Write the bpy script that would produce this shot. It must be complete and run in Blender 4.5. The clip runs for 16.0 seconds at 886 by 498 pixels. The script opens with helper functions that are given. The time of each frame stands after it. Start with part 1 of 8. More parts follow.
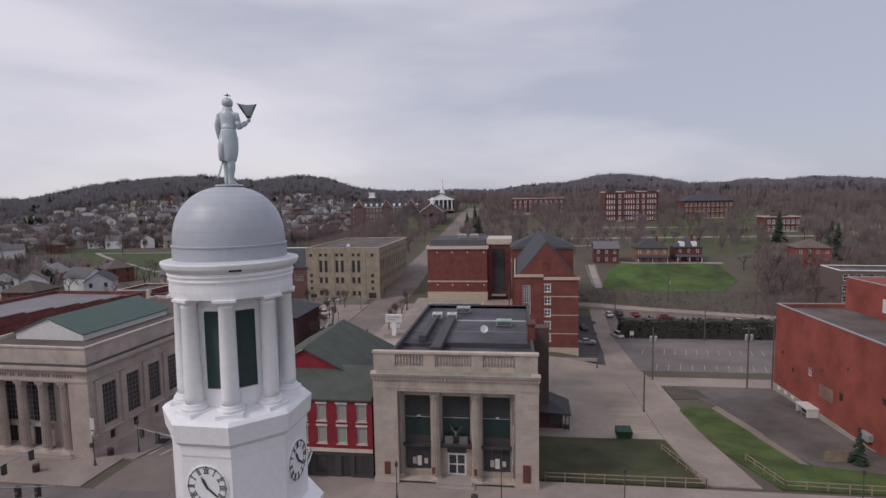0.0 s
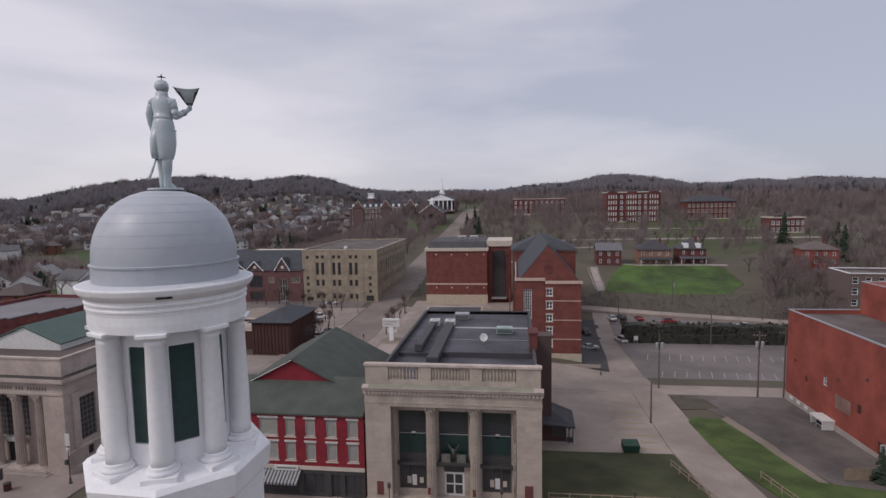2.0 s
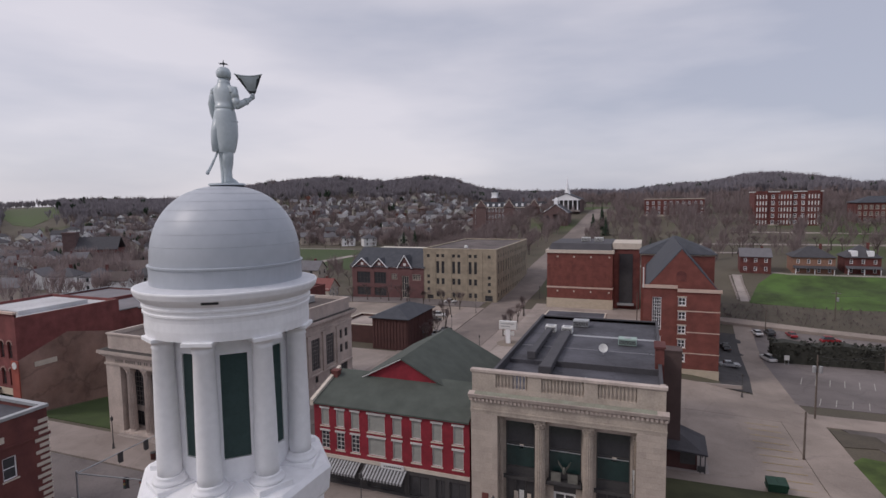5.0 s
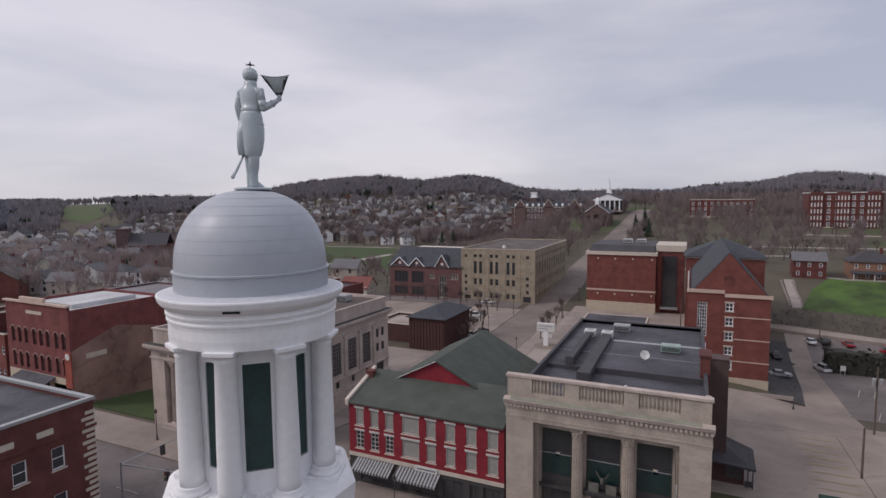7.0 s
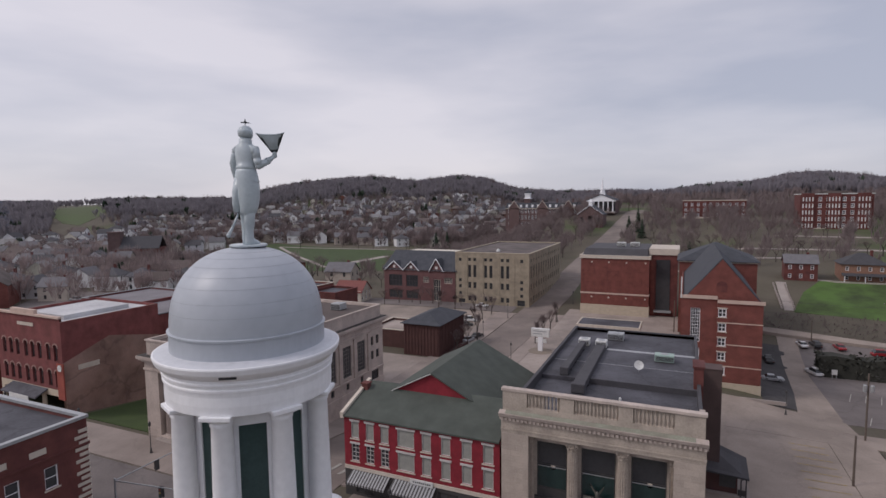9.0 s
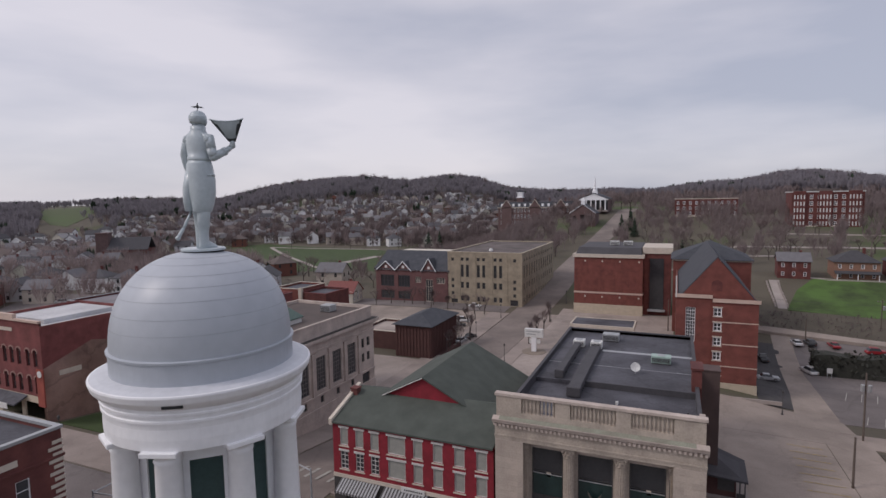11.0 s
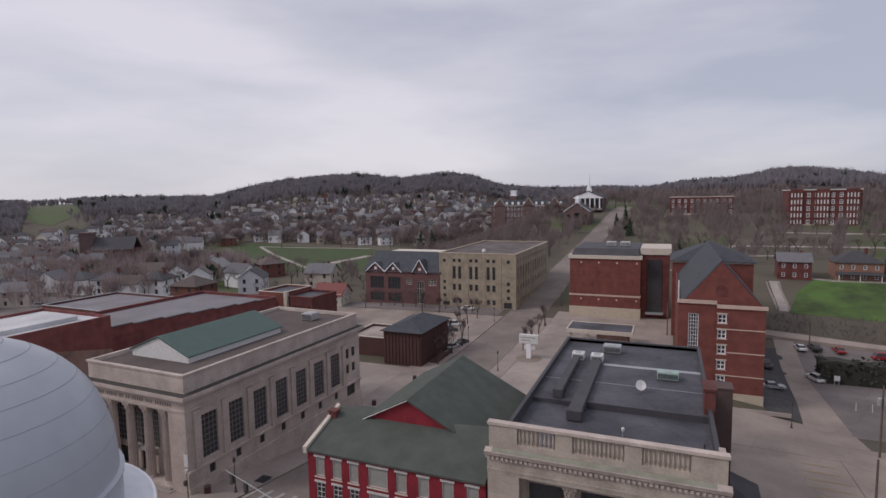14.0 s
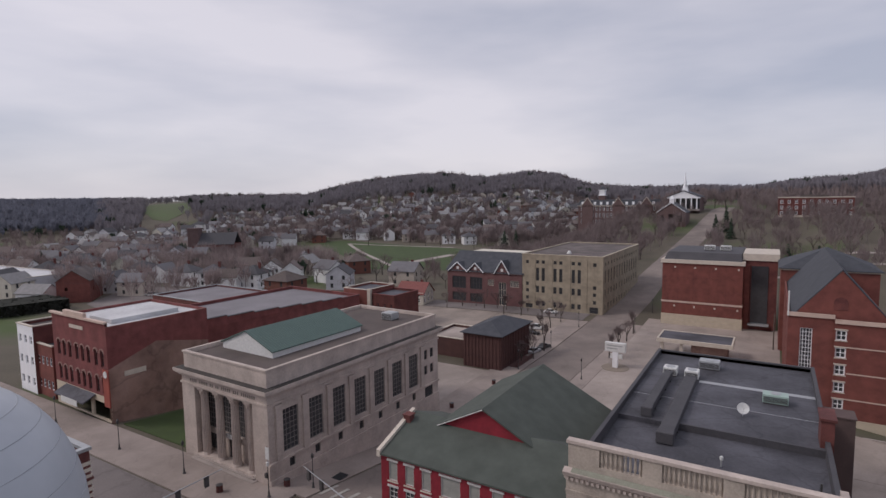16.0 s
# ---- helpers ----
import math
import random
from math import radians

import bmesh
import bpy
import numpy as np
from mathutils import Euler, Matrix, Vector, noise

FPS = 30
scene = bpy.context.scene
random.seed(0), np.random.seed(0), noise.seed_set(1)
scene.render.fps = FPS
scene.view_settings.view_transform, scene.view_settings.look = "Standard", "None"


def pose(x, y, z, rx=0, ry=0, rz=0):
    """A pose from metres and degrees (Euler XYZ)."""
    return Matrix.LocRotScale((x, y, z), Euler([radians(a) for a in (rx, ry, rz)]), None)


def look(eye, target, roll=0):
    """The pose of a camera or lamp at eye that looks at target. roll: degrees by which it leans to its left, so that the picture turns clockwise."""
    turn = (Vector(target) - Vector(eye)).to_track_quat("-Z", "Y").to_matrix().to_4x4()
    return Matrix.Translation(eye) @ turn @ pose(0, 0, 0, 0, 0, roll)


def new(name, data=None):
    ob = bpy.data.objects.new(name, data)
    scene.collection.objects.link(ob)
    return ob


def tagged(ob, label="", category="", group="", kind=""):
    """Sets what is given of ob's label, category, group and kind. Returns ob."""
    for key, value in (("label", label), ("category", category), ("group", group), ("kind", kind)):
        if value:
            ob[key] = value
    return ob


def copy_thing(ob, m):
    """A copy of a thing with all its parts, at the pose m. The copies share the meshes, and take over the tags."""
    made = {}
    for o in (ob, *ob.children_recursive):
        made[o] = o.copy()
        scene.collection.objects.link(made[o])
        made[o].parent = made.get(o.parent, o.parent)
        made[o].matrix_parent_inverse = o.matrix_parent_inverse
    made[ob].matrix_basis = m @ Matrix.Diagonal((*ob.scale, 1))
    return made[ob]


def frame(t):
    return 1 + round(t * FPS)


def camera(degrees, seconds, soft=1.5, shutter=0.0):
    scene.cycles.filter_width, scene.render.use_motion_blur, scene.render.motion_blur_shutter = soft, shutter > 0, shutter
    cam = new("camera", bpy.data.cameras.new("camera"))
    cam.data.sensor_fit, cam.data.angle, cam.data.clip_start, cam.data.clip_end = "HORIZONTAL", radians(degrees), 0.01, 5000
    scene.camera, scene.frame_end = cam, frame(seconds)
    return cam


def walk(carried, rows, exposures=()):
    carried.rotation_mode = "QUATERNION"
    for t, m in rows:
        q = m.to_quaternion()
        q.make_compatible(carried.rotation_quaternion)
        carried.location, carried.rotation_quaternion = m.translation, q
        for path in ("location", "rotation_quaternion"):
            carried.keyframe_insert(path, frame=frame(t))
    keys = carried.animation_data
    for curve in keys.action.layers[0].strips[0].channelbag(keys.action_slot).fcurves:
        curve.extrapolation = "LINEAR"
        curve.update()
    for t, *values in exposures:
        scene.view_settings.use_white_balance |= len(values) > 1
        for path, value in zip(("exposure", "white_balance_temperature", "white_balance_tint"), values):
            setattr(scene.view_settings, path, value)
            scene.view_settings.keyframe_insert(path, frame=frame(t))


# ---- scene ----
cam = camera(78.2, 16.0)
PATH = [
    (0, (17.326, -63.981, 35.314), (17.066, -62.006, 35.131), -1.0),
    (0.5, (17.288, -63.145, 35.337), (17.029, -61.171, 35.154), -1.0),
    (1, (17.241, -62.167, 35.366), (16.981, -60.192, 35.183), -1.0),
    (1.5, (17.17, -60.967, 35.429), (16.912, -58.992, 35.247), -1.1),
    (2, (17.213, -59.643, 35.519), (16.952, -57.669, 35.337), -1.0),
    (2.5, (17.282, -58.361, 35.59), (17.021, -56.386, 35.407), -1.0),
    (3, (17.403, -57.316, 35.607), (17.129, -55.343, 35.426), -1.0),
    (3.5, (17.568, -56.801, 35.627), (17.234, -54.837, 35.446), -1.0),
    (4, (17.703, -56.553, 35.614), (17.259, -54.611, 35.434), -0.9),
    (4.5, (17.838, -56.448, 35.515), (17.249, -54.545, 35.337), -0.9),
    (5, (17.898, -56.35, 35.422), (17.199, -54.485, 35.246), -0.8),
    (7.5, (17.763, -55.356, 35.807), (16.933, -53.545, 35.629), -0.5),
    (8, (17.802, -55.38, 36.857), (16.98, -53.566, 36.679), -0.6),
    (8.5, (17.772, -55.408, 37.243), (16.958, -53.59, 37.063), -0.6),
    (9, (17.706, -55.364, 37.291), (16.897, -53.544, 37.111), -0.7),
    (11.5, (16.824, -52.615, 37.185), (16.045, -50.782, 37.001), -0.9),
    (12, (16.566, -51.8, 37.251), (15.792, -49.965, 37.065), -0.9),
    (12.5, (16.219, -50.789, 37.337), (15.45, -48.952, 37.15), -1.0),
    (13, (15.854, -49.601, 37.439), (15.088, -47.763, 37.251), -0.9),
    (13.5, (15.502, -48.313, 37.695), (14.740, -46.474, 37.505), -1.0),
    (14, (15.145, -46.990, 37.839), (14.383, -45.151, 37.647), -1.0),
    (14.5, (14.798, -45.731, 38.005), (13.953, -43.928, 37.813), -0.9),
    (15, (14.677, -44.970, 37.989), (13.782, -43.192, 37.799), -0.9),
    (15.5, (14.648, -44.746, 38.043), (13.703, -42.994, 37.852), -0.8),
    (16, (14.672, -44.595, 38.061), (13.635, -42.895, 37.870), -0.8),
]
walk(cam, [(t, look(eye, target, roll)) for t, eye, target, roll in PATH], [(0, 0.16, 6500, 17.0), (16, 0.16, 6500, 17.0)])

# ---- world and light ----
world = bpy.data.worlds.new("overcast_sky")
scene.world = world
world.use_nodes = True
_n, _l = world.node_tree.nodes, world.node_tree.links
_n.clear()
_out = _n.new("ShaderNodeOutputWorld")
_bg = _n.new("ShaderNodeBackground")
_sky = _n.new("ShaderNodeTexSky")
_sky.sky_type, _sky.sun_disc = "NISHITA", False
_sky.sun_elevation, _sky.sun_rotation = radians(42), radians(235)
_skys = _n.new("ShaderNodeVectorMath")
_skys.operation = "SCALE"
_skys.inputs["Scale"].default_value = 0.10
_tc = _n.new("ShaderNodeTexCoord")
_map = _n.new("ShaderNodeMapping")
_map.inputs["Scale"].default_value = (1.0, 1.0, 4.2)
_map.inputs["Location"].default_value = (0.35, 0.1, 0.2)
_nz = _n.new("ShaderNodeTexNoise")
_nz.inputs["Scale"].default_value, _nz.inputs["Detail"].default_value, _nz.inputs["Roughness"].default_value = 1.6, 5.0, 0.48
_rp = _n.new("ShaderNodeValToRGB")
_rp.color_ramp.elements[0].position, _rp.color_ramp.elements[0].color = 0.41, (0.395, 0.425, 0.495, 1)
_rp.color_ramp.elements[1].position, _rp.color_ramp.elements[1].color = 0.73, (0.665, 0.66, 0.69, 1)
_mx = _n.new("ShaderNodeMix")
_mx.data_type, _mx.inputs[0].default_value = "RGBA", 0.86
_l.new(_tc.outputs["Generated"], _map.inputs["Vector"])
_l.new(_map.outputs["Vector"], _nz.inputs["Vector"])
_dot = _n.new("ShaderNodeVectorMath")
_dot.operation = "DOT_PRODUCT"
_dot.inputs[1].default_value = (-0.98, -0.25, 0.85)
_l.new(_tc.outputs["Generated"], _dot.inputs[0])
_ma = _n.new("ShaderNodeMath")
_ma.operation = "MULTIPLY_ADD"
_ma.inputs[1].default_value = 0.16
_l.new(_dot.outputs["Value"], _ma.inputs[0])
_l.new(_nz.outputs["Fac"], _ma.inputs[2])
_l.new(_ma.outputs[0], _rp.inputs["Fac"])
_l.new(_sky.outputs["Color"], _skys.inputs[0])
_l.new(_skys.outputs[0], _mx.inputs[6])
_l.new(_rp.outputs["Color"], _mx.inputs[7])
_l.new(_mx.outputs[2], _bg.inputs["Color"])
_bg.inputs["Strength"].default_value = 1.0
_l.new(_bg.outputs[0], _out.inputs["Surface"])
sun = new("sun", bpy.data.lights.new("sun", "SUN"))
sun.data.energy, sun.data.angle, sun.data.color = 0.95, radians(14), (1.0, 0.95, 0.88)
sun.matrix_world = look((-60, -45, 70), (0, 0, 0))

# ---- materials ----
def mat(name, col, col2=None, rough=0.8, scale=1.5, fine=14.0, metal=0.0, bump=0.15, spec=0.4, rnd=0.0, streak=0.0):
    """Two colours mixed by broad stains and fine grain, in object space; rnd varies it from object to object."""
    m = bpy.data.materials.new(name)
    m.use_nodes = True
    n, l = m.node_tree.nodes, m.node_tree.links
    b = n["Principled BSDF"]
    b.inputs["Roughness"].default_value, b.inputs["Metallic"].default_value = rough, metal
    b.inputs["Specular IOR Level"].default_value = spec
    c2 = col2 or tuple(c * 0.72 for c in col)
    tc = n.new("ShaderNodeTexCoord")
    vec = tc.outputs["Object"]
    if streak:
        mp = n.new("ShaderNodeMapping")
        mp.inputs["Scale"].default_value = (1, 1, streak)
        l.new(vec, mp.inputs["Vector"])
        vec2 = mp.outputs["Vector"]
    else:
        vec2 = vec
    a = n.new("ShaderNodeTexNoise")
    a.inputs["Scale"].default_value, a.inputs["Detail"].default_value = scale, 6
    f = n.new("ShaderNodeTexNoise")
    f.inputs["Scale"].default_value, f.inputs["Detail"].default_value = fine, 4
    l.new(vec2, a.inputs["Vector"])
    l.new(vec, f.inputs["Vector"])
    s = n.new("ShaderNodeMath")
    s.operation = "MULTIPLY_ADD"
    s.inputs[1].default_value = 0.45
    l.new(f.outputs["Fac"], s.inputs[0])
    h = n.new("ShaderNodeMath")
    h.operation = "MULTIPLY"
    h.inputs[1].default_value = 0.6
    l.new(a.outputs["Fac"], h.inputs[0])
    l.new(h.outputs[0], s.inputs[2])
    r = n.new("ShaderNodeValToRGB")
    r.color_ramp.elements[0].position, r.color_ramp.elements[0].color = 0.36, (*c2, 1)
    r.color_ramp.elements[1].position, r.color_ramp.elements[1].color = 0.64, (*col, 1)
    l.new(s.outputs[0], r.inputs["Fac"])
    colour = r.outputs["Color"]
    if rnd:
        oi = n.new("ShaderNodeObjectInfo")
        hs = n.new("ShaderNodeHueSaturation")
        mr = n.new("ShaderNodeMapRange")
        mr.inputs["To Min"].default_value, mr.inputs["To Max"].default_value = 1 - rnd, 1 + rnd
        l.new(oi.outputs["Random"], mr.inputs["Value"])
        l.new(mr.outputs["Result"], hs.inputs["Value"])
        l.new(colour, hs.inputs["Color"])
        colour = hs.outputs["Color"]
    l.new(colour, b.inputs["Base Color"])
    if bump:
        bp = n.new("ShaderNodeBump")
        bp.inputs["Strength"].default_value, bp.inputs["Distance"].default_value = bump, 0.03
        l.new(f.outputs["Fac"], bp.inputs["Height"])
        l.new(bp.outputs["Normal"], b.inputs["Normal"])
    return m


WHITE = mat("white_paint", (0.865, 0.865, 0.882), (0.770, 0.772, 0.790), 0.55, 0.7, 5, bump=0.05, streak=0.3)
DOME = mat("grey_dome_metal", (0.445, 0.475, 0.52), (0.395, 0.425, 0.468), 0.42, 0.35, 3, bump=0.04, spec=0.5)
STATUE = mat("statue_paint", (0.52, 0.58, 0.61), (0.43, 0.49, 0.52), 0.32, 2.2, 12, bump=0.06, spec=0.5)
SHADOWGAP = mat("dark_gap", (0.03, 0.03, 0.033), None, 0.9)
LOUVER = mat("dark_green_louver", (0.050, 0.088, 0.082), (0.036, 0.066, 0.062), 0.6, 2)
LIME = mat("limestone", (0.484, 0.413, 0.350), (0.340, 0.291, 0.248), 0.85, 0.5, 5, streak=0.25)
LIME2 = mat("weathered_limestone", (0.52, 0.440, 0.392), (0.40, 0.335, 0.298), 0.88, 0.35, 4, streak=0.2)
VERD = mat("verdigris_stain", (0.30, 0.315, 0.25), (0.22, 0.21, 0.17), 0.8, 0.8, 7)
REDPAINT = mat("red_painted_brick", (0.26, 0.022, 0.035), (0.19, 0.017, 0.026), 0.7, 0.8, 11)
BRICK = mat("red_brick", (0.205, 0.068, 0.054), (0.150, 0.050, 0.042), 0.85, 0.4, 16)
BRICKO = mat("orange_red_brick", (0.315, 0.078, 0.056), (0.235, 0.060, 0.046), 0.85, 0.35, 14)
BRICKD = mat("dark_brick", (0.160, 0.053, 0.045), (0.103, 0.036, 0.035), 0.85, 0.5, 14)
BRICKW = mat("worn_brick", (0.33, 0.215, 0.18), (0.22, 0.13, 0.105), 0.9, 0.22, 9)
YELLOW = mat("buff_brick", (0.33, 0.278, 0.208), (0.262, 0.220, 0.166), 0.85, 0.4, 14)
TRIM = mat("pale_trim", (0.60, 0.53, 0.45), (0.48, 0.42, 0.36), 0.75, 1)
SALMON = mat("pale_pink_trim", (0.58, 0.44, 0.37), (0.48, 0.36, 0.30), 0.75, 1)
CREAM = mat("cream_stone", (0.55, 0.47, 0.36), (0.45, 0.385, 0.30), 0.8, 0.8, 8)
SHINGLE = mat("green_shingle", (0.080, 0.091, 0.079), (0.064, 0.074, 0.064), 0.9, 0.6, 22, bump=0.3)
COPPER = mat("copper_green_metal", (0.070, 0.118, 0.104), (0.050, 0.090, 0.080), 0.55, 0.6, 7, spec=0.5)
TAR = mat("dark_roof_membrane", (0.095, 0.094, 0.110), (0.062, 0.061, 0.072), 0.75, 0.16, 3, bump=0.05)
TARB = mat("black_roof_coating", (0.072, 0.069, 0.076), (0.052, 0.050, 0.056), 0.7, 0.4, 4)
GRAVEL = mat("grey_gravel_roof", (0.150, 0.124, 0.116), (0.104, 0.086, 0.082), 0.9, 0.25, 10)
WHITEROOF = mat("white_roof_membrane", (0.64, 0.64, 0.65), (0.42, 0.42, 0.43), 0.7, 0.12, 5)
SLATE = mat("grey_slate", (0.072, 0.076, 0.088), (0.046, 0.050, 0.060), 0.78, 0.6, 5, bump=0.25, spec=0.3)
GLASS = mat("dark_window_glass", (0.054, 0.055, 0.060), (0.038, 0.040, 0.044), 0.12, 0.6, 3, bump=0, spec=0.6)
BLIND = mat("boarded_window_blind", (0.33, 0.33, 0.30), (0.26, 0.26, 0.24), 0.7, 1.5)
DARK = mat("dark_metal", (0.066, 0.063, 0.064), None, 0.5, 3, spec=0.5)
GALV = mat("galvanised_steel", (0.42, 0.43, 0.44), (0.32, 0.33, 0.34), 0.45, 3, metal=0.3)
UNITW = mat("white_unit_metal", (0.70, 0.70, 0.68), (0.55, 0.55, 0.54), 0.5, 3)
UNITG = mat("pale_green_unit_metal", (0.36, 0.47, 0.42), (0.28, 0.38, 0.34), 0.5, 3)
CONC = mat("concrete", (0.381, 0.333, 0.304), (0.288, 0.251, 0.232), 0.9, 0.3, 6)
WALKC = mat("pavement_concrete", (0.325, 0.272, 0.243), (0.255, 0.213, 0.193), 0.9, 0.22, 7)
ROADM = mat("worn_asphalt", (0.205, 0.180, 0.173), (0.150, 0.131, 0.127), 0.9, 0.14, 5)
ROADB = mat("brick_paved_street", (0.237, 0.198, 0.177), (0.176, 0.146, 0.133), 0.9, 0.16, 6)
ASPH = mat("dark_asphalt", (0.095, 0.09, 0.09), (0.06, 0.057, 0.058), 0.9, 0.10, 4)
LOTM = mat("pale_lot_paving", (0.325, 0.272, 0.235), (0.250, 0.210, 0.183), 0.9, 0.12, 5)
PLAZA = mat("pale_plaza_paving", (0.375, 0.318, 0.285), (0.285, 0.243, 0.218), 0.9, 0.15, 5)
YARD = mat("patched_dark_asphalt", (0.150, 0.130, 0.121), (0.108, 0.094, 0.088), 0.9, 0.10, 4)
BRUSH = mat("weedy_bank", (0.108, 0.092, 0.070), (0.072, 0.064, 0.050), 0.95, 0.25, 3, bump=0.4)
OLIVE = mat("dark_olive_lawn", (0.072, 0.076, 0.036), (0.052, 0.058, 0.028), 0.95, 0.25, 8, bump=0.3)
PATCHY = mat("patchy_lawn", (0.072, 0.135, 0.030), (0.070, 0.092, 0.038), 0.95, 0.09, 5, bump=0.3)
DIRT = mat("bare_dirt", (0.26, 0.215, 0.175), (0.19, 0.158, 0.130), 0.95, 0.2, 4)
GRASS = mat("spring_grass", (0.058, 0.088, 0.028), (0.040, 0.058, 0.022), 0.95, 0.22, 9, bump=0.3)
LAWN = mat("bright_lawn", (0.080, 0.128, 0.032), (0.066, 0.088, 0.026), 0.95, 0.12, 9, bump=0.3)
PAINT = mat("road_paint", (0.440, 0.424, 0.384), (0.304, 0.288, 0.264), 0.8, 2)
PAINTY = mat("yellow_road_paint", (0.42, 0.31, 0.10), (0.32, 0.25, 0.12), 0.8, 2)
WOOD = mat("weathered_wood", (0.33, 0.26, 0.19), (0.22, 0.17, 0.125), 0.9, 1, 9)
POLEW = mat("utility_pole_wood", (0.15, 0.12, 0.10), (0.10, 0.08, 0.068), 0.9, 2)
BARK = mat("grey_bark", (0.105, 0.085, 0.075), (0.07, 0.057, 0.05), 0.95, 3)
TWIG = mat("bare_twigs", (0.275, 0.220, 0.214), (0.195, 0.154, 0.150), 0.95, 0.3, 5, bump=0, rnd=0.3)


def let_light_through(m, share=0.45):
    """Thin twigs and needles scatter light on to their far side too."""
    n, l = m.node_tree.nodes, m.node_tree.links
    b, out = n["Principled BSDF"], n["Material Output"]
    t, x = n.new("ShaderNodeBsdfTranslucent"), n.new("ShaderNodeMixShader")
    l.new(b.inputs["Base Color"].links[0].from_socket, t.inputs["Color"])
    x.inputs[0].default_value = share
    l.new(b.outputs[0], x.inputs[1]), l.new(t.outputs[0], x.inputs[2]), l.new(x.outputs[0], out.inputs["Surface"])
    return m


def weather(m, crack=0.16, cell=0.22, dark=0.55, stain=0.07):
    """Old paving: filled cracks that wander, and broad patches of different age."""
    n, l = m.node_tree.nodes, m.node_tree.links
    b = n["Principled BSDF"]
    src = b.inputs["Base Color"].links[0].from_socket
    tc = n.new("ShaderNodeTexCoord")
    wob = n.new("ShaderNodeTexNoise")
    wob.inputs["Scale"].default_value, wob.inputs["Detail"].default_value = 0.5, 4
    l.new(tc.outputs["Object"], wob.inputs["Vector"])
    add = n.new("ShaderNodeVectorMath")
    add.operation = "MULTIPLY_ADD"
    add.inputs[1].default_value = (3.5, 3.5, 0)
    l.new(wob.outputs["Color"], add.inputs[0]), l.new(tc.outputs["Object"], add.inputs[2])
    v = n.new("ShaderNodeTexVoronoi")
    v.feature, v.inputs["Scale"].default_value = "DISTANCE_TO_EDGE", cell
    l.new(add.outputs[0], v.inputs["Vector"])
    r = n.new("ShaderNodeMapRange")
    r.inputs["From Min"].default_value, r.inputs["From Max"].default_value = 0.004, 0.028
    r.inputs["To Min"].default_value, r.inputs["To Max"].default_value = 1 - crack * 2.4, 1.0
    l.new(v.outputs["Distance"], r.inputs["Value"])
    big = n.new("ShaderNodeTexNoise")
    big.inputs["Scale"].default_value, big.inputs["Detail"].default_value, big.inputs["Roughness"].default_value = stain, 8, 0.62
    l.new(tc.outputs["Object"], big.inputs["Vector"])
    q = n.new("ShaderNodeMapRange")
    q.inputs["From Min"].default_value, q.inputs["From Max"].default_value = 0.36, 0.62
    q.inputs["To Min"].default_value, q.inputs["To Max"].default_value = dark, 1.12
    l.new(big.outputs["Fac"], q.inputs["Value"])
    k = n.new("ShaderNodeMath")
    k.operation = "MULTIPLY"
    l.new(r.outputs["Result"], k.inputs[0]), l.new(q.outputs["Result"], k.inputs[1])
    sc = n.new("ShaderNodeVectorMath")
    sc.operation = "SCALE"
    l.new(src, sc.inputs[0]), l.new(k.outputs[0], sc.inputs["Scale"])
    l.new(sc.outputs[0], b.inputs["Base Color"])
    return m


for m_, args in ((LOTM, (0.035, 0.11, 0.84, 0.06)), (ROADM, (0.06, 0.10, 0.80, 0.05)), (ROADB, (0.04, 0.10, 0.82, 0.06)), (YARD, (0.03, 0.12, 0.66, 0.10)), (ASPH, (0.12, 0.2, 0.7, 0.08)), (WALKC, (0.035, 0.2, 0.82, 0.09)), (PLAZA, (0.035, 0.12, 0.80, 0.07)),
                 (TAR, (0.10, 0.14, 0.74, 0.16)), (OLIVE, (0.0, 0.1, 0.62, 0.16)), (LAWN, (0.0, 0.1, 0.60, 0.20)), (PATCHY, (0.0, 0.1, 0.50, 0.09)), (GRAVEL, (0.06, 0.2, 0.7, 0.12)),
                 (LIME2, (0.0, 0.1, 0.84, 0.32)), (LIME, (0.0, 0.1, 0.82, 0.35)), (BRICK, (0.0, 0.1, 0.80, 0.50)), (BRICKO, (0.0, 0.1, 0.74, 0.22)), (BRICKD, (0.0, 0.1, 0.76, 0.45)), (BRICKW, (0.10, 0.12, 0.62, 0.16)), (REDPAINT, (0.0, 0.1, 0.84, 0.6)), (SHINGLE, (0.0, 0.1, 0.93, 0.45)), (YELLOW, (0.0, 0.1, 0.92, 0.4))):
    weather(m_, *args)
let_light_through(TWIG)
FIR = mat("dark_conifer", (0.036, 0.056, 0.034), (0.022, 0.036, 0.022), 0.9, 0.6, 6, bump=0)
HEDGE = mat("dark_hedge", (0.050, 0.051, 0.042), (0.034, 0.035, 0.029), 0.95, 0.8, 9, bump=0)
BLOSSOM = mat("pale_blossom", (0.48, 0.45, 0.36), (0.33, 0.32, 0.25), 0.9, 1)
CARS = {k: mat("car_paint_" + k, c, tuple(v * 0.85 for v in c), 0.28, 2, 8, bump=0, spec=0.6) for k, c in
        {"red": (0.30, 0.015, 0.02), "white": (0.7, 0.7, 0.7), "black": (0.018, 0.018, 0.02), "silver": (0.42, 0.43, 0.44), "blue": (0.03, 0.05, 0.12)}.items()}
TYRE = mat("tyre_rubber", (0.015, 0.015, 0.015), None, 0.9)
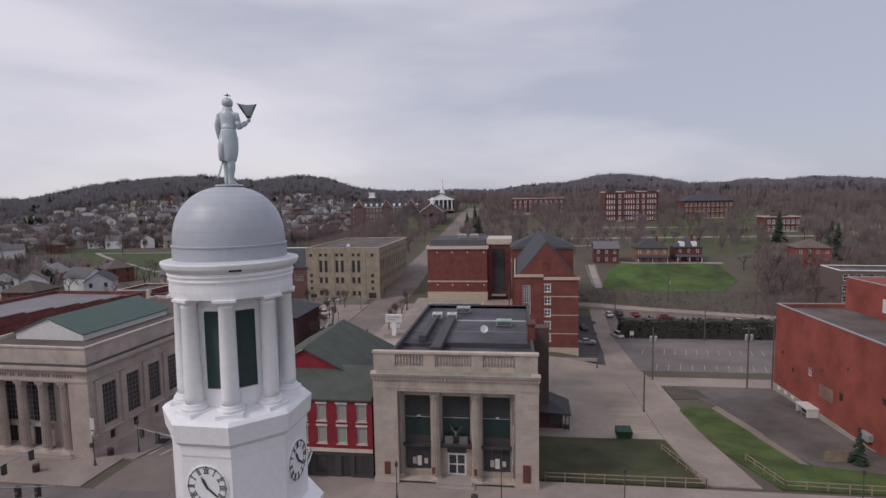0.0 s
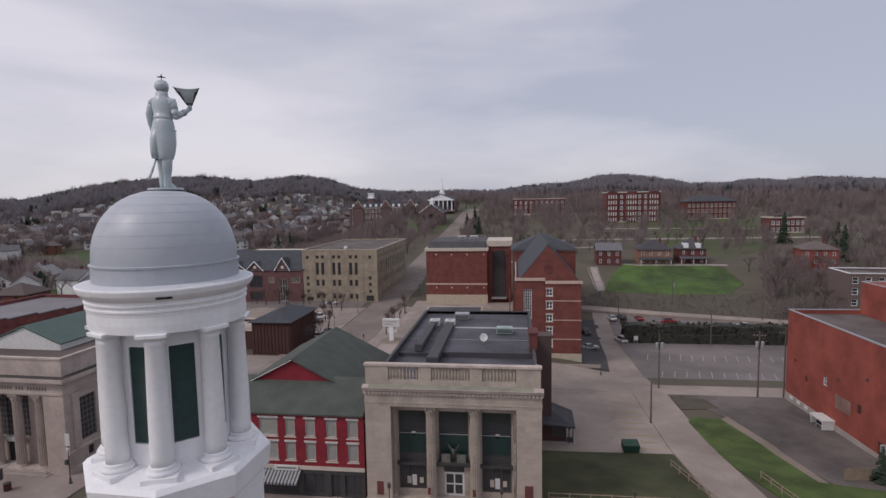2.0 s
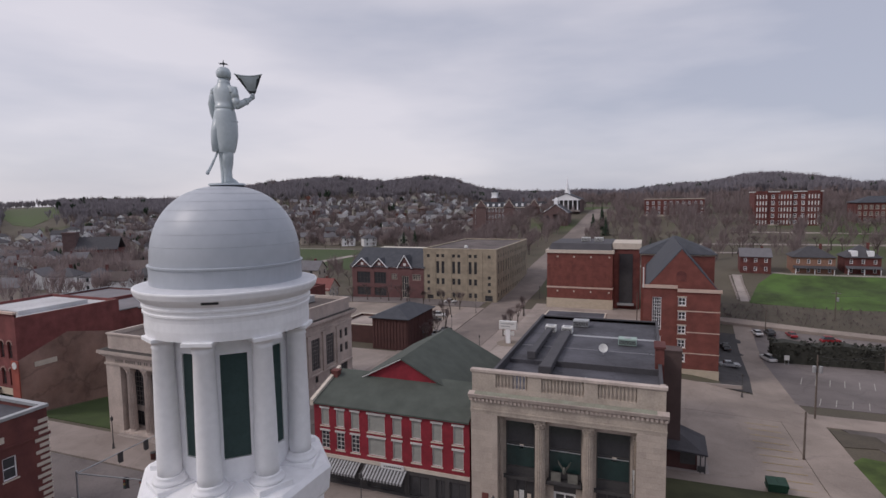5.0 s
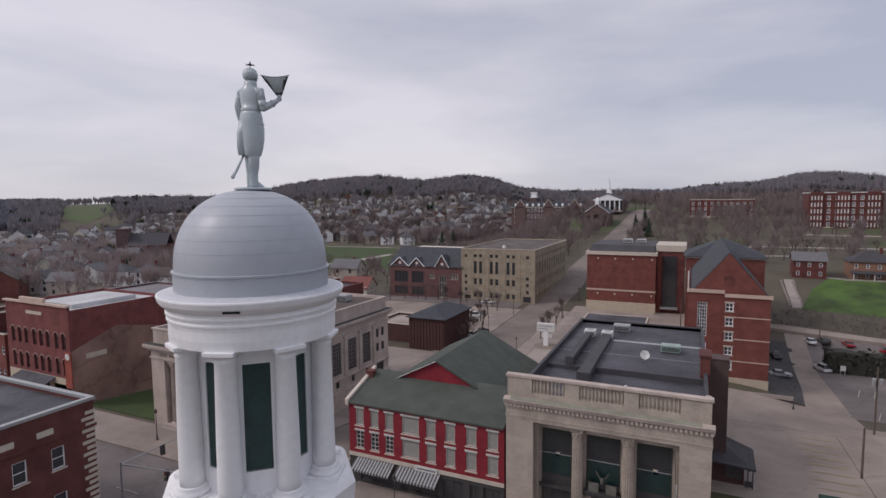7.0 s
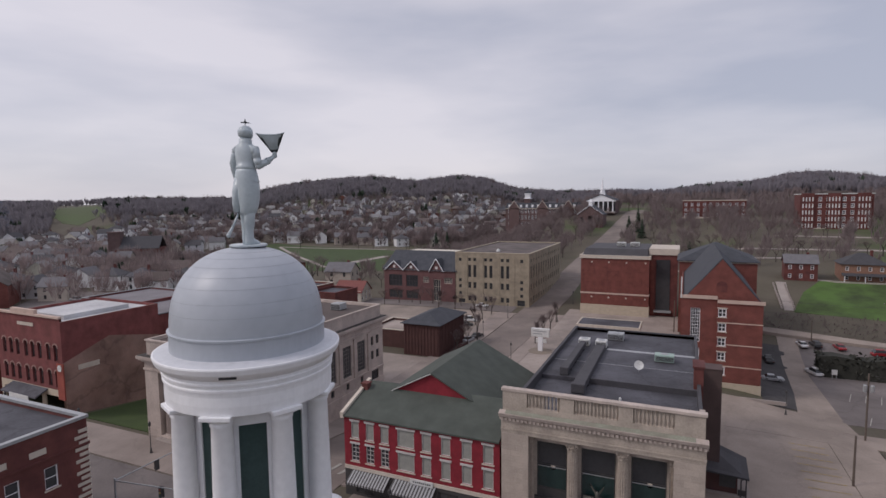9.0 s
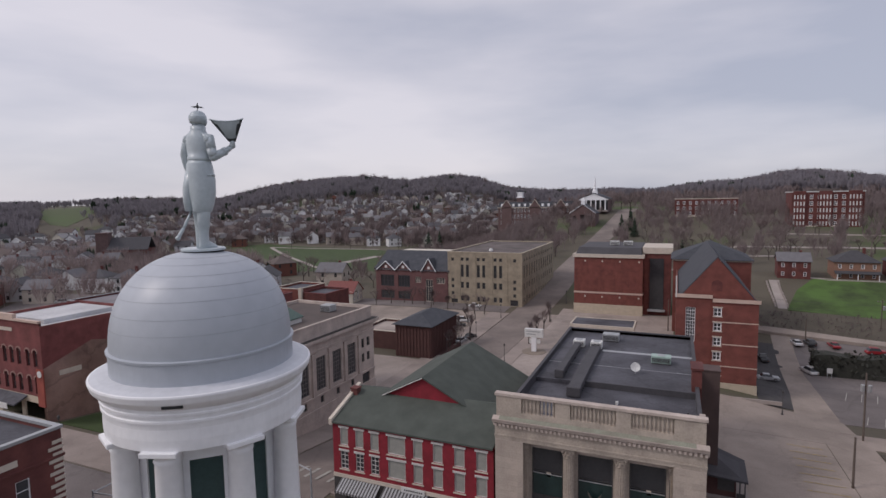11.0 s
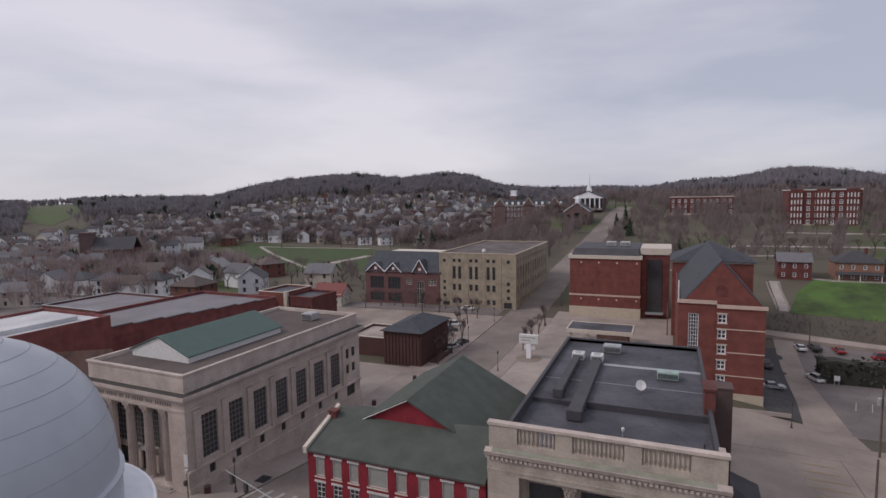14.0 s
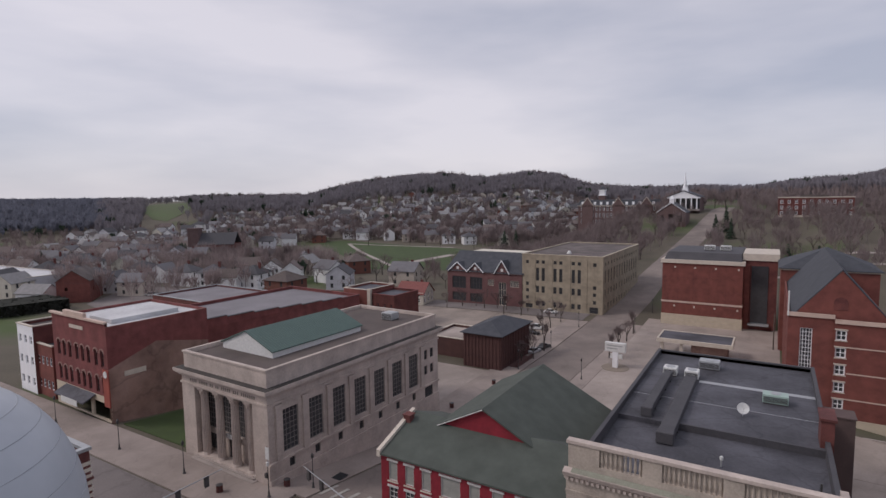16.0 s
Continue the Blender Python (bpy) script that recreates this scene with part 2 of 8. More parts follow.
HOUSEW = [mat("house_siding_" + k, c, tuple(v * 0.82 for v in c), 0.8, 0.6, 6, bump=0, rnd=0.12) for k, c in
          (("white", (0.82, 0.82, 0.82)), ("grey", (0.62, 0.62, 0.65)), ("tan", (0.50, 0.44, 0.38)), ("brick", (0.19, 0.075, 0.055)), ("cream", (0.60, 0.56, 0.48)))]
HOUSER = [mat("house_roof_" + k, c, tuple(v * 0.75 for v in c), 0.9, 0.8, 8, bump=0, rnd=0.2) for k, c in
          (("grey", (0.165, 0.160, 0.170)), ("brown", (0.145, 0.116, 0.108)), ("dark", (0.090, 0.088, 0.096)), ("pale", (0.27, 0.262, 0.262)))]


# ---- mesh helpers ----
def box(bm, x0, x1, y0, y1, z0, z1):
    v = [bm.verts.new(p) for p in ((x0, y0, z0), (x1, y0, z0), (x1, y1, z0), (x0, y1, z0), (x0, y0, z1), (x1, y0, z1), (x1, y1, z1), (x0, y1, z1))]
    for f in ((3, 2, 1, 0), (4, 5, 6, 7), (0, 1, 5, 4), (1, 2, 6, 5), (2, 3, 7, 6), (3, 0, 4, 7)):
        bm.faces.new([v[i] for i in f])
    return bm


def poly(bm, pts):
    return bm.faces.new([bm.verts.new(p) for p in pts])


def prism(bm, pts, z0, z1):
    """An upright prism over a counter-clockwise outline."""
    a = [bm.verts.new((x, y, z0)) for x, y in pts]
    b = [bm.verts.new((x, y, z1)) for x, y in pts]
    bm.faces.new(a[::-1])
    bm.faces.new(b)
    k = len(pts)
    for i in range(k):
        bm.faces.new((a[i], a[(i + 1) % k], b[(i + 1) % k], b[i]))
    return bm


def lathe(bm, prof, seg=32, cx=0.0, cy=0.0, turn=0.0, sy=1.0):
    """Rings of (radius, height) joined into a closed turned solid."""
    rings = []
    for r, z in prof:
        rings.append([bm.verts.new((cx + r * math.cos(turn + 2 * math.pi * i / seg), cy + sy * r * math.sin(turn + 2 * math.pi * i / seg), z)) for i in range(seg)])
    for a, b in zip(rings, rings[1:]):
        for i in range(seg):
            bm.faces.new((a[i], a[(i + 1) % seg], b[(i + 1) % seg], b[i]))
    bm.faces.new(rings[0][::-1])
    bm.faces.new(rings[-1])
    return bm


def tube(bm, p, q, r0, r1, seg=6):
    """A tapered rod from p to q."""
    p, q = Vector(p), Vector(q)
    w = (q - p).normalized()
    u = w.orthogonal().normalized()
    v = w.cross(u)
    a = [bm.verts.new(p + r0 * (math.cos(2 * math.pi * i / seg) * u + math.sin(2 * math.pi * i / seg) * v)) for i in range(seg)]
    b = [bm.verts.new(q + r1 * (math.cos(2 * math.pi * i / seg) * u + math.sin(2 * math.pi * i / seg) * v)) for i in range(seg)]
    for i in range(seg):
        bm.faces.new((a[i], a[(i + 1) % seg], b[(i + 1) % seg], b[i]))
    bm.faces.new(a[::-1])
    bm.faces.new(b)
    return bm


def loft(bm, rings, seg=14):
    """Elliptic rings (x, y, z, rx, ry) joined into one closed form."""
    rs = [[bm.verts.new((x + a * math.cos(2 * math.pi * i / seg), y + b * math.sin(2 * math.pi * i / seg), z)) for i in range(seg)] for x, y, z, a, b in rings]
    for a, b in zip(rs, rs[1:]):
        for i in range(seg):
            bm.faces.new((a[i], a[(i + 1) % seg], b[(i + 1) % seg], b[i]))
    bm.faces.new(rs[0][::-1])
    bm.faces.new(rs[-1])
    return bm


def mesh_of(bm, material, name, smooth=False, bevel=0.0):
    if bevel:
        bmesh.ops.bevel(bm, geom=list(bm.edges), offset=bevel, segments=1, affect="EDGES")
    bmesh.ops.recalc_face_normals(bm, faces=list(bm.faces))
    me = bpy.data.meshes.new(name)
    bm.to_mesh(me)
    bm.free()
    me.materials.append(material)
    if smooth:
        for p in me.polygons:
            p.use_smooth = len(p.vertices) < 8
    return me


def part(name, bm, material, parent=None, label="", smooth=False, bevel=0.0):
    me = bm if isinstance(bm, bpy.types.Mesh) else mesh_of(bm, material, name, smooth, bevel)
    ob = new(name, me)
    ob.parent = parent
    if label:
        ob["label"] = label
    return ob


def thing(name, x, y, z, rz=0.0, label="", category="", group="", kind=""):
    ob = new(name)
    ob.empty_display_size = 0.3
    ob.matrix_basis = pose(x, y, z, 0, 0, rz)
    return tagged(ob, label, category, group, kind)


B = bmesh.new


def wall_face(bm, p0, p1, z0, z1, holes=(), depth=0.3):
    """One wall from p0 to p1 with its outer side to the right of that way, openings (u0, u1, za, zb) cut through its thickness."""
    p0, p1 = Vector((*p0, 0)), Vector((*p1, 0))
    w = (p1 - p0).length
    d = (p1 - p0) / w
    n = Vector((-d.y, d.x, 0))
    us = sorted({0.0, w, *[h[0] for h in holes], *[h[1] for h in holes]})
    zs = sorted({z0, z1, *[h[2] for h in holes], *[h[3] for h in holes]})

    def P(u, z, k):
        q = p0 + d * u + n * (depth * k)
        return (q.x, q.y, z)
    for ua, ub in zip(us, us[1:]):
        for za, zb in zip(zs, zs[1:]):
            um, zm = (ua + ub) / 2, (za + zb) / 2
            if any(h[0] < um < h[1] and h[2] < zm < h[3] for h in holes):
                continue
            poly(bm, (P(ua, za, 0), P(ub, za, 0), P(ub, zb, 0), P(ua, zb, 0)))
            poly(bm, (P(ua, za, 1), P(ua, zb, 1), P(ub, zb, 1), P(ub, za, 1)))
    for u0, u1, za, zb in holes:
        poly(bm, (P(u0, za, 0), P(u0, za, 1), P(u1, za, 1), P(u1, za, 0)))
        poly(bm, (P(u0, zb, 0), P(u1, zb, 0), P(u1, zb, 1), P(u0, zb, 1)))
        poly(bm, (P(u0, za, 0), P(u0, zb, 0), P(u0, zb, 1), P(u0, za, 1)))
        poly(bm, (P(u1, za, 0), P(u1, za, 1), P(u1, zb, 1), P(u1, zb, 0)))
    poly(bm, (P(0, z1, 0), P(w, z1, 0), P(w, z1, 1), P(0, z1, 1)))


_wins = {}


def window(parent, p0, p1, hole, cols=2, rows=2, frame_mat=None, pane_mat=None, set_back=0.12, bar=0.05, sill=None, head=None, name="window"):
    """A window in an opening of the wall p0 to p1: frame with its bars, a pane, and, where asked for, a sill and a head."""
    frame_mat, pane_mat = frame_mat or WHITE, pane_mat or GLASS
    u0, u1, z0, z1 = hole
    w, h = round(u1 - u0, 2), round(z1 - z0, 2)
    key = (w, h, cols, rows, frame_mat.name, pane_mat.name, bar, sill and sill.name, head and head.name)
    if key not in _wins:
        bm = B()
        e = bar * 1.5
        box(bm, 0, e, 0, 0.08, 0, h), box(bm, w - e, w, 0, 0.08, 0, h)
        box(bm, e, w - e, 0, 0.08, 0, e), box(bm, e, w - e, 0, 0.08, h - e, h)
        for i in range(1, cols):
            box(bm, w * i / cols - bar / 2, w * i / cols + bar / 2, 0.01, 0.06, e, h - e)
        for i in range(1, rows):
            box(bm, e, w - e, 0.005, 0.055, h * i / rows - bar / 2, h * i / rows + bar / 2)
        pane = box(B(), e * 0.5, w - e * 0.5, 0.065, 0.085, e * 0.5, h - e * 0.5)
        s = mesh_of(box(B(), -0.12, w + 0.12, -set_back - 0.10, 0.02, -0.14, -0.002), sill, "window_sill") if sill else None
        t = mesh_of(box(B(), -0.14, w + 0.14, -set_back - 0.09, 0.02, h + 0.002, h + 0.24), head, "window_head") if head else None
        _wins[key] = (mesh_of(bm, frame_mat, name), mesh_of(pane, pane_mat, "pane"), s, t)
    fm, pm, s, t = _wins[key]
    a, b = Vector((*p0, 0)), Vector((*p1, 0))
    d = (b - a).normalized()
    n = Vector((-d.y, d.x, 0))
    q = a + d * u0 + n * set_back
    ob = part(name, fm, None, parent)
    ob.matrix_basis = pose(q.x, q.y, z0, 0, 0, math.degrees(math.atan2(d.y, d.x)))
    part("pane", pm, None, ob)
    if s:
        part("window_sill", s, None, ob)
    if t:
        part("window_head", t, None, ob)
    return ob


def row_holes(n, first, step, w, z0, z1):
    return [(first + i * step, first + i * step + w, z0, z1) for i in range(n)]


def ring(bm, x0, x1, y0, y1, z0, z1, out, inn=0.0):
    """A band round a rectangular building: it stands out by out, and reaches in by inn."""
    o = [(x0 - out, y0 - out), (x1 + out, y0 - out), (x1 + out, y1 + out), (x0 - out, y1 + out)]
    i = [(x0 + inn, y0 + inn), (x1 - inn, y0 + inn), (x1 - inn, y1 - inn), (x0 + inn, y1 - inn)]
    vs = [[bm.verts.new((x, y, z)) for x, y in pts] for pts, z in ((o, z0), (o, z1), (i, z1), (i, z0))]
    for a, b in zip(vs, vs[1:] + vs[:1]):
        for k in range(4):
            bm.faces.new((a[k], a[(k + 1) % 4], b[(k + 1) % 4], b[k]))
    return bm


def four_walls(T, x0, x1, y0, y1, z0, z1, material, front=(), right=(), back=(), left=(), name="wall", depth=0.3):
    """The four outer walls; openings on each side run from its own left end as seen from outside."""
    c = [(x0, y0), (x1, y0), (x1, y1), (x0, y1)]
    for k, h in enumerate((front, right, back, left)):
        bm = B()
        wall_face(bm, c[k], c[(k + 1) % 4], z0, z1, h, depth)
        part(name, bm, material, T)
    return c


def gable_slabs(T, x0, x1, y0, y1, z, h, material, axis="y", over=0.4, thick=0.18, name="roof"):
    """Two roof slabs that meet in a ridge along an axis."""
    if axis == "y":
        xm = (x0 + x1) / 2
        for xa, s in ((x0, -1), (x1, 1)):
            k = h / abs(xm - xa)
            e = (xa + s * over, z - over * k)
            bm = B()
            sec = [(e[0], e[1]), (xm, z + h), (xm, z + h + thick), (e[0], e[1] + thick)]
            a = [bm.verts.new((x, y0 - over, zz)) for x, zz in sec]
            b = [bm.verts.new((x, y1 + over, zz)) for x, zz in sec]
            bm.faces.new(a), bm.faces.new(b[::-1])
            for i in range(4):
                bm.faces.new((a[i], b[i], b[(i + 1) % 4], a[(i + 1) % 4]))
            part(name, bm, material, T)
    else:
        ym = (y0 + y1) / 2
        for ya, s in ((y0, -1), (y1, 1)):
            k = h / abs(ym - ya)
            e = (ya + s * over, z - over * k)
            bm = B()
            sec = [(e[0], e[1]), (ym, z + h), (ym, z + h + thick), (e[0], e[1] + thick)]
            a = [bm.verts.new((x0 - over, y, zz)) for y, zz in sec]
            b = [bm.verts.new((x1 + over, y, zz)) for y, zz in sec]
            bm.faces.new(a), bm.faces.new(b[::-1])
            for i in range(4):
                bm.faces.new((a[i], b[i], b[(i + 1) % 4], a[(i + 1) % 4]))
            part(name, bm, material, T)


def gable_wall(T, x0, x1, y, z, h, material, thick=0.25, name="gable_wall", axis="y"):
    bm = B()
    pts = [(x0, z), (x1, z), ((x0 + x1) / 2, z + h)]
    a = [bm.verts.new((p, y, q) if axis == "y" else (y, p, q)) for p, q in pts]
    b = [bm.verts.new((p, y + thick, q) if axis == "y" else (y + thick, p, q)) for p, q in pts]
    bm.faces.new(a), bm.faces.new(b[::-1])
    for i in range(3):
        bm.faces.new((a[i], b[i], b[(i + 1) % 3], a[(i + 1) % 3]))
    return part(name, bm, material, T)


def hip_roof(T, x0, x1, y0, y1, z, h, material, over=0.5, name="roof"):
    x0, x1, y0, y1 = x0 - over, x1 + over, y0 - over, y1 + over
    r = min(x1 - x0, y1 - y0) / 2
    if x1 - x0 > y1 - y0:
        a, b = (x0 + r, (y0 + y1) / 2, z + h), (x1 - r, (y0 + y1) / 2, z + h)
    else:
        a, b = ((x0 + x1) / 2, y0 + r, z + h), ((x0 + x1) / 2, y1 - r, z + h)
    bm = B()
    lo = [bm.verts.new((x, y, z - 0.15)) for x, y in ((x0, y0), (x1, y0), (x1, y1), (x0, y1))]
    c = [bm.verts.new((x, y, z)) for x, y in ((x0, y0), (x1, y0), (x1, y1), (x0, y1))]
    va, vb = bm.verts.new(a), bm.verts.new(b)
    bm.faces.new(lo[::-1])
    for i in range(4):
        bm.faces.new((lo[i], lo[(i + 1) % 4], c[(i + 1) % 4], c[i]))
    if x1 - x0 > y1 - y0:
        for f in ((c[0], c[1], vb, va), (c[1], c[2], vb), (c[2], c[3], va, vb), (c[3], c[0], va)):
            bm.faces.new(f)
    else:
        for f in ((c[0], c[1], va), (c[1], c[2], vb, va), (c[2], c[3], vb), (c[3], c[0], va, vb)):
            bm.faces.new(f)
    return part(name, bm, material, T)


# ---- lie of the land ----
def along(v, pts):
    for (a, za), (b, zb) in zip(pts, pts[1:]):
        if v <= b:
            k = min(max((v - a) / (b - a), 0), 1)
            return za + (zb - za) * k
    return pts[-1][1]


MIDDLE = [(2, 0), (24, -3.1), (66, -3.1), (95, -3.3), (125, -2.6), (165, -1.2), (210, 4), (300, 13), (400, 25), (520, 29), (700, 32), (3000, 34)]
EAST = [(2, 0), (24, -2.8), (49, -3.6), (55, -4.1), (67, -5.6), (100, -6.0), (112, -5.3), (124, -3.3), (127, -2.4), (146, 1.0), (150, 2.2), (160, 4.2), (171, 7.1), (180, 7.8), (205, 10), (300, 19), (400, 25), (600, 30), (3000, 34)]
WEST = [(2, 0), (40, -3), (90, -3.5), (150, -3.8), (300, -4), (450, -3), (600, 4), (900, 16), (3000, 30)]
# height of the wooded skyline by bearing in degrees (west is negative), seen from the town centre
RIDGE = [(-110, 30), (-69, 30), (-60, 29), (-56, 33), (-45, 32), (-41.5, 48), (-39, 58), (-34.7, 67), (-31, 70), (-26.5, 61), (-22.5, 70), (-19.6, 66), (-16.3, 44), (-13, 38), (-9, 37), (-6.5, 36), (-2.3, 30),
         (-0.5, 36), (1.8, 45), (5.2, 47), (8.6, 59), (10.7, 61), (14.9, 50), (17, 40), (19.8, 40), (22.6, 46), (24.8, 41), (26.9, 47), (31.8, 38), (90, 40)]


def step_up(a, b, v):
    k = min(max((v - a) / (b - a), 0), 1)
    return k * k * (3 - 2 * k)


def ground_z(x, y):
    z = along(y, MIDDLE)
    if x > 20:
        z += (along(y, EAST) - z) * step_up(24, 44, x)
    elif x < -60:
        z += (along(y, WEST) - z) * step_up(-62, -125, x)
    r = math.hypot(x - 16, y + 55)
    if r > 480 and y > -200:
        z += (along(math.degrees(math.atan2(x - 16, y + 55)), RIDGE) - z) * step_up(480, 1100, r)
    return z


def spaced(a, b, near0, near1, fine, grow):
    v, out = near0, []
    while v <= near1:
        out.append(v)
        v += fine
    s = fine
    while v < b:
        out.append(v)
        s *= grow
        v += s
    out.append(b)
    v, s = near0 - fine, fine
    while v > a:
        out.append(v)
        s *= grow
        v -= s
    out.append(a)
    return sorted(out)


def sheet(name, xs, ys, material, lift, label="", parent=None):
    verts = [(x, y, ground_z(x, y) + lift) for y in ys for x in xs]
    k = len(xs)
    faces = [(j * k + i, j * k + i + 1, (j + 1) * k + i + 1, (j + 1) * k + i) for j in range(len(ys) - 1) for i in range(k - 1)]
    me = bpy.data.meshes.new(name)
    me.from_pydata(verts, [], faces)
    me.materials.append(material)
    for p in me.polygons:
        p.use_smooth = True
    ob = new(name, me)
    ob.parent = parent
    return tagged(ob, label, "", "", "structure") if label else ob


def land_material():
    """Dormant brown turf with greener patches and bare earth, at broad and fine scale."""
    m = mat("dormant_turf", (0.124, 0.106, 0.080), (0.086, 0.076, 0.056), 0.95, 0.05, 2.5, bump=0.2)
    n, l = m.node_tree.nodes, m.node_tree.links
    b = n["Principled BSDF"]
    src = b.inputs["Base Color"].links[0].from_socket
    tc = n.new("ShaderNodeTexCoord")
    nz = n.new("ShaderNodeTexNoise")
    nz.inputs["Scale"].default_value, nz.inputs["Detail"].default_value = 0.011, 7
    l.new(tc.outputs["Object"], nz.inputs["Vector"])
    r = n.new("ShaderNodeValToRGB")
    r.color_ramp.elements[0].position, r.color_ramp.elements[1].position = 0.50, 0.62
    l.new(nz.outputs["Fac"], r.inputs["Fac"])
    mx = n.new("ShaderNodeMix")
    mx.data_type = "RGBA"
    mx.inputs[7].default_value = (0.066, 0.096, 0.030, 1)
    l.new(r.outputs["Color"], mx.inputs[0])
    l.new(src, mx.inputs[6])
    l.new(mx.outputs[2], b.inputs["Base Color"])
    return m


ground = sheet("ground", spaced(-3200, 3200, -140, 140, 4, 1.09), spaced(-700, 3800, -40, 260, 4, 1.09), land_material(), 0.0, "rolling grassy ground of a small hill town")
tagged(ground, category="ground")


def draped(name, pts, material, lift=0.06, label="", category="pavement", cell=3.0, thick=0.0):
    """A paved or planted patch that follows the ground inside a convex outline, with a solid edge."""
    bm = B()
    f = poly(bm, [(x, y, 0) for x, y in pts])
    xs, ys = [p[0] for p in pts], [p[1] for p in pts]
    for axis, lo, hi in ((0, min(xs), max(xs)), (1, min(ys), max(ys))):
        n = int((hi - lo) / cell)
        for i in range(1, n + 1):
            co, no = [0, 0, 0], [0, 0, 0]
            co[axis], no[axis] = lo + (hi - lo) * i / (n + 1), 1
            bmesh.ops.bisect_plane(bm, geom=bm.verts[:] + bm.edges[:] + bm.faces[:], plane_co=co, plane_no=no)
    ext = bmesh.ops.extrude_face_region(bm, geom=bm.faces[:])
    top = {v for v in ext["geom"] if isinstance(v, bmesh.types.BMVert)}
    for v in bm.verts:
        v.co.z = ground_z(v.co.x, v.co.y) + (lift if v in top else -0.15)
    return tagged(part(name, bm, material), label, category, "", "structure")

# ---- streets and lots ----
road_main = draped("road", [(-420, -21), (300, -21), (300, -5.2), (-420, -5.2)], ROADM, 0.05, "wide worn asphalt main street", "road", 8)
draped("road", [(-35, -5.2), (-23, -5.2), (-23, 190), (-35, 190)], ROADB, 0.07, "pale worn side street running up to the campus", "road", 4)
draped("road", [(-35, 190), (-23, 190), (-12, 440), (-24, 440)], ROADB, 0.12, "pale street climbing the campus hill", "road", 5)
draped("road", [(21, 49.5), (160, 49.5), (160, 57), (21, 57)], LOTM, 0.10, "pale back street beside the parking lot", "road", 4)
draped("road", [(40.3, 3), (46.8, 3), (46.8, 49.5), (40.3, 49.5)], LOTM, 0.11, "pale worn alley beside the lawn", "road", 4)
draped("road", [(37.8, 57), (46.2, 57), (45.8, 96), (47.4, 124.6), (42.6, 124.6), (40.2, 80)], LOTM, 0.13, "pale lane beside the brick hall", "road", 3)
draped("pavement", [(34, 126.1), (150, 106.4), (150, 109.4), (34, 129.1)], LOTM, 0.9, "pale raised walk above the parking lot", "pavement", 4)
draped("road", [(-130, 127), (-37.5, 127), (-37.5, 138), (-130, 138)], ROADM, 0.10, "grey cross street before the library", "road", 4)
draped("pavement", [(-20, -5), (300, -5), (300, 1.8), (-20, 1.8)], WALKC, 0.16, "pale concrete pavement along the shops", "pavement", 6)
draped("pavement", [(-420, -5), (-37, -5), (-37, 2.6), (-420, 2.6)], WALKC, 0.16, "pale concrete pavement before the stone bank", "pavement", 6)
draped("pavement", [(-42, 2.6), (-35.2, 2.6), (-35.2, 126), (-42, 126)], WALKC, 0.17, "pale pavement beside the side street", "pavement", 4)
draped("pavement", [(-22.8, 1.8), (-19, 1.8), (-19, 128), (-22.8, 128)], WALKC, 0.16, "pale pavement beside the side street", "pavement", 4)
draped("parking_lot", [(-62, 44), (-42, 44), (-42, 68), (-62, 68)], PLAZA, 0.10, "pale open lot behind the stone bank", "parking lot", 4)
draped("parking_lot", [(-104, 90), (-66.3, 97), (-66.3, 126), (-104, 126)], LOTM, 0.09, "pale lot behind the brown panelled building", "parking lot", 5)
draped("parking_lot", [(-66, 97), (-42, 97), (-42, 126), (-66, 126)], LOTM, 0.10, "small parking lot with bare trees", "parking lot", 4)
draped("parking_lot", [(-19, 44), (17, 44), (17, 138), (-19, 138)], PLAZA, 0.10, "pale paved drive-through lot", "parking lot", 4)
draped("parking_lot", [(20.5, 21), (40.2, 21), (40.2, 49.4), (20.5, 49.4)], LOTM, 0.10, "pale parking lot with faded yellow stripes", "parking lot", 4)
draped("parking_lot", [(20.5, 57), (40, 57), (40, 67.4), (20.5, 67.4)], LOTM, 0.08, "pale paving before the brick residence", "parking lot", 3)
draped("parking_lot", [(33.2, 68), (39.6, 68.6), (43.4, 118), (33.2, 118)], ASPH, 0.11, "dark asphalt strip beside the brick hall", "parking lot", 4)
draped("parking_lot", [(45.8, 64), (130, 64), (130, 109.7), (46, 124)], ROADM, 0.11, "grey parking lot with white stall lines", "parking lot", 4)
draped("parking_lot", [(57, 11.5), (69, 7), (69, 49.2), (49, 49.2), (53.4, 37)], YARD, 0.12, "grey asphalt yard beside the red brick building", "parking lot", 3)
draped("lawn", [(20.5, 2.5), (40, 2.5), (40, 20.8), (20.5, 20.8)], OLIVE, 0.14, "dark green lawn beside the stone bank", "lawn", 3)
draped("lawn", [(49, 3), (68.5, 2.8), (64.2, 9.6), (55.4, 12.2)], LAWN, 0.15, "green grass below the yard", "lawn", 3)
draped("lawn", [(49, 3), (55.4, 12.2), (54.6, 26), (52.3, 36.4), (48.2, 37.4), (46.4, 35), (47.0, 16)], LAWN, 0.14, "green grass strip beside the alley", "lawn", 3)
draped("lawn", [(49.8, 144), (72, 141), (92, 142), (101, 152), (100, 168), (92, 171.5), (61.6, 171.5), (55, 161)], PATCHY, 0.14, "bright green sloping lawn below the houses", "lawn", 3)
draped("dirt", [(52.3, 36.6), (54.6, 26), (55.4, 12.4), (56.5, 11.9), (56.2, 26), (53.8, 38)], DIRT, 0.13, "bare dirt edge of the yard", "ground", 3)
draped("dirt", [(47, 41), (54, 42), (53, 47), (47, 48)], BRUSH, 0.13, "weedy dirt patch beside the alley", "ground", 3)
